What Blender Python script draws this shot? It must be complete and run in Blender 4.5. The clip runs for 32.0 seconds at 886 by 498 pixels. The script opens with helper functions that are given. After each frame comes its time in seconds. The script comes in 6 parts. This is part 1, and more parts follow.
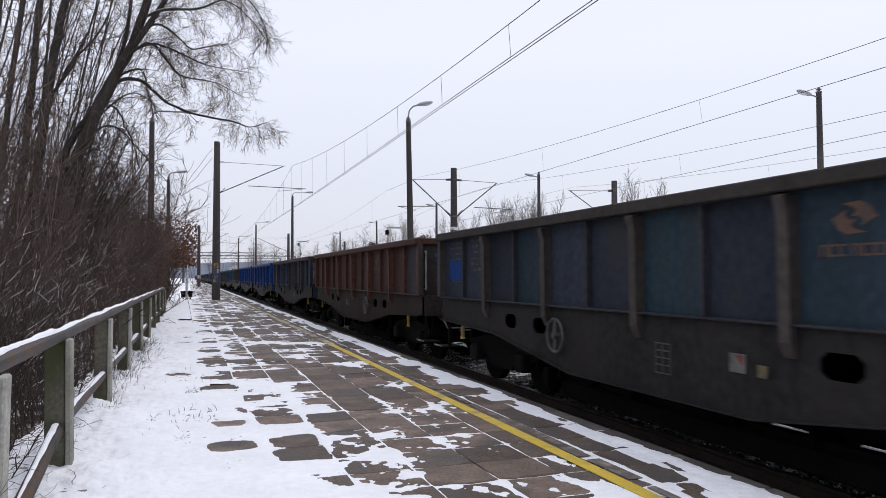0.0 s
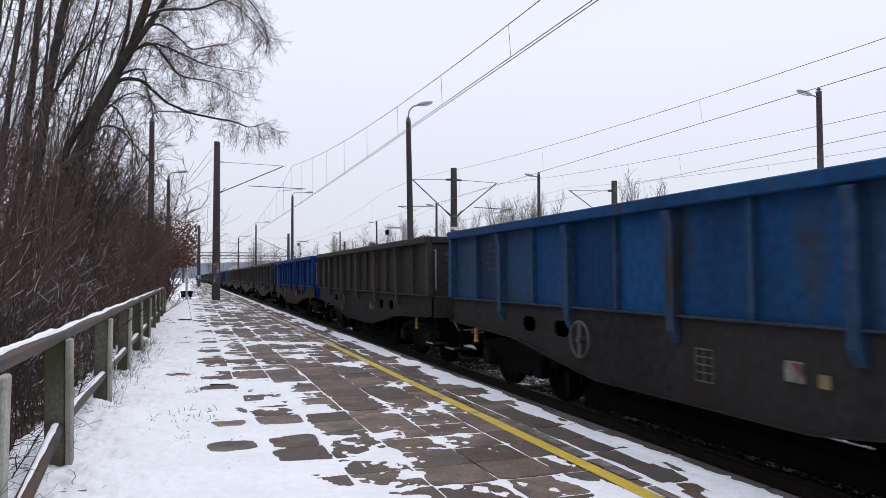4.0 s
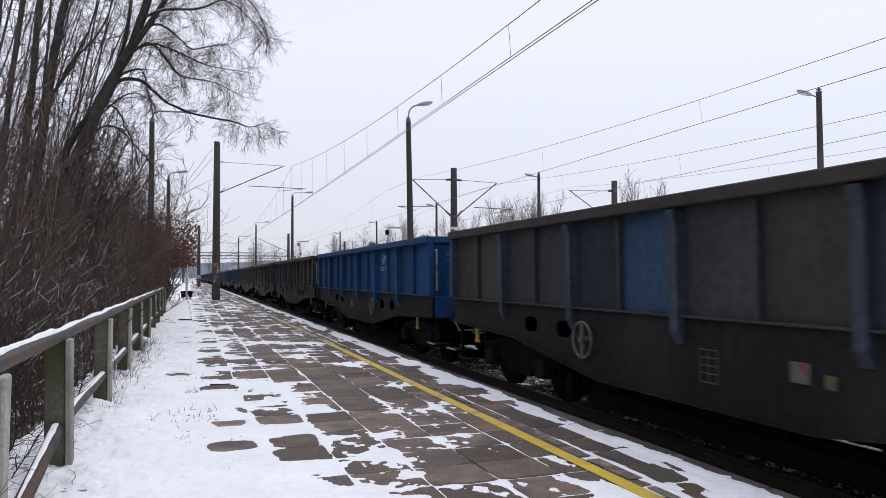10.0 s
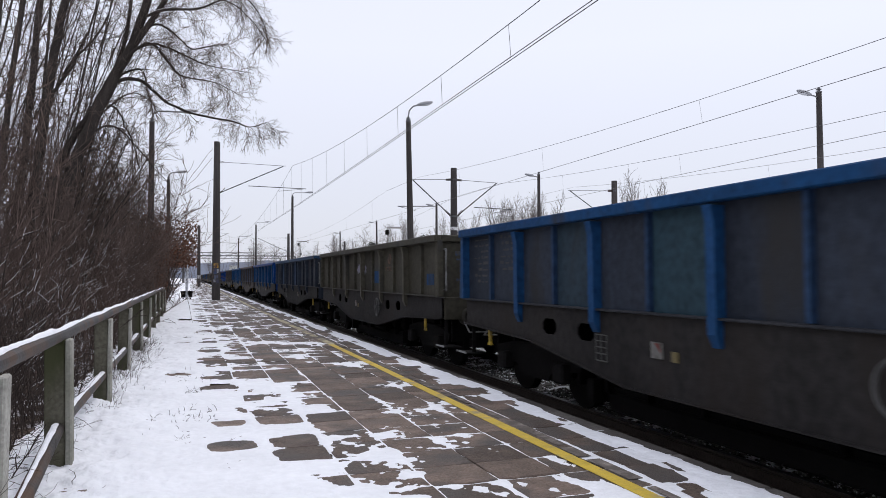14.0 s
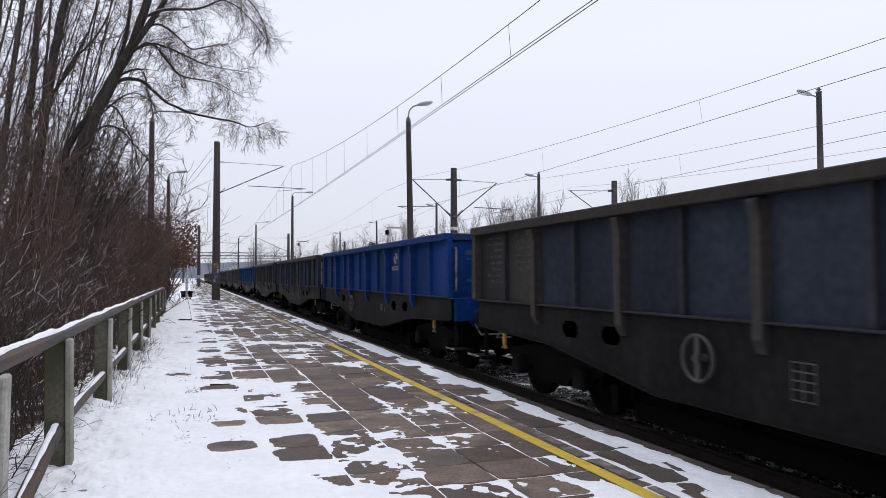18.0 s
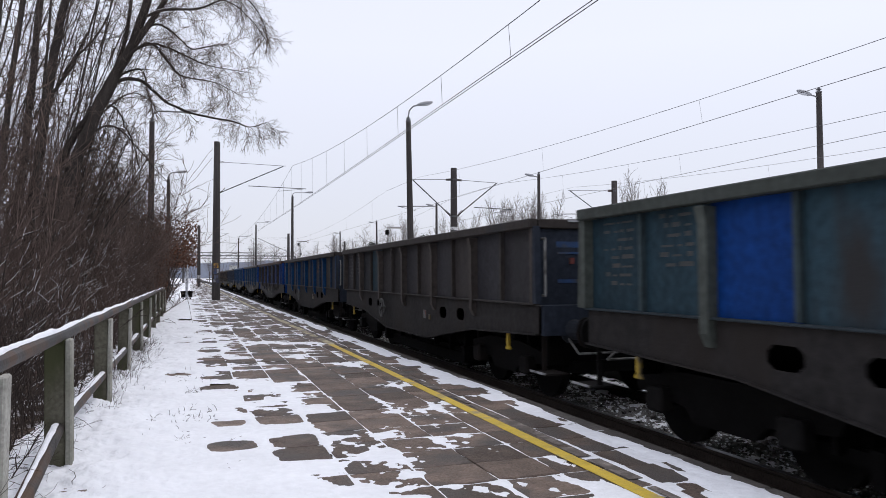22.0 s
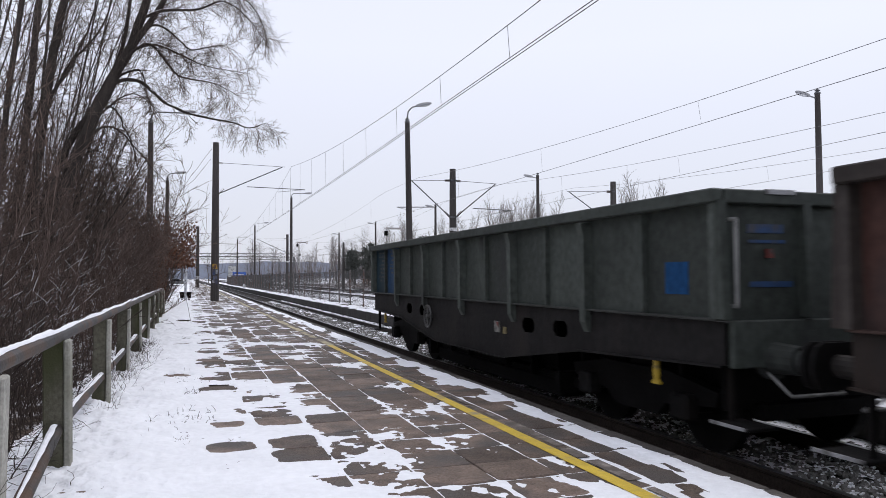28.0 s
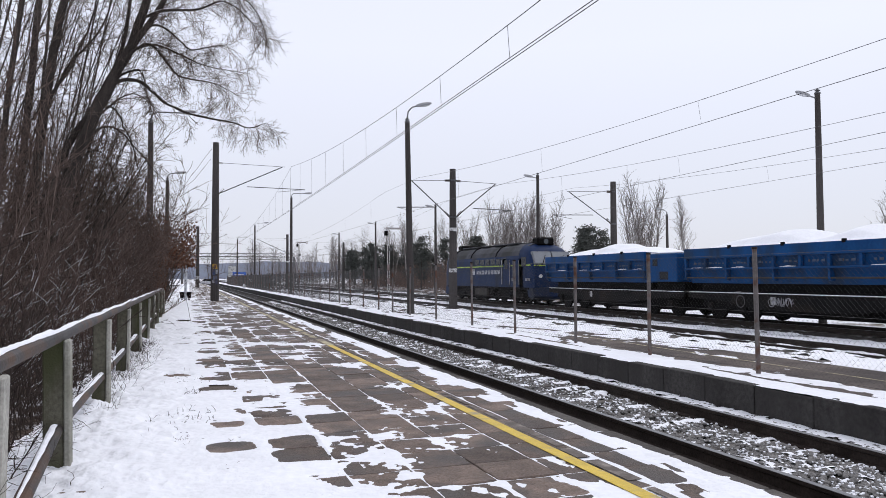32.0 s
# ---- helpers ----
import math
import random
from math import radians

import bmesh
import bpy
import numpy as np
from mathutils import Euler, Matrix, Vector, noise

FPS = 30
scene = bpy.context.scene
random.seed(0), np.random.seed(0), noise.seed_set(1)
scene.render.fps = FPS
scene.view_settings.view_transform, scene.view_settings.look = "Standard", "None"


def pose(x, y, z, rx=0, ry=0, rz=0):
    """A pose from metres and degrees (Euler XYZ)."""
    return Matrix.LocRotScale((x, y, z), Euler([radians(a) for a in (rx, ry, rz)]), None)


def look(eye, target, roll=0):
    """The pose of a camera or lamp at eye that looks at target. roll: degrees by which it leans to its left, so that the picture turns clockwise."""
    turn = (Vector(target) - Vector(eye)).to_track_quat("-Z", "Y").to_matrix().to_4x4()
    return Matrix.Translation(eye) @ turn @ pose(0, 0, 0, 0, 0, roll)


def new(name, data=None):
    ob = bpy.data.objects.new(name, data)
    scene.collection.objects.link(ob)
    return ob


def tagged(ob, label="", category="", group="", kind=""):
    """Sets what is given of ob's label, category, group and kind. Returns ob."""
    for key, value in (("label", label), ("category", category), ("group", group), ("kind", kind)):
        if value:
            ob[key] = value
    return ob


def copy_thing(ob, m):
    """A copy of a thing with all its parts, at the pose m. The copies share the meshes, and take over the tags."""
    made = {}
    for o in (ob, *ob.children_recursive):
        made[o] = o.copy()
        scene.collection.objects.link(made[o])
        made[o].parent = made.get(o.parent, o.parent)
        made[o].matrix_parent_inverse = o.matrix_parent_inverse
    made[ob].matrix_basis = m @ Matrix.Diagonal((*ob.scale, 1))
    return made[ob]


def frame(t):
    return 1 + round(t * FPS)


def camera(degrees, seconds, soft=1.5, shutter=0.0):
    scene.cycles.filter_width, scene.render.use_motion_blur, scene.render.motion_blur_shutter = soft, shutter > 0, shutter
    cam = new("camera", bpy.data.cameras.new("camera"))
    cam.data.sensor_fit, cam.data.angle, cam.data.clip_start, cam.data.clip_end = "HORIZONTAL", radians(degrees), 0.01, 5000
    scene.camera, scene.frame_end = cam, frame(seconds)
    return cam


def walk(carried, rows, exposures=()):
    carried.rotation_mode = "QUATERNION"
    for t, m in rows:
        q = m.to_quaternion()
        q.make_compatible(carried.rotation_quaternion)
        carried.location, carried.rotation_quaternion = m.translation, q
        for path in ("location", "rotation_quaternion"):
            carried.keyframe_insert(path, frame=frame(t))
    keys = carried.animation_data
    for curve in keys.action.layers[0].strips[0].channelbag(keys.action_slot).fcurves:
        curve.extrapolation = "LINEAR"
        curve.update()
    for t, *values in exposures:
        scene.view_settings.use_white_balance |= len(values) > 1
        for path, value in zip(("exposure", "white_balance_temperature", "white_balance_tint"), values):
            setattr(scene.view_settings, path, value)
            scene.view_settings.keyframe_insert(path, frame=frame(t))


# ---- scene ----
# ---- camera ----
EYE = Vector((0.0, 0.0, 1.463))
RAIL = -0.30          # rail top, below the platform's top at zero
TRACK = 5.779         # centre line of the near track
ISLAND = -0.05        # top of the platform across the track
SEED = random.Random(7)


def aim(yaw, pitch):
    y, p = radians(yaw), radians(pitch)
    return EYE + 20 * Vector((math.sin(y) * math.cos(p), math.cos(y) * math.cos(p), math.sin(p)))


cam = camera(62.93, 32.0, soft=0.8, shutter=0.085)
walk(cam, [(0, look(EYE, aim(19.335, 2.125), -0.2275)), (25.5, look(EYE, aim(19.335, 2.125), -0.2275)),
           (27.5, look(EYE, aim(19.418, 2.194), -0.2275)), (32.0, look(EYE, aim(19.418, 2.194), -0.2275))])

# ---- light: a bright overcast winter sky ----
world = bpy.data.worlds.new("overcast_sky")
scene.world = world
world.use_nodes = True
wn, wl = world.node_tree.nodes, world.node_tree.links
sky = wn.new("ShaderNodeTexSky")
sky.sky_type, sky.sun_disc, sky.sun_elevation, sky.sun_rotation = "NISHITA", False, radians(60), radians(68)
soft = wn.new("ShaderNodeMix")
soft.data_type = "RGBA"
soft.inputs[0].default_value = 0.985
soft.inputs[7].default_value = (0.775, 0.79, 0.895, 1)
wl.new(sky.outputs[0], soft.inputs[6])
# the cloud greys a little towards the horizon
where, split, fall, shade = wn.new("ShaderNodeTexCoord"), wn.new("ShaderNodeSeparateXYZ"), wn.new("ShaderNodeMapRange"), wn.new("ShaderNodeVectorMath")
shade.operation = "SCALE"
fall.inputs[1].default_value, fall.inputs[2].default_value, fall.inputs[3].default_value, fall.inputs[4].default_value = 0.0, 0.30, 0.83, 1.05
wl.new(where.outputs["Generated"], split.inputs[0])
wl.new(split.outputs[2], fall.inputs[0])
wl.new(soft.outputs[2], shade.inputs[0])
wl.new(fall.outputs[0], shade.inputs["Scale"])
wl.new(shade.outputs[0], wn["Background"].inputs[0])
wn["Background"].inputs[1].default_value = 1.0
sun = new("sun", bpy.data.lights.new("sun", "SUN"))
sun.data.energy, sun.data.angle, sun.data.color = 0.75, radians(35), (1.0, 0.97, 0.94)
sun.matrix_world = look((30, 12, 60), (0, 0, 0))
scene.view_settings.exposure = 0.04


# ---- materials ----
def mat(name, base, rough=0.8, metal=0.0, var=0.25, scale=2.0, stain=None, amount=0.3, stain_scale=0.7, bump=0.15, grain=40.0, rand=0.0, streak=1.0, painted=False, spec=0.4):
    """A surface with broad stains, fine grain and relief. painted: the colour comes from the object's own colour."""
    m = bpy.data.materials.new(name)
    m.use_nodes = True
    n, l = m.node_tree.nodes, m.node_tree.links
    b = n["Principled BSDF"]
    b.inputs["Roughness"].default_value, b.inputs["Metallic"].default_value = rough, metal
    b.inputs["Specular IOR Level"].default_value = spec
    tc, info = n.new("ShaderNodeTexCoord"), n.new("ShaderNodeObjectInfo")
    shift = n.new("ShaderNodeVectorMath")
    shift.operation = "MULTIPLY_ADD"
    l.new(info.outputs["Random"], shift.inputs[0])
    shift.inputs[1].default_value = (61, 37, 19)
    l.new(tc.outputs["Object"], shift.inputs[2])
    stretch = n.new("ShaderNodeVectorMath")
    stretch.operation = "MULTIPLY"
    stretch.inputs[1].default_value = (1, 1, streak)
    l.new(shift.outputs[0], stretch.inputs[0])

    def noise_at(s, detail, vec):
        t = n.new("ShaderNodeTexNoise")
        t.inputs["Scale"].default_value, t.inputs["Detail"].default_value = s, detail
        l.new(vec.outputs[0], t.inputs["Vector"])
        return t

    def ramp(src, lo, hi, a, c):
        r = n.new("ShaderNodeMapRange")
        r.inputs[1].default_value, r.inputs[2].default_value, r.inputs[3].default_value, r.inputs[4].default_value = lo, hi, a, c
        l.new(src, r.inputs[0])
        return r.outputs[0]

    fine = noise_at(scale * 9, 4, shift)
    broad = noise_at(scale, 3, stretch)
    tone = n.new("ShaderNodeMath")
    tone.operation = "MULTIPLY"
    l.new(ramp(fine.outputs[0], 0.25, 0.75, 1 - var, 1 + var), tone.inputs[0])
    l.new(ramp(broad.outputs[0], 0.25, 0.75, 1 - var, 1 + var), tone.inputs[1])
    last = tone.outputs[0]
    if rand:
        t2 = n.new("ShaderNodeMath")
        t2.operation = "MULTIPLY"
        l.new(last, t2.inputs[0])
        l.new(ramp(info.outputs["Random"], 0, 1, 1 - rand, 1 + rand), t2.inputs[1])
        last = t2.outputs[0]
    colour = n.new("ShaderNodeVectorMath")
    colour.operation = "SCALE"
    if painted:
        l.new(info.outputs["Color"], colour.inputs[0])
    else:
        colour.inputs[0].default_value = base
    l.new(last, colour.inputs["Scale"])
    out = colour.outputs[0]
    if stain:
        st = noise_at(stain_scale, 6, stretch)
        mx = n.new("ShaderNodeMix")
        mx.data_type = "RGBA"
        l.new(ramp(st.outputs[0], 0.62 - amount * 0.4, 0.75 - amount * 0.3, 0, 1), mx.inputs[0])
        l.new(out, mx.inputs[6])
        mx.inputs[7].default_value = (*stain, 1)
        out = mx.outputs[2]
    l.new(out, b.inputs["Base Color"])
    if bump:
        bm_ = n.new("ShaderNodeBump")
        bm_.inputs["Strength"].default_value, bm_.inputs["Distance"].default_value = bump, 0.02
        g = noise_at(grain, 3, shift)
        l.new(g.outputs[0], bm_.inputs["Height"])
        l.new(bm_.outputs[0], b.inputs["Normal"])
    return m


SNOW = mat("snow", (0.86, 0.87, 0.90), 0.75, var=0.05, scale=1.6, bump=1.0, grain=16, spec=0.2)
GROUND = mat("snowy_ground", (0.82, 0.83, 0.86), 0.85, var=0.05, scale=0.3, stain=(0.16, 0.13, 0.10), amount=0.25, stain_scale=0.35, bump=0.5, grain=5, spec=0.15)
ROUGH = mat("frosted_weeds", (0.10, 0.075, 0.06), 0.95, var=0.3, scale=0.8, stain=(0.7, 0.7, 0.73), amount=0.32, stain_scale=1.6, bump=0.6, grain=8, spec=0.05)
SLAB = mat("wet_paving_slab", (0.150, 0.112, 0.090), 0.6, var=0.36, scale=5, stain=(0.095, 0.083, 0.076), amount=0.33, stain_scale=1.7, bump=0.7, grain=70, rand=0.38, spec=0.18)
BED = mat("joint_sand", (0.085, 0.072, 0.062), 0.9, var=0.3, scale=6, spec=0.05)
KERB = mat("weathered_kerb", (0.115, 0.105, 0.096), 0.85, var=0.3, scale=3, stain=(0.06, 0.055, 0.05), amount=0.45, bump=0.4, grain=60, rand=0.1, spec=0.15)
YELLOW = mat("worn_yellow_paint", (0.62, 0.44, 0.05), 0.55, var=0.12, scale=5, stain=(0.30, 0.25, 0.17), amount=0.18, stain_scale=3.5, bump=0.2, grain=120)
FADED = mat("faded_yellow_paint", (0.50, 0.44, 0.28), 0.8, var=0.25, scale=3, stain=(0.16, 0.13, 0.11), amount=0.4, stain_scale=2)
PAVE = mat("brown_paving", (0.12, 0.10, 0.088), 0.8, var=0.3, scale=2, stain=(0.07, 0.06, 0.055), amount=0.4, bump=0.3, grain=50, spec=0.1)
PALE = mat("worn_pale_coating", (0.19, 0.165, 0.145), 0.85, var=0.4, scale=7, stain=(0.11, 0.092, 0.08), amount=0.62, stain_scale=9, streak=1.0)
BALLAST = mat("ballast_bed", (0.034, 0.031, 0.029), 0.95, var=0.4, scale=12, stain=(0.5, 0.51, 0.54), amount=0.03, stain_scale=3, bump=0.9, grain=26, spec=0.08)
STONE = mat("ballast_stone", (0.20, 0.192, 0.184), 0.9, var=0.3, scale=6, bump=0.4, grain=50, spec=0.12)
RAILSIDE = mat("rusty_rail", (0.036, 0.028, 0.024), 0.6, 0.3, var=0.3, scale=4, bump=0.3, spec=0.12)
RAILTOP = mat("polished_rail_head", (0.20, 0.20, 0.20), 0.35, 0.9, var=0.1, scale=4, bump=0.05)
SLEEPER = mat("concrete_sleeper", (0.13, 0.12, 0.11), 0.9, var=0.25, scale=4, bump=0.3, spec=0.1)
WALLC = mat("sooty_edge_concrete", (0.055, 0.052, 0.050), 0.9, var=0.3, scale=2, stain=(0.05, 0.047, 0.045), amount=0.45, stain_scale=1.2, bump=0.4, grain=50, rand=0.08, streak=0.3, spec=0.08)
MAST = mat("spun_concrete_mast", (0.072, 0.065, 0.063), 0.85, var=0.2, scale=2, stain=(0.05, 0.045, 0.042), amount=0.4, stain_scale=0.9, bump=0.3, streak=0.15, spec=0.12)
STEEL = mat("dark_galvanised_steel", (0.14, 0.14, 0.145), 0.55, 0.6, var=0.2, scale=4, bump=0.05, spec=0.3)
PIPE = mat("weathered_pipe", (0.060, 0.056, 0.055), 0.6, 0.4, var=0.35, scale=4, stain=(0.10, 0.06, 0.04), amount=0.4, stain_scale=3, bump=0.2)
POSTM = mat("mossy_concrete_post", (0.120, 0.113, 0.086), 0.9, var=0.3, scale=4, stain=(0.066, 0.070, 0.036), amount=0.45, stain_scale=2.5, bump=0.4, grain=70, rand=0.1, streak=0.4, spec=0.1)
POSTEDGE = mat("pale_concrete_edge", (0.36, 0.35, 0.31), 0.9, var=0.25, scale=5, stain=(0.15, 0.15, 0.1), amount=0.35, bump=0.4)
WIRE = mat("overhead_wire", (0.11, 0.105, 0.11), 0.5, 0.5, var=0.1, bump=0)
MESHW = mat("chain_link_wire", (0.045, 0.043, 0.042), 0.7, 0.0, var=0.15, bump=0)
FPOST = mat("fence_post_pipe", (0.17, 0.155, 0.15), 0.6, 0.4, var=0.25, scale=5, stain=(0.12, 0.06, 0.04), amount=0.35, stain_scale=4, spec=0.2)
PORCELAIN = mat("brown_insulator", (0.05, 0.03, 0.025), 0.25, var=0.1, bump=0)
LAMPM = mat("grey_lamp_housing", (0.34, 0.345, 0.36), 0.5, 0.2, var=0.1, bump=0)
LENS = mat("lamp_lens", (0.55, 0.56, 0.58), 0.2, var=0.05, bump=0)
PAINT = mat("wagon_paint", (0.1, 0.1, 0.1), 0.6, 0.0, var=0.30, scale=1.3, stain=(0.030, 0.030, 0.031), amount=0.09, stain_scale=1.3, bump=0.2, grain=30, painted=True, streak=0.35, spec=0.14)
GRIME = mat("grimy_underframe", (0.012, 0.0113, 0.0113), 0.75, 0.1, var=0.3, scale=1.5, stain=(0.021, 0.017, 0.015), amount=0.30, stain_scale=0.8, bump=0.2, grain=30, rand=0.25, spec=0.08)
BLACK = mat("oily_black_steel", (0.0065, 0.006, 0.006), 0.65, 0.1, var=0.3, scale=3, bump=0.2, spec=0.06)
SILL = mat("grimy_side_sill", (0.016, 0.015, 0.015), 0.7, 0.05, var=0.35, scale=1.1, stain=(0.027, 0.023, 0.021), amount=0.26, stain_scale=1.1, bump=0.25, grain=30, painted=True, streak=0.3, spec=0.12)
DUST = mat("dusty_ledge", (0.055, 0.05, 0.046), 0.85, var=0.25, scale=3, bump=0.2, spec=0.1)
FLAG = mat("stencil_paint", (0.5, 0.5, 0.5), 0.6, var=0.25, scale=7, stain=(0.06, 0.055, 0.05), amount=0.28, stain_scale=6, bump=0, painted=True)
BARK = mat("dark_bark", (0.066, 0.057, 0.051), 0.95, var=0.35, scale=5, bump=0.7, grain=25, streak=0.25, spec=0.06)
TWIG = mat("winter_twigs", (0.125, 0.10, 0.088), 0.95, var=0.3, scale=3, bump=0, spec=0.05)
BRUSH = mat("brown_brushwood", (0.125, 0.093, 0.080), 0.95, var=0.4, scale=1.2, bump=0, spec=0.05)
SCRUB = mat("russet_scrub", (0.19, 0.135, 0.112), 0.95, var=0.35, scale=0.5, bump=0, spec=0.04)
THORN = mat("dark_thorn_twigs", (0.066, 0.052, 0.046), 0.95, var=0.4, scale=1.5, bump=0, spec=0.05)
LEAF = mat("dry_oak_leaf", (0.135, 0.068, 0.044), 0.9, var=0.4, scale=2, bump=0, spec=0.05)
BIRCH = mat("birch_bark", (0.42, 0.40, 0.38), 0.9, var=0.35, scale=2, bump=0.1)
# far twigs and pine needles are paled in colour to stand for haze
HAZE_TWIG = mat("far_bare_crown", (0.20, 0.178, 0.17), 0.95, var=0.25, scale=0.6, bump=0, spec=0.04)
PINE = mat("pine_needles", (0.100, 0.106, 0.097), 0.95, var=0.4, scale=1.5, bump=0, spec=0.04)
# the ridge's blue is distance haze mixed into its base colour
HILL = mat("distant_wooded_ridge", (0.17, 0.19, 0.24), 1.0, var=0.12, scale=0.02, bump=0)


# ---- mesh tools ----
def part(name, bm, material, parent=None, label="", colour=None):
    me = bpy.data.meshes.new(name)
    bm.to_mesh(me)
    bm.free()
    me.materials.append(material)
    return piece(name, me, parent, label, colour)


def piece(name, me, parent=None, label="", colour=None, at=None):
    ob = new(name, me)
    if parent:
        ob.parent = parent
    if label:
        tagged(ob, label)
    if colour:
        ob.color = (*colour, 1)
    if at is not None:
        ob.matrix_basis = at
    return ob


def thing(name, at, label, category, group="", kind=""):
    ob = new(name)
    ob.empty_display_size = 0.2
    ob.matrix_basis = at if isinstance(at, Matrix) else Matrix.Translation(at)
    return tagged(ob, label, category, group, kind)


def box(bm, x0, x1, y0, y1, z0, z1, bevel=0.0):
    r = bmesh.ops.create_cube(bm, size=1, matrix=Matrix.LocRotScale(((x0 + x1) / 2, (y0 + y1) / 2, (z0 + z1) / 2), None, (abs(x1 - x0), abs(y1 - y0), abs(z1 - z0))))
    if bevel:
        edges = {e for v in r["verts"] for e in v.link_edges}
        bmesh.ops.bevel(bm, geom=list(edges), offset=bevel, segments=1, affect="EDGES")
    return bm


def boxes(*rows, bevel=0.0):
    bm = bmesh.new()
    for r in rows:
        box(bm, *r, bevel=bevel)
    return bm


def rod(bm, a, b, r0, r1=None, sides=8):
    a, b = Vector(a), Vector(b)
    d = b - a
    bmesh.ops.create_cone(bm, cap_ends=True, segments=sides, radius1=r0, radius2=r0 if r1 is None else r1, depth=d.length,
                          matrix=Matrix.Translation((a + b) / 2) @ d.to_track_quat("Z", "Y").to_matrix().to_4x4())
    return bm


def rods(*rows, sides=8):
    bm = bmesh.new()
    for r in rows:
        rod(bm, *r, sides=sides)
    return bm


def prism(bm, outline, axis, lo, hi):
    """Extrudes a closed outline of two coordinates along an axis (0, 1 or 2)."""
    def place(u, v, w):
        return (w, u, v) if axis == 0 else (u, w, v) if axis == 1 else (u, v, w)
    a = [bm.verts.new(place(u, v, lo)) for u, v in outline]
    b = [bm.verts.new(place(u, v, hi)) for u, v in outline]
    bm.faces.new(a), bm.faces.new(b[::-1])
    for i in range(len(a)):
        j = (i + 1) % len(a)
        bm.faces.new((a[j], a[i], b[i], b[j]))
    bmesh.ops.recalc_face_normals(bm, faces=bm.faces[:])
    return bm


def raw(name, verts, faces, material, smooth=False):
    me = bpy.data.meshes.new(name)
    me.from_pydata([tuple(v) for v in verts], [], faces)
    me.materials.append(material)
    if smooth:
        me.polygons.foreach_set("use_smooth", [True] * len(me.polygons))
    return me


class Tubes:
    """Collects thin tubes and turns them into one mesh."""
    def __init__(self):
        self.v, self.f = [], []

    def add(self, pts, r0, r1, sides=3):
        n, base = len(pts), len(self.v)
        for i, q in enumerate(pts):
            d = (pts[min(i + 1, n - 1)] - pts[max(i - 1, 0)]).normalized()
            u = d.cross(Vector((0.31, 0.95, 0.05)))
            if u.length < 0.05:
                u = d.cross(Vector((1, 0, 0)))
            u.normalize()
            w = d.cross(u)
            r = r0 + (r1 - r0) * i / (n - 1)
            for k in range(sides):
                a = 2 * math.pi * k / sides
                self.v.append(tuple(q + u * (r * math.cos(a)) + w * (r * math.sin(a))))
        for i in range(n - 1):
            for k in range(sides):
                j = (k + 1) % sides
                self.f.append((base + i * sides + k, base + i * sides + j, base + (i + 1) * sides + j, base + (i + 1) * sides + k))
        return self

    def mesh(self, name, material):
        return raw(name, self.v, self.f, material, True)


def fbm(x, y, seed=0, octaves=3):
    """Smooth value noise from 0 to 1 over arrays."""
    total, amp, norm = np.zeros_like(x), 1.0, 0.0
    for o in range(octaves):
        xi, yi = np.floor(x).astype(np.int64), np.floor(y).astype(np.int64)
        fx, fy = x - xi, y - yi
        fx, fy = fx * fx * (3 - 2 * fx), fy * fy * (3 - 2 * fy)

        def h(a, b):
            n = (a * 374761393 + b * 668265263 + (seed + o * 17) * 974634777) & 0xFFFFFFFF
            n = ((n ^ (n >> 13)) * 1274126177) & 0xFFFFFFFF
            return ((n ^ (n >> 16)) & 0xFFFF) / 65535.0
        v = (h(xi, yi) * (1 - fx) + h(xi + 1, yi) * fx) * (1 - fy) + (h(xi, yi + 1) * (1 - fx) + h(xi + 1, yi + 1) * fx) * fy
        total, norm = total + amp * v, norm + amp
        amp, x, y = amp * 0.5, x * 2.03, y * 2.03
    return total / norm


def sheet(name, xs, ys, height, keep, material):
    """A height field over a grid; only the cells whose corners are all kept are laid."""
    gx, gy = np.meshgrid(xs, ys)
    z, k = height(gx, gy), keep(gx, gy)
    n, m = gx.shape
    ok = k[:-1, :-1] & k[1:, :-1] & k[:-1, 1:] & k[1:, 1:]
    idx = np.arange(n * m).reshape(n, m)
    f = np.stack([idx[:-1, :-1][ok], idx[:-1, 1:][ok], idx[1:, 1:][ok], idx[1:, :-1][ok]], 1)
    used, inv = np.unique(f, return_inverse=True)
    v = np.stack([gx.ravel(), gy.ravel(), z.ravel()], 1)[used]
    return raw(name, v.tolist(), inv.reshape(-1, 4).tolist(), material, True)


# ---- setting: ground, tracks, platforms ----
def structure(name, me, label):
    return tagged(new(name, me), label, kind="structure")


def build_ground():
    xs = np.concatenate([np.linspace(-900, -60, 12), np.linspace(-50, 60, 90), np.linspace(70, 900, 14)])
    ys = np.concatenate([np.linspace(-900, -30, 12), np.linspace(-20, 120, 120), np.linspace(130, 1400, 30)])

    def height(x, y):
        base = RAIL - 0.26 + 0.10 * (fbm(x * 0.35, y * 0.35, 3) - 0.5)
        flat = np.clip((np.abs(x - 9.0) - 13) / 4, 0, 1)
        return np.where(np.abs(x - 9) < 13.5, RAIL - 0.30 + 0.02 * fbm(x, y, 5), base) + flat * 0.05
    structure("ground", sheet("ground", xs, ys, height, lambda x, y: np.ones_like(x, bool), GROUND), "snow-covered flat ground with dead grass showing through")


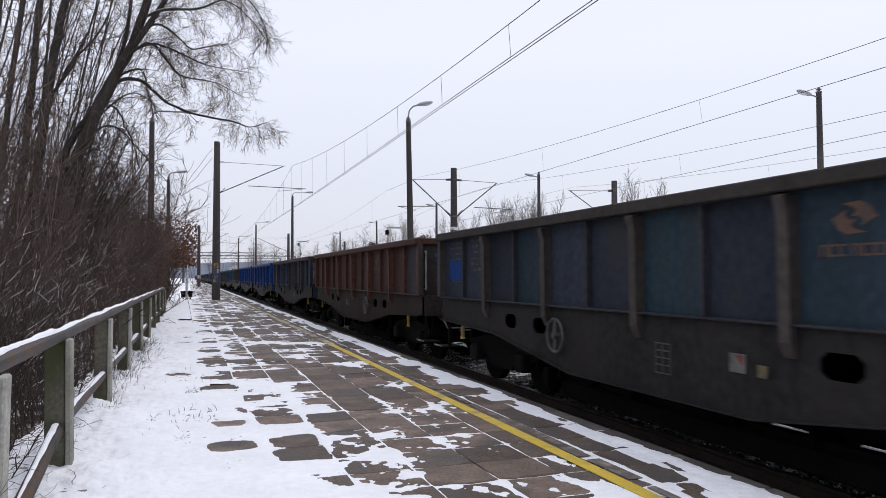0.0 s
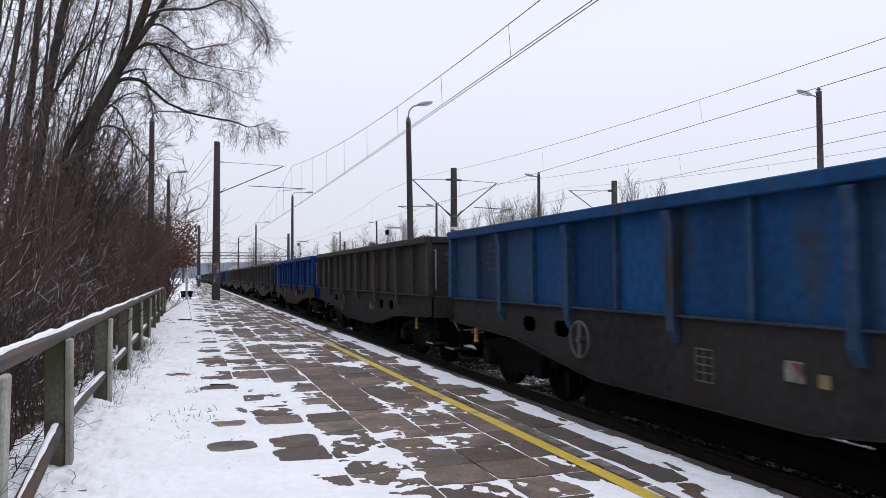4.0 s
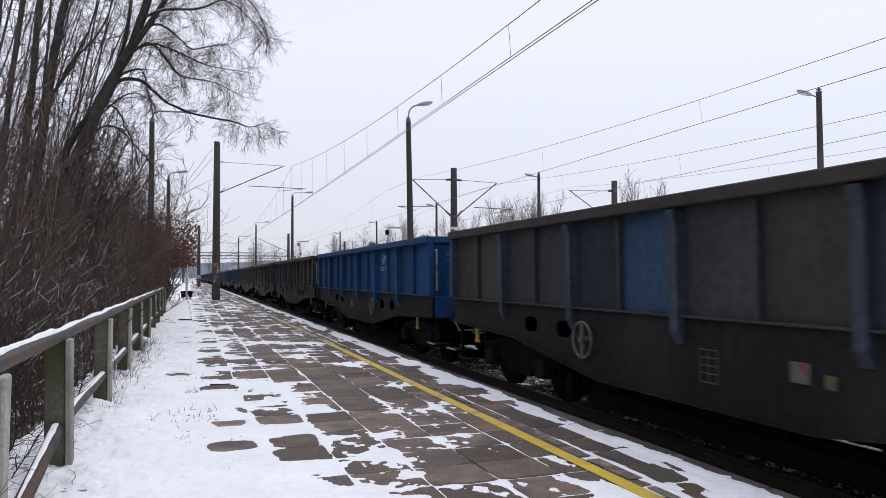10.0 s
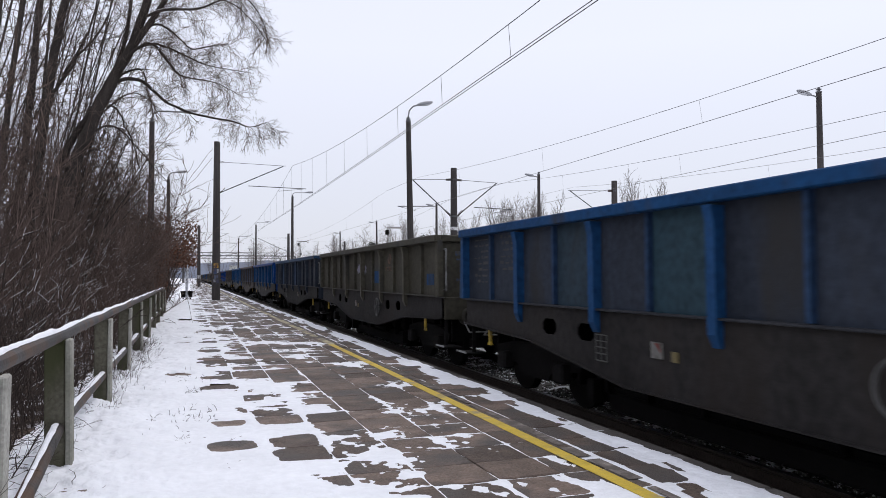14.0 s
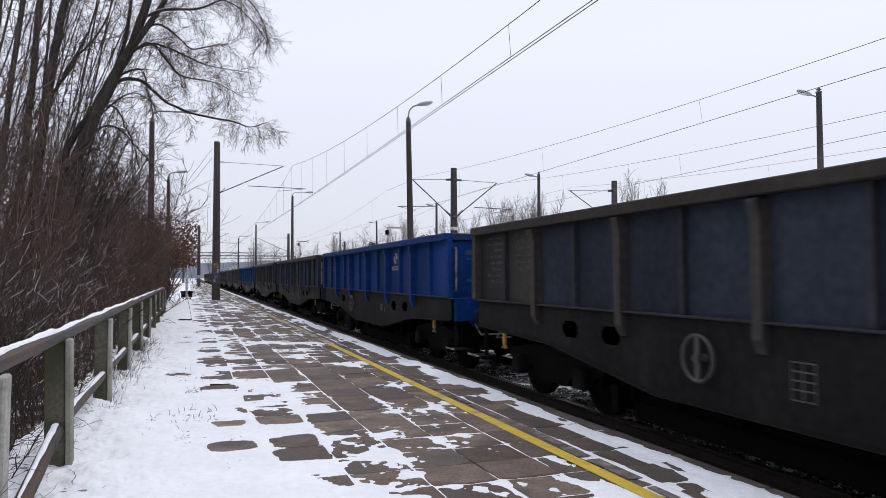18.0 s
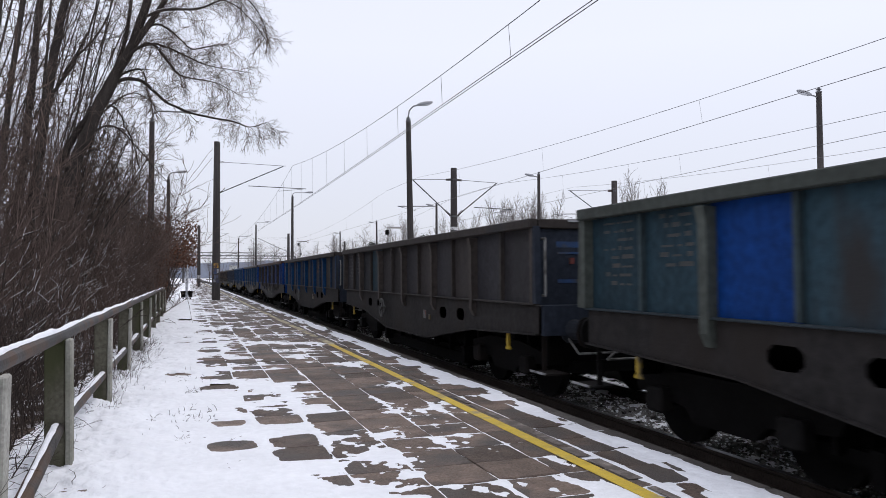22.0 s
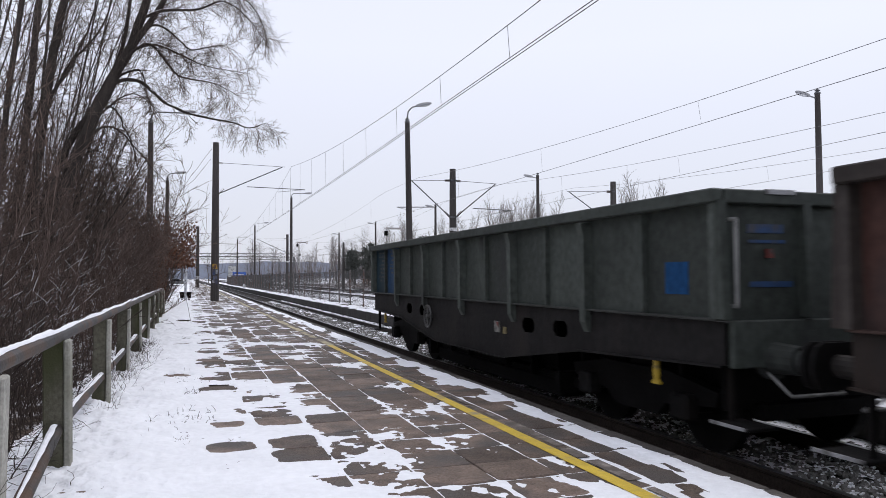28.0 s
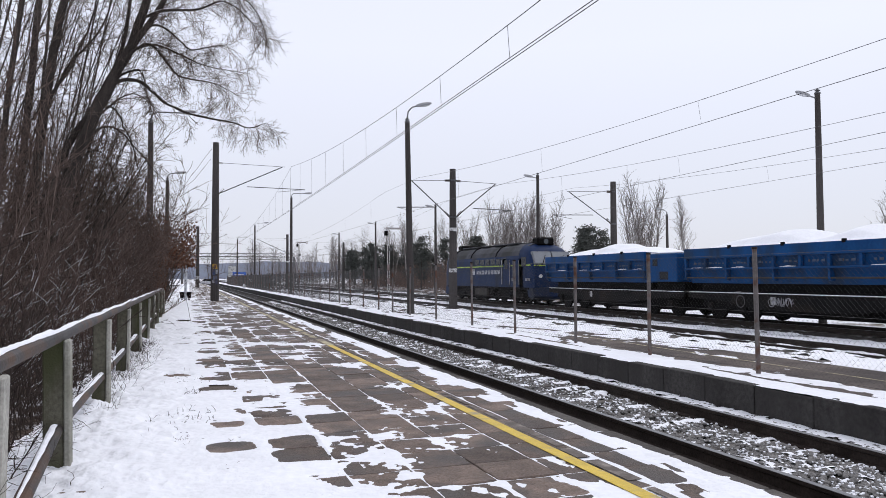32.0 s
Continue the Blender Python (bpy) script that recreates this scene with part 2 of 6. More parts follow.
def rail_mesh(name, x, y0, y1):
    web = [(-0.07, -0.17), (0.07, -0.17), (0.07, -0.158), (0.015, -0.14), (0.012, -0.05), (0.035, -0.036), (0.035, -0.004), (-0.035, -0.004), (-0.035, -0.036), (-0.012, -0.05), (-0.015, -0.14), (-0.07, -0.158)]
    r = part(name, prism(bmesh.new(), [(x + u, RAIL + v) for u, v in web], 1, y0, y1), RAILSIDE)
    tagged(r, "dark rusty steel rail on concrete sleepers", kind="structure")
    part("rail_head", boxes((x - 0.034, x + 0.034, y0, y1, RAIL - 0.006, RAIL), bevel=0.002), RAILTOP, r, "worn bright running surface")
    return r


def build_track(xc, near_detail):
    rail_mesh("rail", xc - 0.7535, -700, 760)
    rail_mesh("rail", xc + 0.7535, -700, 760)
    bed = bmesh.new()
    prism(bed, [(xc - 1.6, RAIL - 0.32), (xc + 1.6, RAIL - 0.32), (xc + 1.45, RAIL - 0.16), (xc + 0.6, RAIL - 0.19), (xc - 0.6, RAIL - 0.19), (xc - 1.45, RAIL - 0.16)], 1, -700, 760)
    tagged(part("ballast_bed", bed, BALLAST), "grey stone ballast bed dusted with snow", kind="structure")
    v, f = [], []
    y = 2.0
    while y < (60 if near_detail else 70):
        b = len(v)
        for dz, w in ((-0.30, 0.14), (-0.165, 0.11)):
            v += [(xc - 1.25, y - w, RAIL + dz), (xc + 1.25, y - w, RAIL + dz), (xc + 1.25, y + w, RAIL + dz), (xc - 1.25, y + w, RAIL + dz)]
        f += [(b + 4, b + 5, b + 6, b + 7), (b, b + 1, b + 5, b + 4), (b + 1, b + 2, b + 6, b + 5), (b + 2, b + 3, b + 7, b + 6), (b + 3, b, b + 4, b + 7)]
        y += 0.6
    tagged(new("sleepers", raw("sleepers", v, f, SLEEPER)), "concrete sleepers half buried in ballast", "sleepers", kind="stuff")


def stone_shape(rng, s):
    bm = bmesh.new()
    bmesh.ops.create_icosphere(bm, subdivisions=1, radius=s)
    for q in bm.verts:
        q.co *= rng.uniform(0.7, 1.2)
        q.co.z *= 0.75
    v, f = [tuple(q.co) for q in bm.verts], [tuple(q.index for q in fc.verts) for fc in bm.faces]
    bm.free()
    return np.array(v), np.array(f)


def scatter(name, count, xr, yr, zf, size, material, label, category, power=1.0, test=None):
    rng = random.Random(name)
    nprng = np.random.RandomState(len(name) + count)
    shapes = [stone_shape(rng, 1.0) for _ in range(6)]
    vs, fs, base = [], [], 0
    for i in range(count):
        x, y = rng.uniform(*xr), yr[0] + (yr[1] - yr[0]) * rng.random() ** power
        if test and not test(x, y):
            continue
        sv, sf = shapes[i % 6]
        a, s = rng.uniform(0, 6.28), rng.uniform(*size)
        c, d = math.cos(a) * s, math.sin(a) * s
        p = np.stack([sv[:, 0] * c - sv[:, 1] * d + x, sv[:, 0] * d + sv[:, 1] * c + y, sv[:, 2] * s + zf(x, y)], 1)
        vs.append(p)
        fs.append(sf + base)
        base += len(sv)
    me = raw(name, np.concatenate(vs).tolist(), np.concatenate(fs).tolist(), material)
    return tagged(new(name, me), label, category, kind="stuff")


def build_ballast():
    def bed_z(x, y):
        return RAIL - 0.165
    scatter("ballast_stones", 8600, (TRACK - 0.66, TRACK + 0.66), (3.0, 36.0), bed_z, (0.017, 0.038), STONE, "loose grey ballast stones between the rails", "ballast", 1.9)
    scatter("shoulder_stones", 1700, (TRACK + 0.9, TRACK + 1.5), (3.0, 30.0), lambda x, y: RAIL - 0.135, (0.014, 0.03), STONE, "grey stones poking through snow beside the rail", "ballast", 1.7)
    scatter("snow_crumbs", 2200, (TRACK - 0.66, TRACK + 0.68), (3.0, 30.0), lambda x, y: RAIL - 0.142, (0.007, 0.021), SNOW, "crumbs of snow lying on ballast stones", "snow", 1.8)
    # snow caught between the rails and along the far shoulder
    xs = np.arange(TRACK - 0.70, TRACK + 0.71, 0.03)
    ys = np.concatenate([np.arange(3, 16, 0.03), np.arange(16, 60, 0.12)])

    def h(x, y):
        sl = np.abs(((y - 2.0) % 0.6) - 0.3)
        return RAIL - 0.175 + 0.10 * (fbm(x * 3, y * 3, 11) - 0.42) + 0.03 * np.clip((sl - 0.17) * 8, 0, 1) * np.clip((x - TRACK) * 2 + 0.5, 0, 1)

    def k(x, y):
        sl = np.abs(((y - 2.0) % 0.6) - 0.3)
        return 0.45 * fbm(x * 5, y * 5, 12) + 0.55 * fbm(x * 19, y * 15, 13, 2) + 0.26 * np.clip((sl - 0.17) * 10, 0, 1) * np.clip((x - TRACK) * 2.2 - 0.35, 0, 1) > 0.480
    structure("track_snow", sheet("track_snow", xs, ys, h, k, SNOW), "thin snow patches lying over ballast between the rails")
    xs = np.arange(TRACK + 0.84, TRACK + 1.56, 0.04)
    structure("shoulder_snow", sheet("shoulder_snow", xs, ys, lambda x, y: RAIL - 0.15 + 0.05 * fbm(x * 4, y * 4, 14), lambda x, y: fbm(x * 6, y * 6, 15) > 0.30, SNOW), "strip of snow between the rail and the platform wall")


SLAB_X, SLAB_Y, PITCH, COLUMNS = -0.88, 3.33, 0.5, 9
EDGE = 3.80


def build_near_platform():
    base = part("platform", boxes((-1.4, 3.62, -60, 170, -0.62, -0.014)), BED)
    tagged(base, "low station platform bed under paving slabs", kind="structure")
    slabs = []
    for k in range(4):
        bm = boxes((0.006, PITCH - 0.006, 0.006, PITCH - 0.006, -0.06, 0.0), bevel=0.006)
        rng = random.Random(k)
        for q in bm.verts:
            q.co.x += rng.uniform(-0.003, 0.003)
            q.co.z += rng.uniform(-0.004, 0.0) if q.co.z > -0.02 else 0
        me = bpy.data.meshes.new("paving_slab")
        bm.to_mesh(me)
        bm.free()
        me.materials.append(SLAB)
        slabs.append(me)
    rng = random.Random(3)
    for j in range(33):
        for i in range(COLUMNS):
            piece("paving_slab", slabs[rng.randrange(4)], base, at=pose(SLAB_X + i * PITCH, SLAB_Y + j * PITCH, rng.uniform(-0.004, 0.003), rng.uniform(-0.4, 0.4), rng.uniform(-0.4, 0.4)))
    v, f = [], []
    for j in range(-8, 330):
        if 0 <= j < 33:
            continue
        for i in range(COLUMNS):
            x, y, z, b = SLAB_X + i * PITCH, SLAB_Y + j * PITCH, rng.uniform(-0.006, 0.002), len(v)
            v += [(x + 0.006, y + 0.006, z), (x + 0.494, y + 0.006, z), (x + 0.494, y + 0.494, z), (x + 0.006, y + 0.494, z),
                  (x, y, -0.05), (x + 0.5, y, -0.05), (x + 0.5, y + 0.5, -0.05), (x, y + 0.5, -0.05)]
            f += [(b, b + 1, b + 2, b + 3)] + [(b + 4 + q, b + 4 + (q + 1) % 4, b + (q + 1) % 4, b + q) for q in range(4)]
    far = piece("paving_rest", raw("paving_rest", v, f, SLAB), base)
    tagged(far, kind="stuff")
    # edge beams
    me = bpy.data.meshes.new("edge_beam")
    bm = boxes((3.622, EDGE, 0.006, 0.994, -0.42, 0.004), bevel=0.012)
    bm.to_mesh(me)
    bm.free()
    me.materials.append(KERB)
    for j in range(70):
        piece("edge_beam", me, base, at=pose(rng.uniform(-0.006, 0.006), -2 + j, rng.uniform(-0.005, 0.004)))
    long = part("edge_beam", boxes((3.622, EDGE, 68, 170, -0.42, 0.0)), KERB, base)
    # painted line and the worn coating beside it
    part("safety_line", boxes((2.835, 2.955, 0, 15.5, 0.001, 0.0045)), YELLOW, base, "worn yellow warning line painted on the slabs")
    bm, y = bmesh.new(), 15.5
    while y < 170:
        size = rng.uniform(0.25, 1.6) * (1 + y / 60)
        box(bm, 2.80 + rng.uniform(0, 0.04), 3.02 - rng.uniform(0, 0.08), y, y + size, 0.001, 0.0045)
        y += size + rng.uniform(0.02, 0.35)
    part("safety_line", bm, FADED, base, "faded broken remains of a warning line")
    bm, y = bmesh.new(), 0.0
    while y < 120:
        size = rng.uniform(0.08, 0.5) * (1 + y / 20)
        box(bm, 2.972 + rng.uniform(0, 0.05), 3.125 - rng.uniform(0, 0.07), y, y + size, 0.001, 0.0035)
        y += size + rng.uniform(0.03, 0.25)
    tagged(part("coating_strip", bm, PALE, base), "scuffed pale coating beside the warning line", kind="stuff")


# bare slabs in the snow field, as column and row of the paving
BARE = {(2, 6), (3, 6), (3, 5), (3, 8), (2, 8), (1, 16), (2, 19), (3, 19), (2, 20), (1, 27), (2, 27), (1, 30), (1, 44), (1, 45), (2, 44), (2, 13), (2, 15), (2, 23), (1, 36)}


def snow_pattern(x, y):
    ix, iy = np.floor((x - SLAB_X) / PITCH).astype(int), np.floor((y - SLAB_Y) / PITCH).astype(int)
    ux, uy = (x - SLAB_X) / PITCH - ix, (y - SLAB_Y) / PITCH - iy
    wob = 0.09 * (fbm(x * 5, y * 5, 37, 2) - 0.5)
    jx, jy = np.abs(np.minimum(ux, 1 - ux) + wob), np.abs(np.minimum(uy, 1 - uy) + wob)
    far = np.clip((y - 10) / 22, 0, 1)
    cell = fbm(ix * 7.31 + 0.5, iy * 3.77 + 0.5, 23, 1) - 0.5
    blot = fbm(x * 2.1 + 0.3 * y, y * 1.5, 24, 4) - 0.5 + 0.38 * (fbm(x * 13, y * 10, 28, 3) - 0.5)
    streak = fbm(x * 6 + 3, y * 0.8, 38, 3) - 0.5
    blot = blot + np.clip((x - 2.6) * 2.5, 0, 1) * (streak - blot) * 0.85
    along = np.clip(2.6 * (fbm(x * 1.3 + 7, y * 0.9, 29, 2) - 0.30), 0, 1.6)
    across = np.clip(2.6 * (fbm(x * 1.4, y * 0.9 + 5, 30, 2) - 0.46 + 0.12 * far), 0, 1.4)
    lines = along * (np.exp(-(jx / 0.055) ** 2) + 0.35 * np.exp(-(jx / 0.16) ** 2)) + across * np.exp(-(jy / 0.07) ** 2)
    return 0.6 * cell + 2.7 * blot + 0.75 * lines, ix, iy, jx, jy


def snow_levels():
    """Levels of the pattern that leave a given share of the paving white."""
    gx, gy = np.meshgrid(np.arange(0.12, 3.12, 0.03), np.arange(4.33, 24.33, 0.06))
    return np.quantile(snow_pattern(gx, gy)[0], np.linspace(0, 1, 101))


LEVELS = snow_levels()


def snow_field(x, y):
    """How far snow covers a spot of the paving; above zero it lies."""
    s, ix, iy, jx, jy = snow_pattern(x, y)
    far = np.clip((y - 10) / 25, 0, 1)
    bound = np.interp(y, (4, 5.1, 5.6, 6.6, 7.4, 8.5, 10, 12, 18, 30), (1.5, 1.2, 1.0, 1.05, 1.08, 0.9, 0.75, 0.6, 0.6, 0.5)) + 0.35 * (fbm(x * 0 + 3.1, y * 0.6, 21) - 0.5) - 0.35 * far * fbm(x * 0 + 9, y * 0.2, 22)
    share = np.interp(x - bound, (-0.42, -0.12, 0.1, 0.4, 1.0, 2.2), (1.0, 0.92, 0.60, 0.40, 0.27, 0.20)) + 0.10 * far * (x > bound)
    share = np.where(x > 2.5, np.interp(x, (2.5, 2.7, 2.84, 2.95, 3.05, 3.15, 3.36, 3.43, 3.68, 3.78), (0.24, 0.36, 0.24, 0.08, 0.10, 0.20, 0.18, 0.90, 0.96, 0.1)), share)
    v = s - np.interp(1 - share, np.linspace(0, 1, 101), LEVELS) + np.where(share > 0.97, 0.9, 0.0)
    bare = np.zeros_like(v)
    for a, b in BARE:
        bare = np.where((ix == a) & (iy == b), 1.0, bare)
    round_ = np.clip(1.0 - ((np.abs(jx - 0.5) * 2) ** 4 + (np.abs(jy - 0.5) * 2) ** 4), 0, 1)
    return v - bare * (round_ * 3.4 + 0.3) * (0.35 + 1.1 * fbm(x * 2.2, y * 2.2, 36))


def build_platform_snow():
    def height(x, y):
        v = snow_field(x, y)
        deep = np.clip(0.35 - x, 0, 1.6) * np.clip(v * 0.5, 0, 1)
        foot = fbm(x * 3.2, y * 3.2, 31) - 0.5
        tread = np.clip(v, 0, 1) * (0.014 * foot + 0.010 * (fbm(x * 9, y * 9, 33) - 0.5))
        edge = np.clip((x - 3.72) * 0.25, 0, 0.05)
        return 0.0005 + 0.012 * np.clip(v - 0.36, -1.6, 1.1) + tread + deep * (0.03 + 0.08 * foot + 0.085 * (fbm(x * 8, y * 8, 34, 4) - 0.5) + 0.03 * (fbm(x * 21, y * 19, 35, 2) - 0.5)) - edge
    for xs, ys in ((np.arange(-1.35, 3.80, 0.05), np.arange(-0.6, 3.25, 0.05)),
                   (np.arange(-1.35, 3.80, 0.024), np.arange(3.2, 10.0, 0.026)),
                   (np.arange(-1.35, 3.80, 0.032), np.arange(9.98, 22.0, 0.05)),
                   (np.arange(-1.35, 3.80, 0.05), np.arange(21.95, 60.0, 0.12)),
                   (np.arange(-1.35, 3.80, 0.09), np.arange(59.9, 170.0, 0.5))):
        structure("platform_snow", sheet("platform_snow", xs, ys, height, lambda x, y: snow_field(x, y) > -0.9, SNOW), "trodden snow lying in patches over paving slabs")


def build_island():
    base = part("island_platform", boxes((7.52, 10.3, -60, 190, -0.62, ISLAND)), PAVE)
    tagged(base, "low island platform with sooty concrete edge", kind="structure")
    me = bpy.data.meshes.new("wall_panel")
    bm = boxes((7.322, 7.52, 0.008, 0.992, -0.66, ISLAND + 0.004), bevel=0.012)
    bm.to_mesh(me)
    bm.free()
    me.materials.append(WALLC)
    rng = random.Random(12)
    for j in range(90):
        piece("wall_panel", me, base, at=pose(rng.uniform(-0.006, 0.006), 2 + j, rng.uniform(-0.002, 0.002), 0, rng.uniform(-0.1, 0.1)))
    part("wall_panel", boxes((7.33, 7.52, 92, 190, -0.66, ISLAND)), WALLC, base)
    part("safety_line", boxes((9.365, 9.40, 0, 26, ISLAND + 0.001, ISLAND + 0.004)), FADED, base, "worn yellow warning line")

    def cover(x, y):
        return 0.30 + 1.5 * (fbm(x * 2.0, y * 0.7, 41) - 0.5) + 0.9 * (fbm(x * 7, y * 4, 45) - 0.5) + 1.3 * np.exp(-((x - 7.75) / 0.16) ** 2) - 0.95 * np.clip((x - 8.35) * 2.2, 0, 1) * np.clip((20 - y) / 12, 0, 1) - 0.35 * np.exp(-((x - 8.0) / 0.06) ** 2)
    for xs, ys in ((np.arange(7.34, 10.3, 0.05), np.arange(5, 30, 0.06)), (np.arange(7.34, 10.3, 0.1), np.arange(29.9, 190, 0.4))):
        structure("island_snow", sheet("island_snow", xs, ys, lambda x, y: ISLAND + 0.030 * np.clip(cover(x, y), -1, 1) * (0.4 + fbm(x * 2, y * 2, 42)), lambda x, y: cover(x, y) > -0.25, SNOW), "patchy snow on the island platform")
    # snow over the lifted siding and between the farther tracks
    for x0, x1, z, share, sx, sy, parked, lab in ((10.28, 13.5, -0.25, 0.44, 1.5, 0.6, False, "rutted snow over a lifted siding"), (13.5, 16.55, RAIL - 0.172, 0.53, 2.2, 1.6, False, "snow patches on the ballast of the second track"),
                                          (16.4, 19.9, RAIL - 0.265, 0.46, 1.1, 0.5, False, "snow strip between the far tracks"), (19.8, 22.7, RAIL - 0.172, 0.53, 2.2, 1.6, True, "snow patches on the ballast of the siding"),
                                          (22.6, 30.0, RAIL - 0.25, 0.38, 0.8, 0.5, False, "snow behind the siding")):
        def lie(x, y):
            return fbm(x * sx, y * sy, 44 + int(x0)) + 0.62 * (fbm(x * 8, y * 3.4, 46) - 0.5) - share - (0.3 if parked else 0) * (np.abs(x - SIDING) < 1.35) * (y < 56)
        for ys, d in ((np.arange(5, 40, 0.12), 0.09), (np.arange(39.8, 190, 0.9), 0.3)):
            structure("yard_snow", sheet("yard_snow", np.arange(x0, x1, d), ys, lambda x, y: z + 0.16 * np.clip(lie(x, y), -0.3, 0.35) + 0.02 * fbm(x * 3, y * 3, 47), lambda x, y: lie(x, y) > -0.22, SNOW), lab)
    tagged(part("field_bed", boxes((10.3, 13.5, -60, 190, -0.6, -0.27)), KERB), "muddy ground beside the island platform", kind="structure")


# ---- near railing ----
def build_railing():
    rail = thing("platform_railing", (0, 0, 0), "mossy concrete posts carrying weathered steel pipe rails with snow", "railing")
    ys = [3.2 + 3.03 * i for i in range(10)]
    rng = random.Random(5)
    pm = bpy.data.meshes.new("post")
    bm = boxes((-0.085, 0.06, -0.05, 0.05, -0.5, 0.99), bevel=0.012)
    bm.to_mesh(pm)
    bm.free()
    pm.materials.append(POSTM)
    em = bpy.data.meshes.new("post_rib")
    bm = boxes((0.06, 0.105, -0.07, 0.07, -0.5, 0.99), bevel=0.01)
    bm.to_mesh(em)
    bm.free()
    em.materials.append(POSTEDGE)
    for y in [4.03] + ys:
        post = piece("post", pm, rail, at=pose(-0.94 + rng.uniform(-0.01, 0.01), y, rng.uniform(-0.015, 0.01), rng.uniform(-1, 1), rng.uniform(-1, 1)))
        piece("post_rib", em, post, "pale weathered edge strips")
    top = bmesh.new()
    rod(top, (-0.93, -4, 1.02), (-0.93, ys[-1] + 0.2, 1.02), 0.05, sides=12)
    part("top_rail", top, PIPE, rail)
    low = bmesh.new()
    rod(low, (-0.93, ys[1] - 0.02, 0.33), (-0.93, ys[-1], 0.33), 0.046, sides=12)
    part("lower_rail", low, PIPE, rail)
    part("lower_rail", rod(bmesh.new(), (-0.93, 3.6, -0.10), (-0.93, ys[1] + 0.03, 0.33), 0.05, sides=12), PIPE, rail, "lower pipe rail fallen at one end")
    for y0, z0, y1, z1, r in ((2.5, 1.02, ys[-1], 1.02, 0.05), (ys[1], 0.33, ys[-1], 0.33, 0.046), (3.7, -0.08, ys[1] - 0.1, 0.316, 0.05)):
        v, f = [], []
        n = int((y1 - y0) * 12)
        for i in range(n):
            y, zc = y0 + (y1 - y0) * i / (n - 1), z0 + (z1 - z0) * i / (n - 1)
            t = 0.014 + 0.010 * math.sin(y * 3.1) * math.sin(y * 1.7 + 1) + rng.uniform(-0.004, 0.004)
            t *= 0.35 if z0 < 0 else 1.0 if 0.25 < (y - 3.2) % 3.03 < 2.75 else 0.25
            half = (0.12 if z0 < 0 else 0.20) + 0.05 * math.sin(y * 2.3) + rng.uniform(-0.02, 0.02)
            for k in range(5):
                a = math.pi * (0.54 - half + 2 * half * k / 4)
                rr = r + 0.0015 + t * math.sin(math.pi * k / 4)
                v.append((-0.93 + rr * math.cos(a), y, zc + rr * math.sin(a)))
        for i in range(n - 1):
            f += [(i * 5 + k, i * 5 + k + 1, i * 5 + k + 6, i * 5 + k + 5) for k in range(4)]
        tagged(new("rail_snow", raw("rail_snow", v, f, SNOW, True)), "ridge of snow resting along a pipe rail", "snow", kind="stuff")


# ---- poles, masts, lamps ----
def lamp_post(at, height, arm, turn, label, lean=0.0, rise=0.5, tilt=-6):
    t = thing("street_lamp", pose(*at, 0, lean, turn), label, "street lamp", "platform lamps")
    bm = bmesh.new()
    rod(bm, (0, 0, -0.5), (0, 0, height), 0.155, 0.10, 10)
    part("pole", bm, MAST, t)
    part("collar", rods(((0, 0, height), (0, 0, height + 0.06), 0.115), ((0, 0, height + 0.06), (0, 0, height + 0.2), 0.05), ((0, 0, height + 0.12), (0, 0, height + 0.15), 0.10)), STEEL, t)
    bm = bmesh.new()
    foot = min(height + 0.18, height + rise - 0.16)
    pts = [(0, 0, foot), (0.05, 0, foot + (rise + height - foot) * 0.55), (0.22, 0, foot + (rise + height - foot) * 0.9), (arm, 0, height + rise)]
    for a, b in zip(pts, pts[1:]):
        rod(bm, a, b, 0.026)
    part("arm", bm, STEEL, t)
    bm = bmesh.new()
    bmesh.ops.create_uvsphere(bm, u_segments=14, v_segments=8, radius=1, matrix=Matrix.LocRotScale((arm + 0.3, 0, height + rise + 0.02 - 0.3 * math.sin(radians(tilt))), Euler((0, radians(tilt), 0)), (0.38, 0.12, 0.085)))
    head = part("lamp_head", bm, LAMPM, t, "flat grey lamp housing")
    bm = bmesh.new()
    bmesh.ops.create_uvsphere(bm, u_segments=12, v_segments=6, radius=1, matrix=Matrix.LocRotScale((arm + 0.36, 0, height + rise - 0.025 - 0.36 * math.sin(radians(tilt))), Euler((0, radians(tilt), 0)), (0.25, 0.09, 0.06)))
    part("lens", bm, LENS, head)
    return t


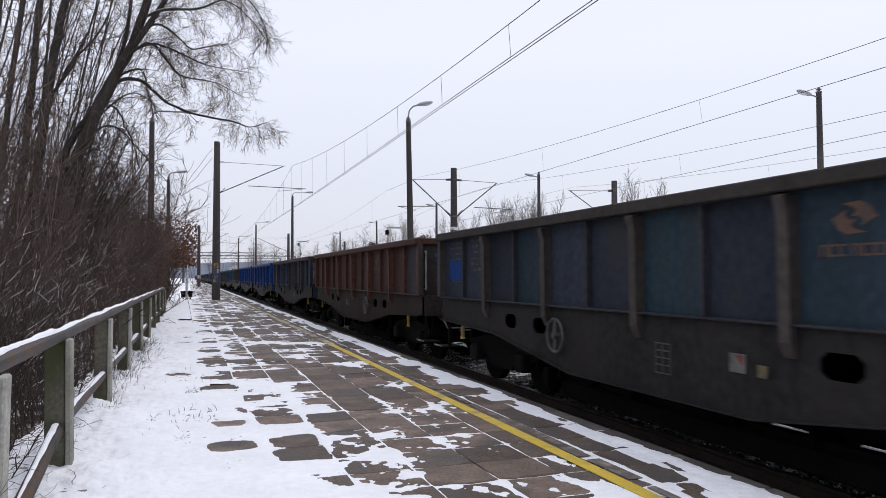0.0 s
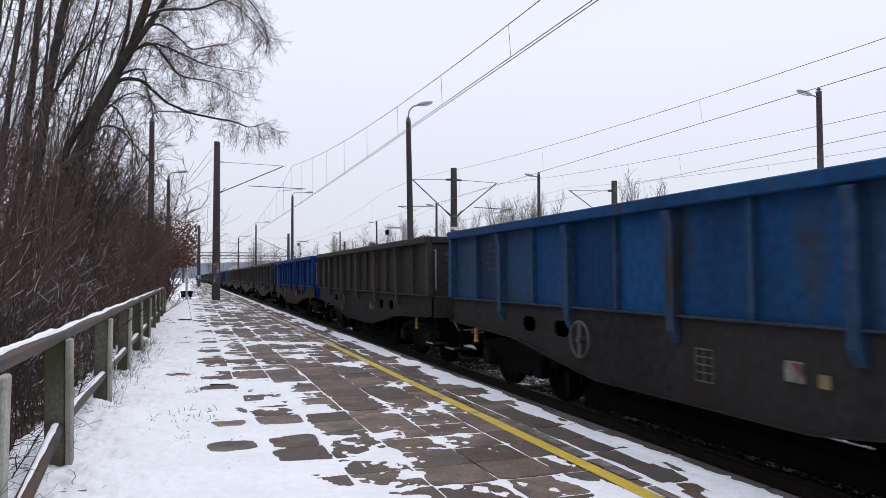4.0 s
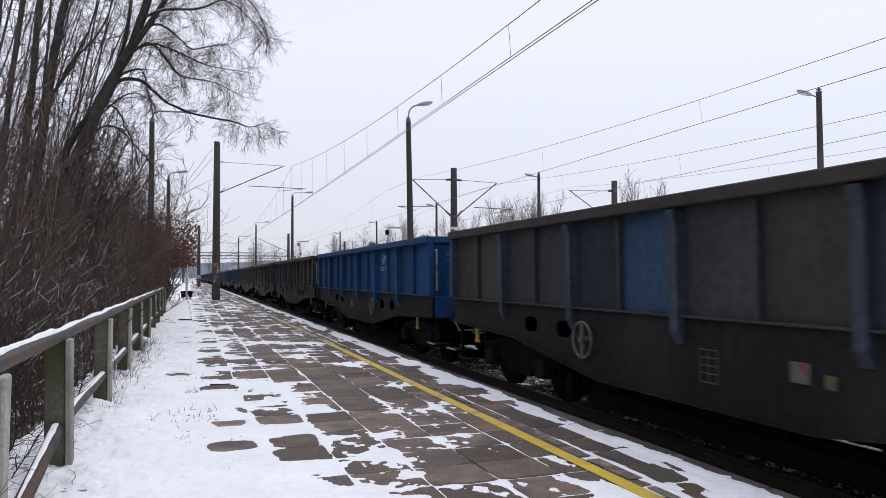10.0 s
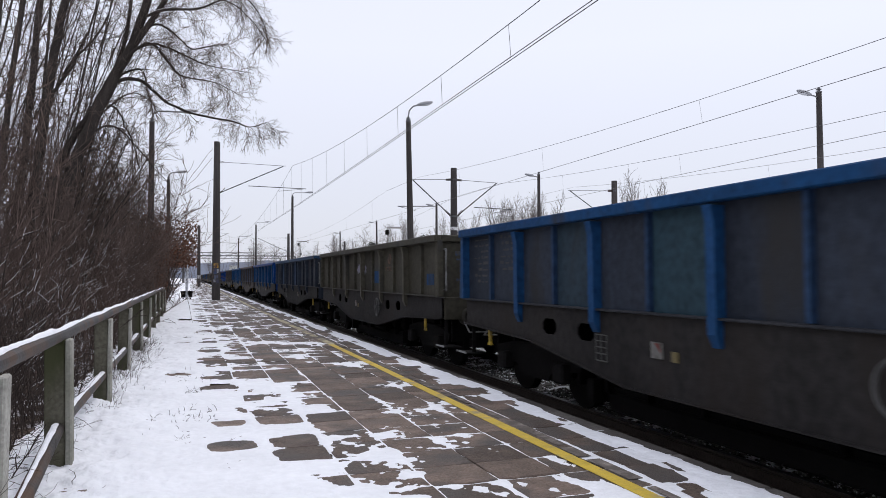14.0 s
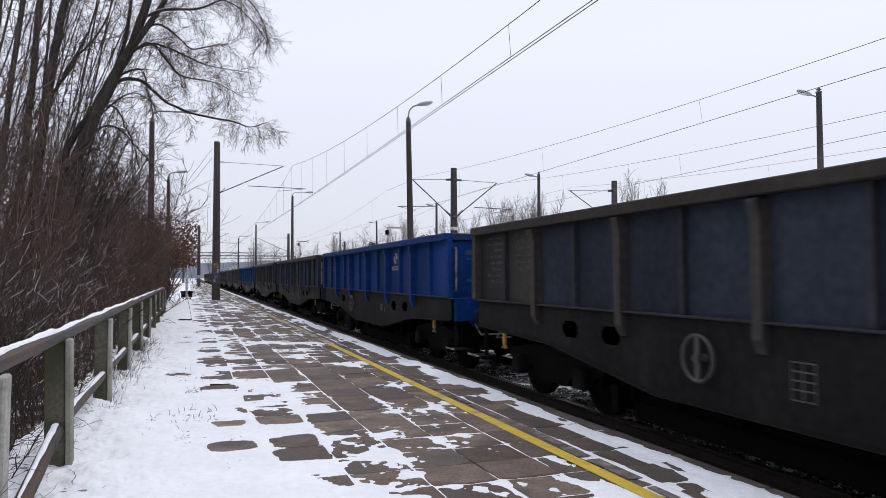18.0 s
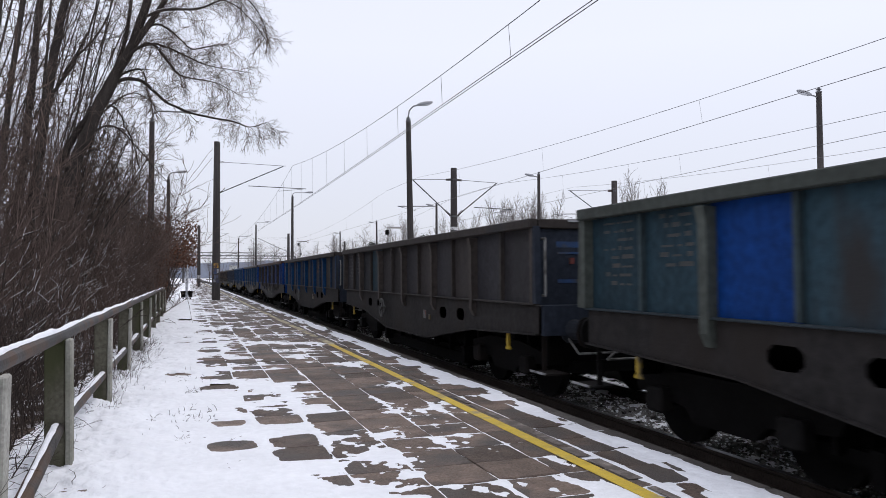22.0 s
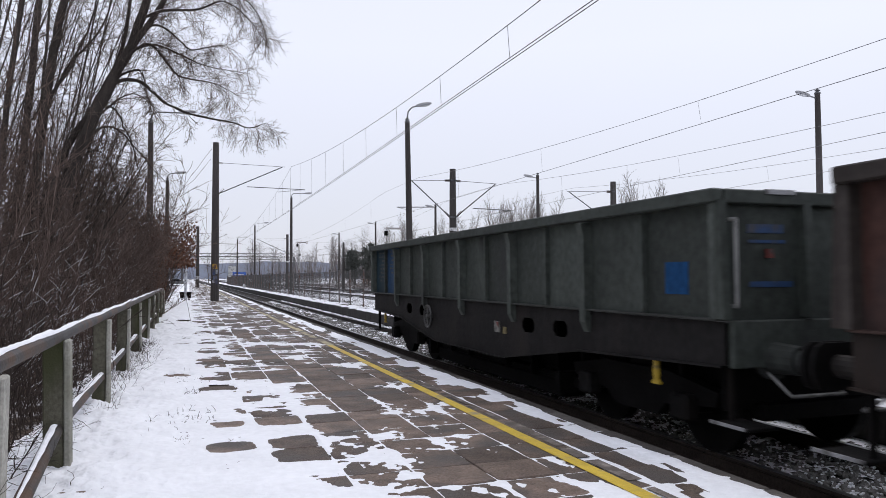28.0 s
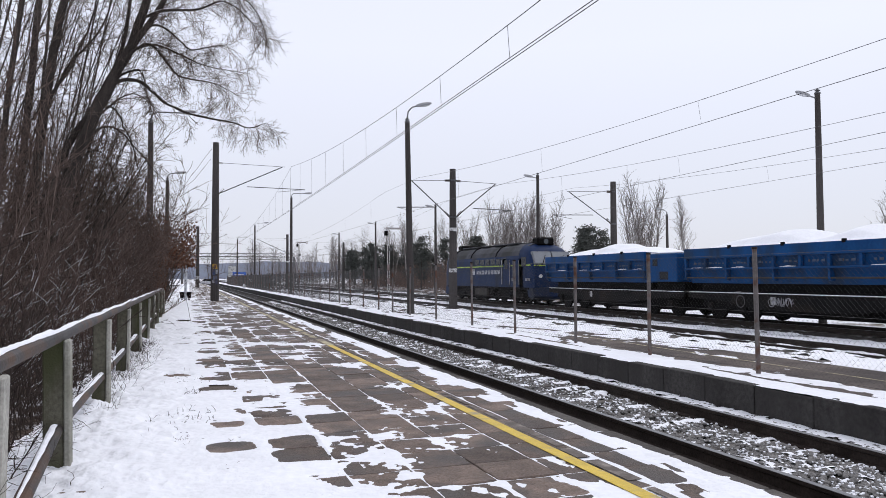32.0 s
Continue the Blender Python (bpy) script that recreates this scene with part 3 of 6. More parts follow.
def cantilever(parent, side, height, reach, scale=1.0, z0=0.0):
    """A hinged bracket on a mast: strut, tie, registration tube and insulators."""
    bm = bmesh.new()
    foot, tip = height - 2.0 * scale, height - 0.12
    rod(bm, (side * 0.15, 0, foot), (side * reach * 0.96, 0, tip), 0.032)
    arm = part("bracket_tube", bm, STEEL, parent)
    part("tie_rod", rods(((side * 0.12, 0, height - 0.02), (side * reach, 0, tip + 0.02), 0.014)), STEEL, parent)
    part("registration_tube", rods(((side * reach * 0.45, 0, foot + 0.52), (side * reach * 1.3, 0, foot + 0.46), 0.024), ((side * reach * 1.3, 0, foot + 0.46), (side * reach * 0.9, 0, foot + 0.25), 0.012)), STEEL, parent)
    for a, b in (((side * 0.2, 0, foot + 0.02), (side * 0.5, 0, foot + 0.33)), ((side * 0.15, 0, height - 0.02), (side * 0.45, 0, height - 0.04))):
        ins = bmesh.new()
        a, b = Vector(a), Vector(b)
        for k in range(5):
            c = a.lerp(b, (k + 0.5) / 5)
            d = (b - a).normalized() * 0.015
            rod(ins, c - d, c + d, 0.062, sides=10)
        part("insulator", ins, PORCELAIN, arm)
    part("clamp", rods(((0, 0, foot - 0.05), (0, 0, foot + 0.05), 0.21)), STEEL, parent)
    part("clamp", rods(((0, 0, height - 0.07), (0, 0, height + 0.03), 0.18)), STEEL, parent)


def mast(at, height, arms, label, radius=0.2, bands=()):
    t = thing("overhead_line_mast", pose(*at), label, "mast", "overhead line masts")
    bm = bmesh.new()
    rod(bm, (0, 0, -0.6), (0, 0, height), radius, radius * 0.7, 12)
    part("column", bm, MAST, t)
    for side, h, reach in arms:
        cantilever(t, side, h, reach)
    for z, colour, w in bands:
        p_ = part("band", rods(((0, 0, z), (0, 0, z + w), radius * 0.99)), FLAG, t, colour=colour)
    return t


def wire(name, pts, r, label):
    t = Tubes()
    t.add([Vector(q) for q in pts], r, r, 4)
    return tagged(new(name, t.mesh(name, WIRE)), label, "wire", "overhead wires")


def catenary(x, z_contact, z_low, z_high, y_low, y_mast, span, double=True, stagger=0.2, first=0.0, gap=8.4):
    """Contact wire, sagging messenger wire and droppers over one track."""
    ys = [y_mast - span + i * span * 3 / 90 for i in range(91)]

    def zm(y):
        u = ((y - y_low) / (y_mast - y_low))
        u = abs(((y - y_low + span / 2) % span) - span / 2) / abs(y_mast - y_low)
        return z_low + (z_high - z_low) * min(u, 1.0) ** 2

    def xo(y):
        return x + stagger * math.cos((y - y_mast) * math.pi / span)
    for dx in ((-0.04, 0.04) if double else (0,)):
        wire("contact_wire", [(xo(y) + dx, y, z_contact) for y in ys], 0.0065 if x > 8 else 0.009, "taut copper contact wire over the track")
    wire("messenger_wire", [(xo(y), y, zm(y)) for y in ys], 0.006 if x > 8 else 0.010, "sagging messenger wire over the track")
    y = ys[0] + first
    while y < y_mast + span:
        if zm(y) - z_contact > 0.2:
            wire("dropper", [(xo(y), y, z_contact), (xo(y) + 0.01, y + 0.12, zm(y))], 0.003 if x > 8 else 0.005, "thin dropper between overhead wires")
        y += gap


def build_line_equipment():
    near = mast((1.61, 47.7, 0), 10.0, [(1, 8.75, 4.3)], "dark concrete overhead line mast on the platform with posters", 0.265,
         ((0.98, (0.05, 0.055, 0.07), 0.05),))
    for x0, x1, z0, z1, colour in ((-0.16, 0.13, 2.02, 2.32, (0.50, 0.30, 0.04)), (-0.05, 0.06, 2.08, 2.24, (0.12, 0.05, 0.03)), (-0.18, 0.02, 1.62, 1.98, (0.05, 0.07, 0.14)), (0.03, 0.17, 1.70, 1.96, (0.30, 0.31, 0.33)), (-0.12, 0.12, 1.34, 1.58, (0.11, 0.13, 0.20)), (-0.17, -0.03, 1.12, 1.30, (0.24, 0.24, 0.26)), (0.0, 0.16, 1.06, 1.30, (0.06, 0.06, 0.09))):
        part("poster", boxes((x0, x1, -0.288 - (0.006 if z1 == 2.24 else 0), -0.262, z0, z1)), FLAG, near, "small weathered paper poster", colour)
    mast((1.35, 112.0, 0), 9.0, [(1, 8.0, 4.2)], "far concrete mast beside the platform edge", 0.27, ((1.2, (0.4, 0.4, 0.4), 0.5),))
    mast((13.4, 36.4, RAIL), 7.55, [(1, 6.95, 2.6), (-1, 6.95, 2.4)], "concrete mast with brackets to both sides", 0.235, ((2.0, (0.6, 0.6, 0.6), 0.2), (4.2, (0.6, 0.6, 0.6), 0.18)))
    mast((24.6, 38.3, RAIL), 7.55, [(-1, 6.95, 3.2)], "concrete mast behind the parked train", 0.24)
    mast((13.4, 105.0, RAIL), 7.9, [(-1, 7.3, 4.4)], "distant concrete mast with one bracket", 0.24, ((3.9, (0.6, 0.6, 0.6), 0.2),))
    mast((24.6, 120.0, RAIL), 7.6, [(-1, 7.0, 3.4)], "distant concrete mast with one bracket", 0.24)
    lamp_post((8.61, 28.4, ISLAND), 7.85, 0.42, 0, "concrete lamp post on the island platform", -1.0, 0.72, -13)
    for y in (65.9, 103.5, 141.0):
        lamp_post((8.75, y, ISLAND), 8.6, 1.2, 0, "concrete lamp post on the island platform")
    lamp_post((-1.47, 31.5, -0.1), 7.85, 1.1, 0, "concrete lamp post behind the railing among branches")
    lamp_post((-1.3, 49.9, -0.1), 7.85, 0.5, 0, "concrete lamp post beyond the shrubs")
    for y in (21.3, 45.0, 67.0, 91.0, 115.0):
        lamp_post((22.85, y, RAIL), 8.75, 0.42, 180, "concrete lamp post behind the sidings", 0.0, -0.12, -10)
    lamp_post((37.2, 50.0, RAIL), 6.7, 0.4, 180, "short lamp post by the trees")
    catenary(TRACK, RAIL + 5.95, RAIL + 6.6, RAIL + 8.6, 7.0, 45.0, 76.0, first=2.6, gap=4.1)
    catenary(11.25, RAIL + 5.33, RAIL + 5.83, RAIL + 7.0, 7.0, 36.4, 66.0, False, first=2.5, gap=8.2)
    catenary(15.9, RAIL + 5.24, RAIL + 5.68, RAIL + 6.82, 7.0, 36.4, 66.0, False)
    catenary(21.6, RAIL + 5.5, RAIL + 5.85, RAIL + 7.06, 9.0, 38.3, 66.0, False)
    # gantries far down the line
    for y, z in ((205.0, 7.4), (240.0, 7.6)):
        t = thing("signal_gantry", (0, y, RAIL), "far lattice gantry spanning the tracks", "gantry", "gantries")
        for x in (-1.5, 28.0):
            part("leg", boxes((x - 0.2, x + 0.2, -0.2, 0.2, -0.3, z)), STEEL, t)
        bm = bmesh.new()
        for zz in (z, z + 0.9):
            rod(bm, (-1.5, 0, zz), (28, 0, zz), 0.09, sides=4)
        for i in range(20):
            rod(bm, (-1.5 + i * 1.475, 0, z + 0.9 * (i % 2)), (-0.025 + i * 1.475, 0, z + 0.9 * ((i + 1) % 2)), 0.05, sides=4)
        part("lattice_beam", bm, STEEL, t)


def build_fence():
    ys = [8.97, 11.77, 14.52, 17.72, 20.83, 24.29, 27.46, 30.0, 32.5, 35.57, 38.65, 41.75, 44.8, 48.2, 51.5] + [54.7 + 3.1 * i for i in range(38)]
    t = thing("platform_fence", (8.3, 0, ISLAND), "chain-link fence on steel pipe posts along the island platform", "fence")
    bm = rods(((0, 0, -0.1), (0, 0, 1.93), 0.036))
    me = bpy.data.meshes.new("post")
    bm.to_mesh(me)
    bm.free()
    me.materials.append(FPOST)
    cap = bpy.data.meshes.new("post_cap")
    bm = rods(((0, 0, 1.92), (0, 0, 1.96), 0.045))
    bm.to_mesh(cap)
    bm.free()
    cap.materials.append(RAILSIDE)
    rng = random.Random(8)
    for y in [6.1] + ys:
        p_ = piece("post", me, t, at=pose(rng.uniform(-0.02, 0.02), y, 0, rng.uniform(-0.6, 0.6), rng.uniform(-0.8, 0.8)))
        piece("post_cap", cap, p_)
    v, f = [], []

    def strand(a, b, r):
        n = len(v)
        for q in (a, b):
            for k in range(3):
                an = 2.1 * k
                v.append((q[0] + r * math.cos(an), q[1] + r * 0.7 * math.sin(an), q[2] + r * 0.7 * math.sin(an + 1)))
        f.extend([(n + k, n + (k + 1) % 3, n + 3 + (k + 1) % 3, n + 3 + k) for k in range(3)])
    y = 4.0
    while y < 168:
        step = 0.085 if y < 60 else 0.12 if y < 100 else 0.2
        r = min(0.0013 + 0.00008 * max(0, y - 18), 0.0085)
        strand((0.05, y, 0.05), (0.05, y + 1.8, 1.85), r)
        strand((0.054, y + 1.8, 0.05), (0.054, y, 1.85), r)
        y += step
    for z in (0.06, 0.95, 1.84):
        strand((0.045, 4, z), (0.045, 170, z), 0.004)
    piece("wire_mesh", raw("wire_mesh", v, f, MESHW), t, "thin galvanised diamond mesh")


# ---- the goods train ----
PAL = {"K": (0.037, 0.031, 0.028), "G": (0.035, 0.036, 0.039), "S": (0.024, 0.030, 0.043), "T": (0.022, 0.046, 0.062), "B": (0.003, 0.034, 0.160), "M": (0.006, 0.047, 0.135),
       "D": (0.018, 0.047, 0.10), "R": (0.065, 0.029, 0.020), "O": (0.053, 0.049, 0.037), "C": (0.049, 0.056, 0.050), "W": (0.158, 0.122, 0.065)}
LOGO = {"o": (0.13, 0.065, 0.04), "w": (0.30, 0.30, 0.29)}
# rim, ribs, end wall, twelve panels, logo
WAGONS = """K K S bSSTSSTSTSST o|R R K RRRRRRRRRRRK o|R K S OMMMMDSOKGGG o|B B B WBBBBBBBBBBB w|B B B BBBBBBBBBBBB w|K G G KSSSSSSSSSSS o
M D M DDDMMMMMDDDD w|K K K KKKKKKKKKKKK -|B B B WBBWBBBBBBBB -|R K G KKKKKKKOKKmd o|K K G KKKKKKKKGGKK o|R K K KRMKMKRKKKKm o
C C T OCCCCCCCCCCC w|B B B BBBBBBBBBBBB w|K G S GGGGGGGGKKKm o|K S M OOKGSDKKSKGK o|M M M DMMMMMMMMMMM w|R K S KOMMMKOKKKKm o
R K S RRKSKSSKGGGG -|R K O OOmMmmOOOOmO o|K S D KSSSSSSSSSSd o|M M D SSSTSTSSSSSS o|O O O OOOOOOOmOOOm o|D S S SDDSSSDDSSSS -
B M B MMMMMMMMBMMM -|R K K OmMMmKMmKOmK o|M M M DMMMMMMMMMMM o|K K S OOSSSSSSSSSS o|B B B MMBBBBBBBBBB w|K G S KSMSDSOSMSSm o
K K S KKKSSSSKKSSm -|M M M DMMMMMMMMMMM -|K K B OOBTTTTTTTSS o|C C C TTBTCTTTTTTT -|K K S KGGTKKKKKKKK -|K M S KKKKGGGKGGOG o
R K B OBBBBBDBBDBB o|K D B ODDGMTBDTTBB o|D D B DMBDBBBBBBBB w|K S G TDDDTTTTDDDm o|K K K KKKKGGKKKGGK -|R K K KGKKRKKKGKKK -
K K K RKRRKRKRRKRm -|C C C TDCCCCCCCCCm -""".replace("\n", "|").split("|")
HALF, SIDE, FLOOR, TOP = 6.175, 1.48, 1.39, 2.52
RIBS = [6.11, 4.085, 2.085, 0.085, -1.915, -3.93, -6.11]
STOPS = [q for a, b in zip(RIBS, RIBS[1:]) for q in ((a, (a + b) / 2), ((a + b) / 2, b))]


def mesh_of(bm, name, material):
    me = bpy.data.meshes.new(name)
    bm.to_mesh(me)
    bm.free()
    me.materials.append(material)
    return me


def sill_mesh(x, thick):
    """The fish-bellied side sill with its four rounded openings."""
    holes = [(-3.25, 1.11), (-2.35, 1.10), (2.35, 1.10), (3.25, 1.11)]
    ys = sorted({-HALF, HALF, -5.0, 5.0, -1.5, 1.5, 0.0, -3.75, 3.75} | {h + d for h, _ in holes for d in (-0.19, -0.12, 0.12, 0.19)})

    def low(y):
        a = abs(y)
        return 0.59 if a < 1.5 else 0.59 + (a - 1.5) / 2.25 * 0.31 if a < 3.75 else 0.90 + (a - 3.75) / 2.5 * 0.09
    bm = bmesh.new()
    for y0, y1 in zip(ys, ys[1:]):
        hole = next((h for h in holes if h[0] - 0.2 < (y0 + y1) / 2 < h[0] + 0.2), None)
        spans = [(low(y0), low(y1), FLOOR - 0.03, FLOOR - 0.03)]
        if hole:
            def cut(y):
                return 0.10 if abs(y - hole[0]) < 0.13 else 0.045
            a, b = cut(y0), cut(y1)
            spans = [(low(y0), low(y1), hole[1] - a, hole[1] - b), (hole[1] + a, hole[1] + b, FLOOR - 0.03, FLOOR - 0.03)]
        for l0, l1, t0, t1 in spans:
            vs = [bm.verts.new(q) for q in ((x, y0, l0), (x, y1, l1), (x, y1, t1), (x, y0, t0), (x + thick, y0, l0), (x + thick, y1, l1), (x + thick, y1, t1), (x + thick, y0, t0))]
            for q in ((0, 1, 2, 3), (7, 6, 5, 4), (0, 4, 5, 1), (3, 2, 6, 7), (0, 3, 7, 4), (1, 5, 6, 2)):
                bm.faces.new([vs[i] for i in q])
    bmesh.ops.recalc_face_normals(bm, faces=bm.faces[:])
    # bottom flange
    pts = [-HALF, -3.75, -1.5, 1.5, 3.75, HALF]
    for y0, y1 in zip(pts, pts[1:]):
        c = [(x - 0.05, y0, low(y0)), (x + 0.06, y0, low(y0)), (x + 0.06, y1, low(y1)), (x - 0.05, y1, low(y1))]
        a = [bm.verts.new(q) for q in c]
        b = [bm.verts.new((q[0], q[1], q[2] - 0.018)) for q in c]
        for q in ((a[0], a[1], a[2], a[3]), (b[3], b[2], b[1], b[0]), (a[0], a[3], b[3], b[0]), (a[1], b[1], b[2], a[2])):
            bm.faces.new(q)
    return bm


def torus(bm, centre, axis_x, major, minor, seg=20, sides=6):
    c = Vector(centre)
    rings = []
    for i in range(seg):
        a = 2 * math.pi * i / seg
        d = Vector((0, math.cos(a), math.sin(a))) if axis_x else Vector((math.cos(a), 0, math.sin(a)))
        n = Vector((1, 0, 0)) if axis_x else Vector((0, 1, 0))
        rings.append([bm.verts.new(c + d * (major + minor * math.cos(2 * math.pi * k / sides)) + n * (minor * math.sin(2 * math.pi * k / sides))) for k in range(sides)])
    for i in range(seg):
        for k in range(sides):
            bm.faces.new((rings[i][k], rings[(i + 1) % seg][k], rings[(i + 1) % seg][(k + 1) % sides], rings[i][(k + 1) % sides]))
    return bm


def scrawl(x, y, z, length, tall, seed):
    """A hasty line of spray paint, running up and down along a side towards smaller y."""
    rng, bm = random.Random(seed), bmesh.new()
    for _ in range(2):
        q = Vector((x, y, z))
        while q.y > y - length:
            p = Vector((x, q.y - rng.uniform(-0.04, 0.13), z + rng.uniform(-0.5, 0.5) * tall))
            rod(bm, q, p, 0.012, sides=4)
            q = p
    return bm


def wagon_meshes():
    """Every part of the wagon once: name, mesh, colour slot, place, parent part, label."""
    W = []

    def put(name, bm, material, slot="", at=None, under=None, label=""):
        W.append((name, mesh_of(bm, name, material) if not isinstance(bm, bpy.types.Mesh) else bm, slot, at, under, label))
    put("floor", boxes((-1.40, 1.40, -HALF + 0.05, HALF - 0.05, 1.26, 1.35)), GRIME)
    # side panels, one sheet between each pair of ribs
    for i, (a, b) in enumerate(STOPS):
        bm = boxes((-SIDE + 0.095, -SIDE + 0.115, b + 0.002, a - 0.002, FLOOR, TOP - 0.05))
        put("side_panel", bm, PAINT, f"p{i}")
    put("side_wall", boxes((SIDE - 0.08, SIDE - 0.06, -HALF, HALF, FLOOR, TOP - 0.05)), PAINT, "p5")
    # a pressed rib: a flat face with two flanges, bowing out under the rim and cut off at a slant over the sill
    bm = bmesh.new()
    prism(bm, [(-SIDE - 0.012, 1.24), (-SIDE + 0.045, 1.12), (-SIDE + 0.06, 1.12), (-SIDE + 0.012, 1.24), (-SIDE + 0.004, TOP - 0.30), (-SIDE - 0.03, TOP - 0.17), (-SIDE - 0.052, TOP - 0.145), (-SIDE - 0.052, TOP - 0.17), (-SIDE - 0.02, TOP - 0.30)], 1, -0.058, 0.058)
    for a, b in ((-0.058, -0.044), (0.044, 0.058)):
        prism(bm, [(-SIDE + 0.002, 1.24), (-SIDE + 0.05, 1.12), (-SIDE + 0.1, 1.14), (-SIDE + 0.1, TOP - 0.15), (-SIDE - 0.04, TOP - 0.15), (-SIDE - 0.004, TOP - 0.30)], 1, a, b)
    rib = mesh_of(bm, "rib", PAINT)
    short = mesh_of(prism(bmesh.new(), [(-SIDE - 0.02, FLOOR), (-SIDE + 0.1, FLOOR), (-SIDE + 0.1, TOP - 0.1), (-SIDE - 0.02, TOP - 0.1)], 1, -0.04, 0.04), "end_rib", PAINT)
    thin = mesh_of(prism(bmesh.new(), [(-SIDE + 0.035, FLOOR + 0.01), (-SIDE + 0.1, FLOOR + 0.01), (-SIDE + 0.1, TOP - 0.08), (-SIDE + 0.03, TOP - 0.08)], 1, -0.028, 0.028), "thin_rib", PAINT)
    for y in RIBS[1:-1]:
        put("rib", rib, PAINT, "r", Matrix.Translation((0, y, 0)))
    for y in (RIBS[0] + 0.03, RIBS[-1] - 0.03):
        put("end_rib", short, PAINT, "r", Matrix.Translation((0, y, 0)))
    for a, b in zip(RIBS, RIBS[1:]):
        put("thin_rib", thin, PAINT, "q", Matrix.Translation((0, (a + b) / 2, 0)))
    far_rib = mesh_of(boxes((SIDE - 0.06, SIDE + 0.04, -0.05, 0.05, 1.05, TOP - 0.1)), "rib", PAINT)
    for y in RIBS:
        put("rib", far_rib, PAINT, "r", Matrix.Translation((0, y, 0)))
    # rims and ledges
    for s in (-1, 1):
        put("top_rim", boxes((s * SIDE - 0.065, s * SIDE + 0.065, -HALF - 0.03, HALF + 0.03, TOP - 0.125, TOP), bevel=0.012), PAINT, "m")
        put("floor_ledge", boxes((min(s * (SIDE - 0.10), s * (SIDE - 0.006)), max(s * (SIDE - 0.10), s * (SIDE - 0.006)), -HALF, HALF, FLOOR - 0.022, FLOOR), bevel=0.005), PAINT, "k", label="dusty floor angle" if s < 0 else "")
        put("side_sill", sill_mesh(-SIDE + 0.07 if s < 0 else SIDE - 0.09, 0.02), SILL, "g")
        put("end_rim", boxes((-SIDE + 0.066, SIDE - 0.066, s * HALF - 0.05, s * HALF + 0.10, TOP - 0.13, TOP - 0.004), bevel=0.012), PAINT, "m")
        put("end_wall", boxes((-SIDE + 0.06, SIDE - 0.06, s * (HALF - 0.04) - 0.012, s * (HALF - 0.04) + 0.012, FLOOR - 0.02, TOP - 0.1)), PAINT, "e")
        for x in (-SIDE + 0.03, -0.5, 0.5, SIDE - 0.03):
            put("end_post", prism(bmesh.new(), [(s * (HALF - 0.03), FLOOR), (s * (HALF - 0.03), TOP - 0.1), (s * (HALF + 0.05), TOP - 0.1), (s * (HALF + 0.10), FLOOR)], 0, x - 0.045, x + 0.045), PAINT, "e")
        put("headstock", boxes((-1.36, 1.36, s * HALF - 0.06, s * HALF + 0.02, 0.96, FLOOR - 0.02), bevel=0.01), PAINT, "e")
        for x in (-0.9, 0.9):
            put("buffer", rods(((x, s * HALF, 1.04), (x, s * (HALF + 0.34), 1.04), 0.145, 0.125), ((x, s * HALF, 1.04), (x, s * (HALF + 0.04), 1.04), 0.20), ((x, s * (HALF + 0.3), 1.04), (x, s * (HALF + 0.60), 1.04), 0.095), sides=14), PAINT, "b", label="buffer sleeve with a greasy plunger")
            bm = rods(((x, s * (HALF + 0.57), 1.04), (x, s * (HALF + 0.612), 1.04), 0.27), sides=20)
            for q in bm.verts:
                q.co.z = 1.04 + max(-0.19, min(0.19, q.co.z - 1.04))
            put("buffer_plate", bm, GRIME)
        put("coupling", rods(((0, s * HALF, 1.03), (0, s * (HALF + 0.42), 1.0), 0.045), ((0, s * (HALF + 0.42), 1.0), (0, s * (HALF + 0.62), 0.72), 0.03), sides=6), BLACK)
        for x in (-1.30, 1.30):
            step = boxes((x - 0.17, x + 0.17, min(s * (HALF - 0.12), s * (HALF + 0.30)), max(s * (HALF - 0.12), s * (HALF + 0.30)), 0.475, 0.497), (x - 0.03, x + 0.03, s * (HALF - 0.05) - 0.012, s * (HALF - 0.05) + 0.012, 0.49, 0.95))
            put("corner_step", step, GRIME, label="shunter's step")
            put("step_edge", boxes((x - 0.18, x - 0.165, min(s * (HALF - 0.12), s * (HALF + 0.30)), max(s * (HALF - 0.12), s * (HALF + 0.30)), 0.485, 0.512)), FLAG, "s", label="worn pale step edge with rime")
            bm = rods(((x * 1.04, s * (HALF + 0.10), 1.50), (x * 1.04, s * (HALF + 0.10), 2.25), 0.018), ((x * 1.04, s * HALF, 2.25), (x * 1.04, s * (HALF + 0.10), 2.25), 0.018), ((x * 1.04, s * HALF, 1.5), (x * 1.04, s * (HALF + 0.10), 1.5), 0.018))
            put("grab_rail", bm, FLAG, "h", label="pale grab rail")
            bm = rods(((x * 0.75, s * (HALF + 0.02), 0.92), (x * 0.75, s * (HALF + 0.3), 0.74), 0.014), ((x * 0.75, s * (HALF + 0.3), 0.74), (x * 0.30, s * (HALF + 0.3), 0.74), 0.014), ((x * 0.3, s * (HALF + 0.3), 0.74), (x * 0.3, s * HALF, 0.95), 0.014), sides=6)
            put("coupler_handle", bm, FLAG, "h")
        put("end_board", boxes((-0.98, -0.66, s * (HALF + 0.06) - 0.01, s * (HALF + 0.06) + 0.05, TOP - 0.04, TOP + 0.003)), FLAG, "s", label="pale board on the end rim")
        put("tail_marker", boxes((-0.93, -0.87, s * (HALF - 0.02), s * (HALF + 0.02), 1.92, 2.0)), FLAG, "red", label="red tail marker")
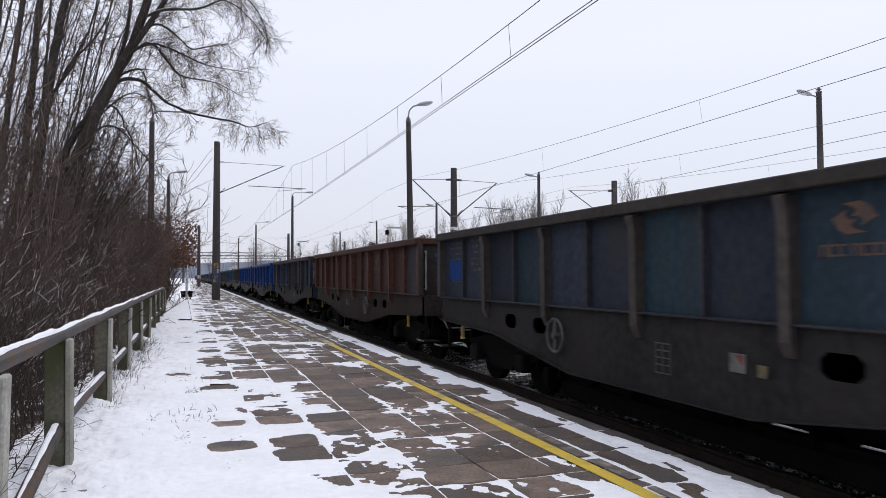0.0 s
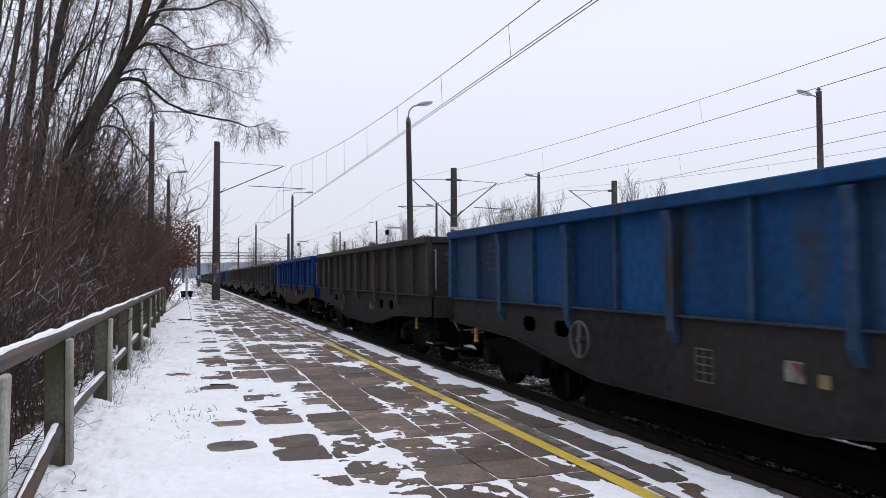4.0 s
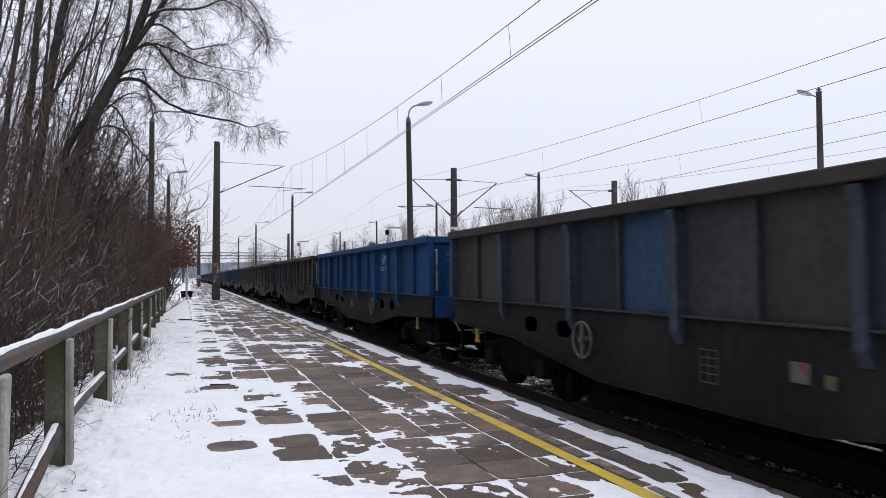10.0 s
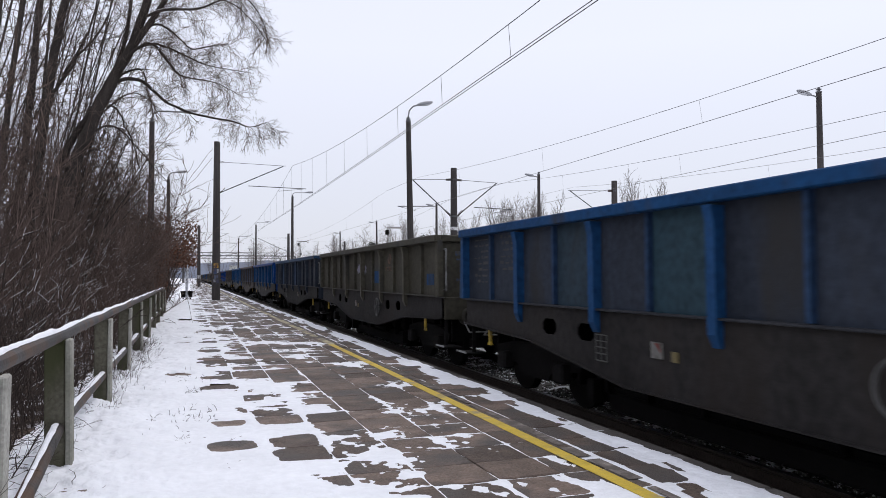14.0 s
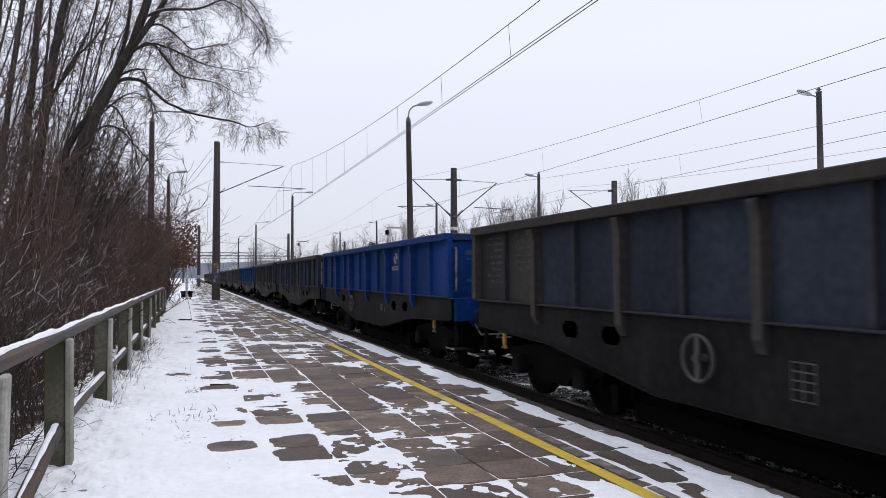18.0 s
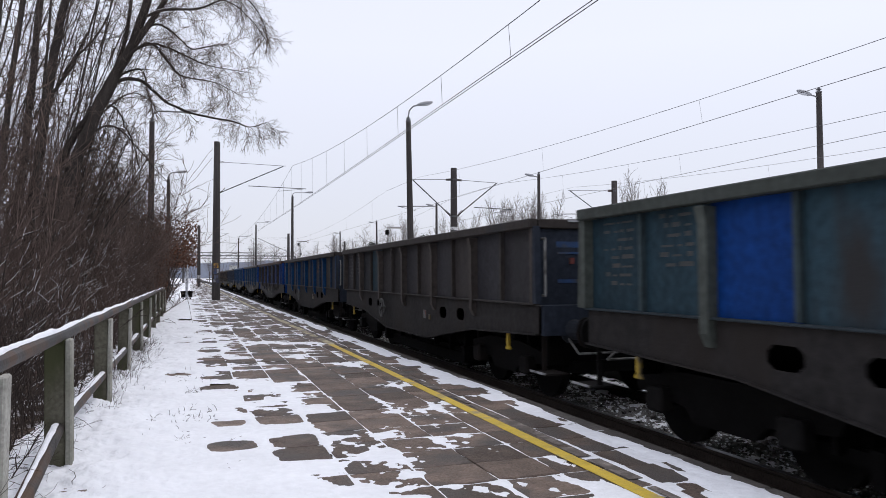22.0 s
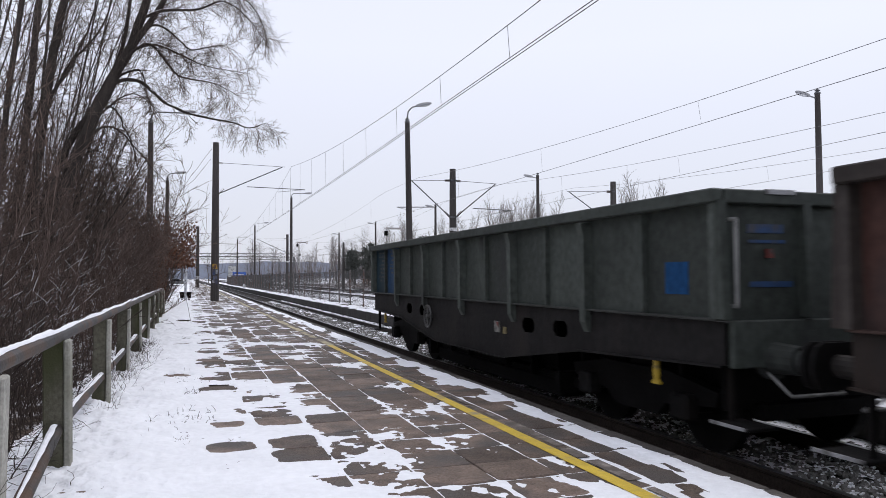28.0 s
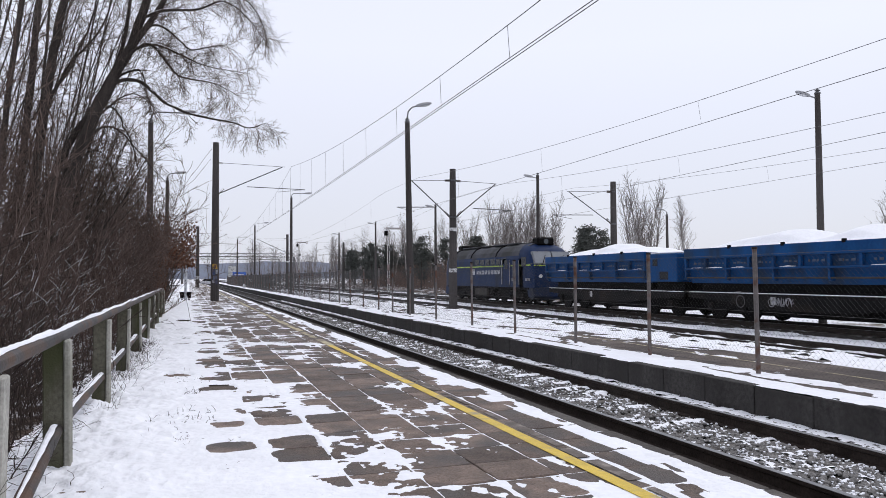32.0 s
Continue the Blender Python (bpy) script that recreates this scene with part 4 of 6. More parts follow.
        bars = [(-1.12, -0.72, 2.14, 2.22), (-1.1, -0.62, 1.66, 1.71), (-1.1, -0.7, 2.05, 2.08)]
        put("number_stencil", boxes(*[(a, b, min(s * (HALF - 0.02), s * (HALF - 0.034)), max(s * (HALF - 0.02), s * (HALF - 0.034)), c, d) for a, b, c, d in bars]), FLAG, "x")
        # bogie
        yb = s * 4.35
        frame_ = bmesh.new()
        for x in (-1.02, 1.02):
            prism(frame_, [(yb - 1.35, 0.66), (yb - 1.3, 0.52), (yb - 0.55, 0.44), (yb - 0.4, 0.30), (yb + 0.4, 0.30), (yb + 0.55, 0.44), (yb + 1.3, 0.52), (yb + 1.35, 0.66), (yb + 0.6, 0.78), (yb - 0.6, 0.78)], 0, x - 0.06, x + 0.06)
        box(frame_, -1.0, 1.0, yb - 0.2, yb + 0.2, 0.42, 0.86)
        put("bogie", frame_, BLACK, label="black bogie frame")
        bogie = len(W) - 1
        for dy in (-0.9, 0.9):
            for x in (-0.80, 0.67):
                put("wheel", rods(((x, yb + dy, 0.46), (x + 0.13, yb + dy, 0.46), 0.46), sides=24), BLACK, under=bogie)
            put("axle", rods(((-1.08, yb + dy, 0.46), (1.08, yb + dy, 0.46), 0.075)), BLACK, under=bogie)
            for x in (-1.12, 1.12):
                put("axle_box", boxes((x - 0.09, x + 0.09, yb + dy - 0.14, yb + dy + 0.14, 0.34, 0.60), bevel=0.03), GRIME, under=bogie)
        bm = bmesh.new()
        yv = s * 5.2
        prism(bm, [(yv - 0.03, 0.93), (yv + 0.03, 0.93), (yv + 0.04, 0.80), (yv + 0.025, 0.75), (yv + 0.065, 0.72), (yv + 0.065, 0.70), (yv - 0.065, 0.70), (yv - 0.065, 0.72), (yv - 0.03, 0.75), (yv - 0.04, 0.80)], 0, -1.42, -1.385)
        put("brake_handle", bm, FLAG, "y", label="yellow brake changeover handle")
    bm = torus(bmesh.new(), (-1.50, 1.75, 1.02), True, 0.205, 0.017, 28, 8)
    box(bm, -1.508, -1.492, 1.72, 1.78, 0.82, 1.22)
    rod(bm, (-1.53, 1.75, 1.02), (-1.40, 1.75, 1.02), 0.04, sides=10)
    put("handwheel", bm, FLAG, "v", label="grey brake handwheel")
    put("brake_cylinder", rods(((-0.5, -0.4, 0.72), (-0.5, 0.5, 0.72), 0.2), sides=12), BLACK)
    # added black boxes that stand in for deep shade and hide the snow beyond
    put("brake_rigging", boxes((0.25, 0.72, -3.1, 3.1, 0.14, 0.66), (-0.2, 0.2, -2.9, 2.9, 0.38, 0.66), bevel=0.04), BLACK, label="added black boxes filling the dark under the floor")
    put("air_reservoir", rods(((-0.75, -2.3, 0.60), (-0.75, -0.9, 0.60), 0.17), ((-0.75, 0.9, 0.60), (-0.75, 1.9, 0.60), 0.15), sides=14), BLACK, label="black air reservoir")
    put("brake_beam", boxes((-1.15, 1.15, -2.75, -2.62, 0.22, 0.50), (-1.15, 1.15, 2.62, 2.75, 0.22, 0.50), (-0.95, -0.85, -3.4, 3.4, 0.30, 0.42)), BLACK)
    # low black box added to shadow the ballast and cover it from view
    put("brake_shaft", boxes((-1.0, -0.62, -2.55, 2.55, 0.13, 0.36), (-0.9, -0.8, -2.0, -1.9, 0.3, 0.7), (-0.9, -0.8, 1.9, 2.0, 0.3, 0.7), bevel=0.03), BLACK, label="added low black box shading the ballast")
    # cross bearers, with black plates added to close off the light underneath
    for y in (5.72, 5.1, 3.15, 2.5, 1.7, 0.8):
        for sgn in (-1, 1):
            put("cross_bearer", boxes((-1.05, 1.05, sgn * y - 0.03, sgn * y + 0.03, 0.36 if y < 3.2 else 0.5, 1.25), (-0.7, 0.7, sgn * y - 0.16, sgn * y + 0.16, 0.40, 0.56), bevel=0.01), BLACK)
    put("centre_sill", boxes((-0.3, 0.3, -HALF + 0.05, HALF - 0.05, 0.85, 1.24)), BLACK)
    rows = [(-SIDE + 0.060, -SIDE + 0.068, -0.42, -0.18, z, z + 0.012) for z in (0.80, 0.88, 0.95, 1.02, 1.09)] + [(-SIDE + 0.060, -SIDE + 0.068, y, y + 0.010, 0.80, 1.10) for y in (-0.42, -0.30, -0.19)]
    put("data_table", boxes(*rows), FLAG, "dt", label="ruled table stencilled on the sill")
    put("data_plate", boxes((-SIDE + 0.052, -SIDE + 0.068, -1.42, -1.24, 0.94, 1.10)), FLAG, "d", label="pale stencilled data plate")
    put("plate_flash", prism(bmesh.new(), [(-1.40, 1.09), (-1.40, 1.0), (-1.30, 1.09)], 0, -SIDE + 0.048, -SIDE + 0.052), FLAG, "red", label="red corner of the plate")
    put("data_plate", boxes((-SIDE + 0.052, -SIDE + 0.068, -1.66, -1.56, 0.93, 1.03)), FLAG, "w2")
    for y0, y1, count in ((5.28, 5.86, 8), (4.30, 4.84, 6)):
        rng, rows = random.Random(count), []
        for k in range(count):
            y, z = y0 + rng.uniform(0, 0.08), 2.32 - 0.095 * k
            if k % 2 == 0:
                rows.append((-SIDE + 0.0965, -SIDE + 0.098, y0, y1, z - 0.016, z - 0.008))
            while y < y1 - 0.12 * (k % 3):
                w = rng.uniform(0.04, 0.22)
                rows.append((-SIDE + 0.0925, -SIDE + 0.096, y, min(y + w, y1), z, z + rng.choice((0.02, 0.03, 0.045))))
                y += w + rng.uniform(0.025, 0.10)
        put("load_table", boxes(*rows), FLAG, "t", label="rows of stencilled lettering")
    # the operator's mark: two hooked blades turning round each other over a row of blocks
    blade = [(-0.50, 0.70), (0.28, 0.78), (0.66, 0.56), (1.0, 0.0), (0.30, -0.42), (0.42, -0.12), (0.2, 0.10), (-0.08, 0.06), (0.12, 0.36), (-0.10, 0.56)]
    bm = bmesh.new()
    for sgn in (1, -1):
        prism(bm, [(-2.46 - sgn * 0.185 * u, 2.16 + sgn * 0.15 * v) for u, v in blade], 0, -SIDE + 0.09, -SIDE + 0.0935)
    put("emblem", bm, FLAG, "l", label="faded operator emblem")
    y, rows, face = -2.16, [], (-SIDE + 0.09, -SIDE + 0.0935)
    for k, wide in enumerate((0.07, 0.075, 0.07, 0.07, 0.08, 0.075, 0.075, 0.08)):
        rows += [(*face, y - 0.018, y, 1.89, 1.98), (*face, y - wide, y - 0.018, 1.964, 1.98)]
        rows.append((*face, y - wide, y - 0.018, 1.89, 1.906) if k % 3 else (*face, y - wide, y - wide + 0.018, 1.89, 1.964))
        y -= wide + (0.035 if k == 2 else 0.012)
    put("lettering", boxes(*rows), FLAG, "l", label="faded blocks of the operator's lettering")
    return W


# wagons whose sills have rusted red
RUSTY = {1, 8, 19, 25, 32, 41, 42}
# wagons turned the other way round, with the handwheel towards the other end, and those with scrawls or placards
WHEEL_BACK = {1, 3, 9, 10, 11, 14, 16, 18, 21, 22, 29, 31, 32, 36}
MARK_FORWARD = {3: 1.01, 29: 2.14}
SCRAWLED, PLACARDED = {22, 26, 36}, {32, 33, 37, 38}


def build_train():
    parts = wagon_meshes()
    train = []
    words = {"B": "bright blue", "M": "faded blue", "D": "dull blue", "K": "soot-brown", "G": "dark grey", "S": "dark slate-blue", "T": "dark teal", "R": "rusty brown", "O": "olive-grey", "C": "grey-green", "W": "tan"}
    for n, spec in enumerate(WAGONS):
        rim, ribs, end, panels, logo = spec.split()
        rng = random.Random(100 + n)
        most = max(set(panels) & set(PAL), key=panels.count)
        other = next((c.upper() for c in panels if c != most), None)
        label = f"{words[most]} low-sided open goods wagon" + (f" with {words[other]} patches" if other else "") + ", rolling past"
        w = thing("gondola_wagon", (TRACK, 0, RAIL), label, "goods wagon", "wagons of the passing train")
        dim, plate, faded = 0.75 + 0.25 * rng.random(), rng.uniform(0.06, 0.22), rng.uniform(0.12, 0.38)
        pale = (0.34, 0.34, 0.33) if most not in "BM" else (0.36, 0.38, 0.42)
        # rib colours are raised to paint in the light on their raised faces
        table = {"m": tuple(c * (0.7 if rim == "R" and most != "R" else 1) for c in PAL[rim]), "r": tuple((1.05 if ribs in "BMD" else 1.45) * c + 0.005 for c in PAL[ribs]), "q": tuple(0.62 * c + 0.5 * d + 0.003 for c, d in zip(PAL[most], PAL[ribs])), "e": PAL[end], "s": (0.30, 0.30, 0.31), "k": tuple(0.5 * c + 0.5 * d + 0.004 for c, d in zip(PAL[most], (0.034, 0.031, 0.030))), "g": (0.029, 0.0185, 0.0145) if n in RUSTY else tuple(Vector((0.0165, 0.0153, 0.0152)) * rng.uniform(0.8, 1.75)), "b": tuple(0.55 * c + 0.01 for c in PAL[end]), "h": tuple(c * dim for c in (0.23, 0.23, 0.225)), "v": tuple(c * dim for c in (0.085, 0.085, 0.084)), "red": (0.15, 0.03, 0.025), "x": (0.018, 0.05, 0.13) if n % 3 else (0.2, 0.2, 0.21),
                 "y": (0.40, 0.27, 0.025) if n % 4 else (0.36, 0.26, 0.08), "dt": (plate * 0.5, plate * 0.5, plate * 0.48), "w2": (plate, plate * 0.8, plate * 0.35), "d": tuple(plate * c for c in (1, 0.98, 0.92)), "t": tuple((1 if most in "BMC" else 0.45) * faded * c for c in pale)}
        made = []
        for name, me, slot, at, under, plabel in parts:
            if slot == "l" and logo == "-" or slot == "dt" and n % 3:
                made.append(None)
                continue
            if slot == "l":
                colour = tuple(c * (1.2 if most == "B" else 0.85) for c in LOGO[logo])
                at = Matrix.Translation((0, MARK_FORWARD[n], 0)) if n in MARK_FORWARD else at
            elif slot[:1] == "p" and slot[1:].isdigit():
                c, k = PAL[panels[int(slot[1:])] if panels[int(slot[1:])] in PAL else most], rng.uniform(0.68, 1.25)
                if most in "KGSR":
                    c = tuple(Vector(c).lerp(Vector(PAL["S"]), rng.uniform(0, 0.5)))
                colour = tuple(min(1, v * k) for v in c)
            else:
                colour = table.get(slot)
            if n in WHEEL_BACK and name in ("handwheel", "data_plate", "plate_flash", "data_table"):
                at = Matrix.Translation((0, -3.45 if name == "handwheel" else 2.3, 0))
            if n == 27 and name == "handwheel":
                at = Matrix.Translation((0, -0.95, 0))
            made.append(piece(name, me, w if under is None else made[under], plabel, colour, at))
            if name in ("load_table", "number_stencil", "data_table"):
                tagged(made[-1], plabel, kind="stuff")
        for i, c in enumerate(panels):
            if c.islower():
                a, b = STOPS[i]
                u0, u1, z0 = rng.uniform(0.05, 0.4), rng.uniform(0.6, 0.95), rng.uniform(1.45, 1.75)
                part("paint_patch", boxes((-SIDE + 0.088, -SIDE + 0.094, b + (a - b) * u0, b + (a - b) * u1, z0, z0 + rng.uniform(0.2, 0.45))), PAINT, w, "patch of newer blue paint", PAL[c.upper()])
        if n in SCRAWLED:
            part("graffiti_scrawl", scrawl(-SIDE + 0.088, 4.0 if n == 26 else 0.9, 1.95, 1.0, 0.30, n), FLAG, w, "pale spray-painted scrawl", (0.26, 0.25, 0.32))
        if n in PLACARDED:
            for y, c in ((-1.7, (0.3, 0.29, 0.28)), (-2.05, (0.28, 0.22, 0.06)), (-1.2, (0.22, 0.05, 0.04))):
                part("placard", boxes((-SIDE + 0.05, -SIDE + 0.066, y - 0.06, y + 0.06, 0.84, 0.93)), FLAG, w, "small hazard placard", c)
        train.append(w)
    return train


# how far the train lags behind an even 20.731 m/s, in seconds and metres
PACE, SPACING = 20.731, 13.63
LAG = [(0, -1.12), (1, -0.98), (2, -0.75), (3, -0.60), (6, -0.50), (7, -0.22), (8, 0.02), (8.6, 0.2), (9, 0.98), (10, 1.08), (11, 1.34), (12, 1.48), (13, 1.66), (14, 1.70), (17, 1.63), (18.4, 1.47), (18.6, 0.78), (19, 0.70), (20, 0.54), (21, 0.34), (22, 0.09), (23, -0.13), (25, -0.68), (28, -1.74), (30, -2.3), (32, -2.9)]


def motions():
    for n, w in enumerate(TRAIN):
        walk(w, [(t, pose(TRACK, 7.4 + SPACING * n - PACE * t + lag, RAIL)) for t, lag in LAG])
    for car, rows in CARS:
        walk(car, rows)


# ---- the parked train ----
LBLUE = mat("locomotive_blue", (0.010, 0.024, 0.070), 0.5, var=0.2, scale=1.0, stain=(0.02, 0.022, 0.03), amount=0.22, stain_scale=0.6, bump=0.08, streak=0.4, spec=0.1)
SOOT = mat("sooty_roof", (0.050, 0.052, 0.060), 0.7, var=0.3, scale=1.2, stain=(0.03, 0.03, 0.03), amount=0.4, stain_scale=0.7, bump=0.1, spec=0.2)
# the pane's pale grey base paints in a reflection of the sky
WINDSCREEN = mat("sky_lit_windscreen", (0.20, 0.215, 0.23), 0.08, var=0.1, bump=0, spec=0.8)
GLASS = mat("cab_glass", (0.05, 0.06, 0.065), 0.12, var=0.05, bump=0, spec=0.6)
DARKGLASS = mat("dark_window", (0.015, 0.017, 0.02), 0.25, var=0.05, bump=0, spec=0.25)
DBLUE = mat("dump_wagon_blue", (0.005, 0.052, 0.165), 0.5, var=0.15, scale=1.4, stain=(0.014, 0.035, 0.075), amount=0.3, stain_scale=0.9, bump=0.1, streak=0.4, spec=0.12)


def bogie(parent, yb, axles, gauge_x=1.0):
    bm = bmesh.new()
    span = max(axles) + 0.5
    for x in (-gauge_x - 0.05, gauge_x + 0.05):
        prism(bm, [(yb - span, 0.75), (yb - span, 0.58), (yb - 0.5, 0.45), (yb + 0.5, 0.45), (yb + span, 0.58), (yb + span, 0.75), (yb + 0.5, 0.9), (yb - 0.5, 0.9)], 0, x - 0.07, x + 0.07)
    box(bm, -gauge_x - 0.05, gauge_x + 0.05, yb - 0.2, yb + 0.2, 0.5, 0.85)
    b = part("bogie", bm, BLACK, parent, "black bogie frame")
    for a in axles:
        for x in (-0.80, 0.67):
            part("wheel", rods(((x, yb + a, 0.5), (x + 0.13, yb + a, 0.5), 0.5), sides=22), BLACK, b)
        part("axle_box", boxes((-gauge_x - 0.22, -gauge_x - 0.05, yb + a - 0.16, yb + a + 0.16, 0.35, 0.68), bevel=0.03), GRIME, b)


SIDING = 21.2


def build_locomotive(y_front):
    t = thing("diesel_locomotive", Matrix.Translation((SIDING, y_front + 8.2, RAIL)) @ Matrix.Scale(0.96, 4), "dark blue diesel locomotive with sooty roof, parked on a siding", "locomotive")
    side = [(-1.47, 1.12), (1.47, 1.12), (1.47, 3.0), (1.42, 3.22), (-1.42, 3.22), (-1.47, 3.0)]
    part("body", prism(bmesh.new(), side, 1, -7.2, 7.2), LBLUE, t)
    roof = [(1.43, 3.21), (1.30, 3.52), (1.0, 3.85), (0.5, 4.05), (-0.5, 4.05), (-1.0, 3.85), (-1.30, 3.52), (-1.43, 3.21)]
    part("roof", prism(bmesh.new(), roof, 1, -6.3, 6.3), SOOT, t, "sooty grey curved roof")
    for s in (-1, 1):
        # the nose: cross-sections that sink and narrow towards the front
        rows, faces, ring = [], [], 0
        for y, w, top in ((6.3, 1.47, 4.07), (6.9, 1.47, 4.0), (7.35, 1.46, 3.84), (7.7, 1.44, 3.60), (7.92, 1.41, 3.30), (8.12, 1.37, 2.92), (8.26, 1.34, 2.56), (8.30, 1.33, 2.30), (8.24, 1.30, 1.75), (8.14, 1.28, 1.14)):
            sh = min(3.1, top - 0.28 if top > 2.4 else top - 0.1)
            sec = [(-w, 1.12), (-w, (1.12 + sh) / 2), (-w, sh), (-w * 0.965, sh + (top - sh) * 0.42), (-w * 0.80, sh + (top - sh) * 0.76), (-w * 0.45, sh + (top - sh) * 0.96), (0, top)]
            sec += [(-u, v) for u, v in sec[-2::-1]]
            ring = len(sec)
            rows += [(u, s * y, max(v, 1.12)) for u, v in sec]
        count = len(rows) // ring
        for a in range(count - 1):
            for b in range(ring - 1):
                q = (a * ring + b, a * ring + b + 1, (a + 1) * ring + b + 1, (a + 1) * ring + b)
                faces.append(q if s < 0 else q[::-1])
        c = piece("cab", raw("cab", rows, faces, LBLUE, True), t, "blue cab with a rounded sloping nose")
        part("cab_roof", prism(bmesh.new(), [(x * 1.012, z + 0.012) for x, z in roof], 1, min(s * 6.25, s * 6.95), max(s * 6.25, s * 6.95)), SOOT, t)
        for x0, x1 in ((-1.27, -0.07), (0.07, 1.27)):
            # raked panes in pale frames on the cab's front
            rim = part("windscreen_frame", prism(bmesh.new(), [(s * 8.29, 2.60), (s * 8.05, 2.60), (s * 7.72, 3.42), (s * 7.93, 3.44)], 0, x0 - 0.05, x1 + 0.05), FLAG, c, "pale windscreen frame", (0.20, 0.21, 0.23))
            part("windscreen", prism(bmesh.new(), [(s * 8.30, 2.66), (s * 8.08, 2.66), (s * 7.78, 3.38), (s * 7.965, 3.40)], 0, x0, x1), WINDSCREEN, rim, "large windscreen pane coloured pale for reflected sky")
            part("wiper", rods(((x0 + 0.5, s * 8.33, 2.62), (x0 + 0.8, s * 8.10, 3.2), 0.022)), BLACK, rim)
        part("headlight_box", boxes((-0.62, 0.62, s * 6.9 - 0.4, s * 6.9 + 0.4, 3.85, 4.40), bevel=0.10), BLACK, t)
        part("headlight", rods(((0, s * 7.28, 4.12), (0, s * 7.33, 4.12), 0.17), sides=14), GLASS, t, "round pale headlamp")
        part("pilot", prism(bmesh.new(), [(s * 7.3, 1.12), (s * 8.1, 1.12), (s * 8.35, 0.55), (s * 8.0, 0.35), (s * 7.5, 0.55)], 0, -1.4, 1.4), LBLUE, t, "blue lower front apron")
        part("coupler", rods(((0, s * 8.1, 1.0), (0, s * 8.6, 1.0), 0.12)), BLACK, t)
        part("side_window", boxes((-1.485, -1.46, s * 7.0 - 0.33, s * 7.0 + 0.33, 2.5, 3.1)), DARKGLASS, c)
        part("cab_door", boxes((-1.482, -1.46, s * 5.9 - 0.32, s * 5.9 + 0.32, 1.25, 3.05)), LBLUE, c)
        part("handrail", rods(((-1.52, s * 5.45, 1.3), (-1.52, s * 5.45, 2.9), 0.025), ((-1.52, s * 6.35, 1.3), (-1.52, s * 6.35, 2.9), 0.025)), FLAG, c, "pale grab rails", (0.22, 0.22, 0.22))
        for x in (-0.9, 0.9):
            part("lamp", rods(((x, s * 8.22, 1.85), (x, s * 8.32, 1.85), 0.12)), LENS, c)
        bogie(t, s * 4.3, (-2.0, 0.0, 2.0), 1.05)
    for i in range(6):
        part("engine_window", boxes((-1.485, -1.46, -4.3 + i * 0.98, -3.5 + i * 0.98, 2.68, 3.08), bevel=0.01), DARKGLASS, t)
    part("stripe", boxes((-1.478, -1.465, -8.0, 7.2, 2.52, 2.60)), FLAG, t, "thin yellow-green waist stripe", (0.35, 0.50, 0.06))
    part("stripe", boxes((-1.4, 1.4, -8.37, -8.34, 2.5, 2.56)), FLAG, t, "", (0.35, 0.50, 0.06))
    # the operator's name as plain pale blocks
    for k in range(8):
        part("lettering_bar", boxes((-1.476, -1.465, 0.75 - k * 0.56, 1.15 - k * 0.56, 2.0, 2.28)), FLAG, t, colour=(0.34, 0.35, 0.38))
    part("emblem", boxes((-1.476, -1.465, 1.5, 2.1, 1.95, 2.4), bevel=0.005), FLAG, t, colour=(0.42, 0.42, 0.45))
    door = part("side_door", boxes((-1.485, -1.46, -4.75, -3.75, 1.25, 3.05), bevel=0.008), LBLUE, t)
    part("door_window", boxes((-1.492, -1.485, -4.5, -4.0, 2.35, 2.95)), DARKGLASS, door)
    for y in (-3.6, -4.88):
        part("handrail", rods(((-1.52, y, 1.3), (-1.52, y, 2.95), 0.03)), FLAG, t, "pale grab rail", (0.32, 0.32, 0.33))
    for a, b in ((-6.3, -5.1), (-7.9, -7.2)):
        part("number_bar", boxes((-1.476, -1.465, a, b, 1.55, 1.72)), FLAG, t, colour=(0.2, 0.2, 0.23))
    part("fuel_tank", boxes((-1.25, 1.25, -1.6, 1.6, 0.45, 1.1), bevel=0.1), GRIME, t)
    part("tank_cabinet", boxes((-1.42, -1.2, -0.7, 1.6, 0.48, 1.1), bevel=0.03), DUST, t, "grey battery cabinet")
    part("frame_skirt", boxes((-1.45, 1.45, -7.6, 7.6, 0.98, 1.12)), BLACK, t)
    # black box added so the gap below the locomotive reads as shade
    part("traction_gear", boxes((-0.85, 0.85, -7.0, 7.0, 0.22, 1.0), bevel=0.05), BLACK, t, "added black box darkening the gap under the frame")
    for y in (-3.6, -1.2, 1.3, 3.4, 5.2):
        part("roof_hatch", boxes((-0.75, 0.75, y - 0.85, y + 0.85, 4.03, 4.16), bevel=0.05), SOOT, t)
    for y in (-6.28, -2.4, 2.4, 6.28):
        bm = bmesh.new()
        for (xa, za), (xb, zb) in zip(roof, roof[1:]):
            rod(bm, (xa * 1.01, y, za + 0.015), (xb * 1.01, y, zb + 0.015), 0.045, sides=6)
        part("roof_seam", bm, BLACK, t)


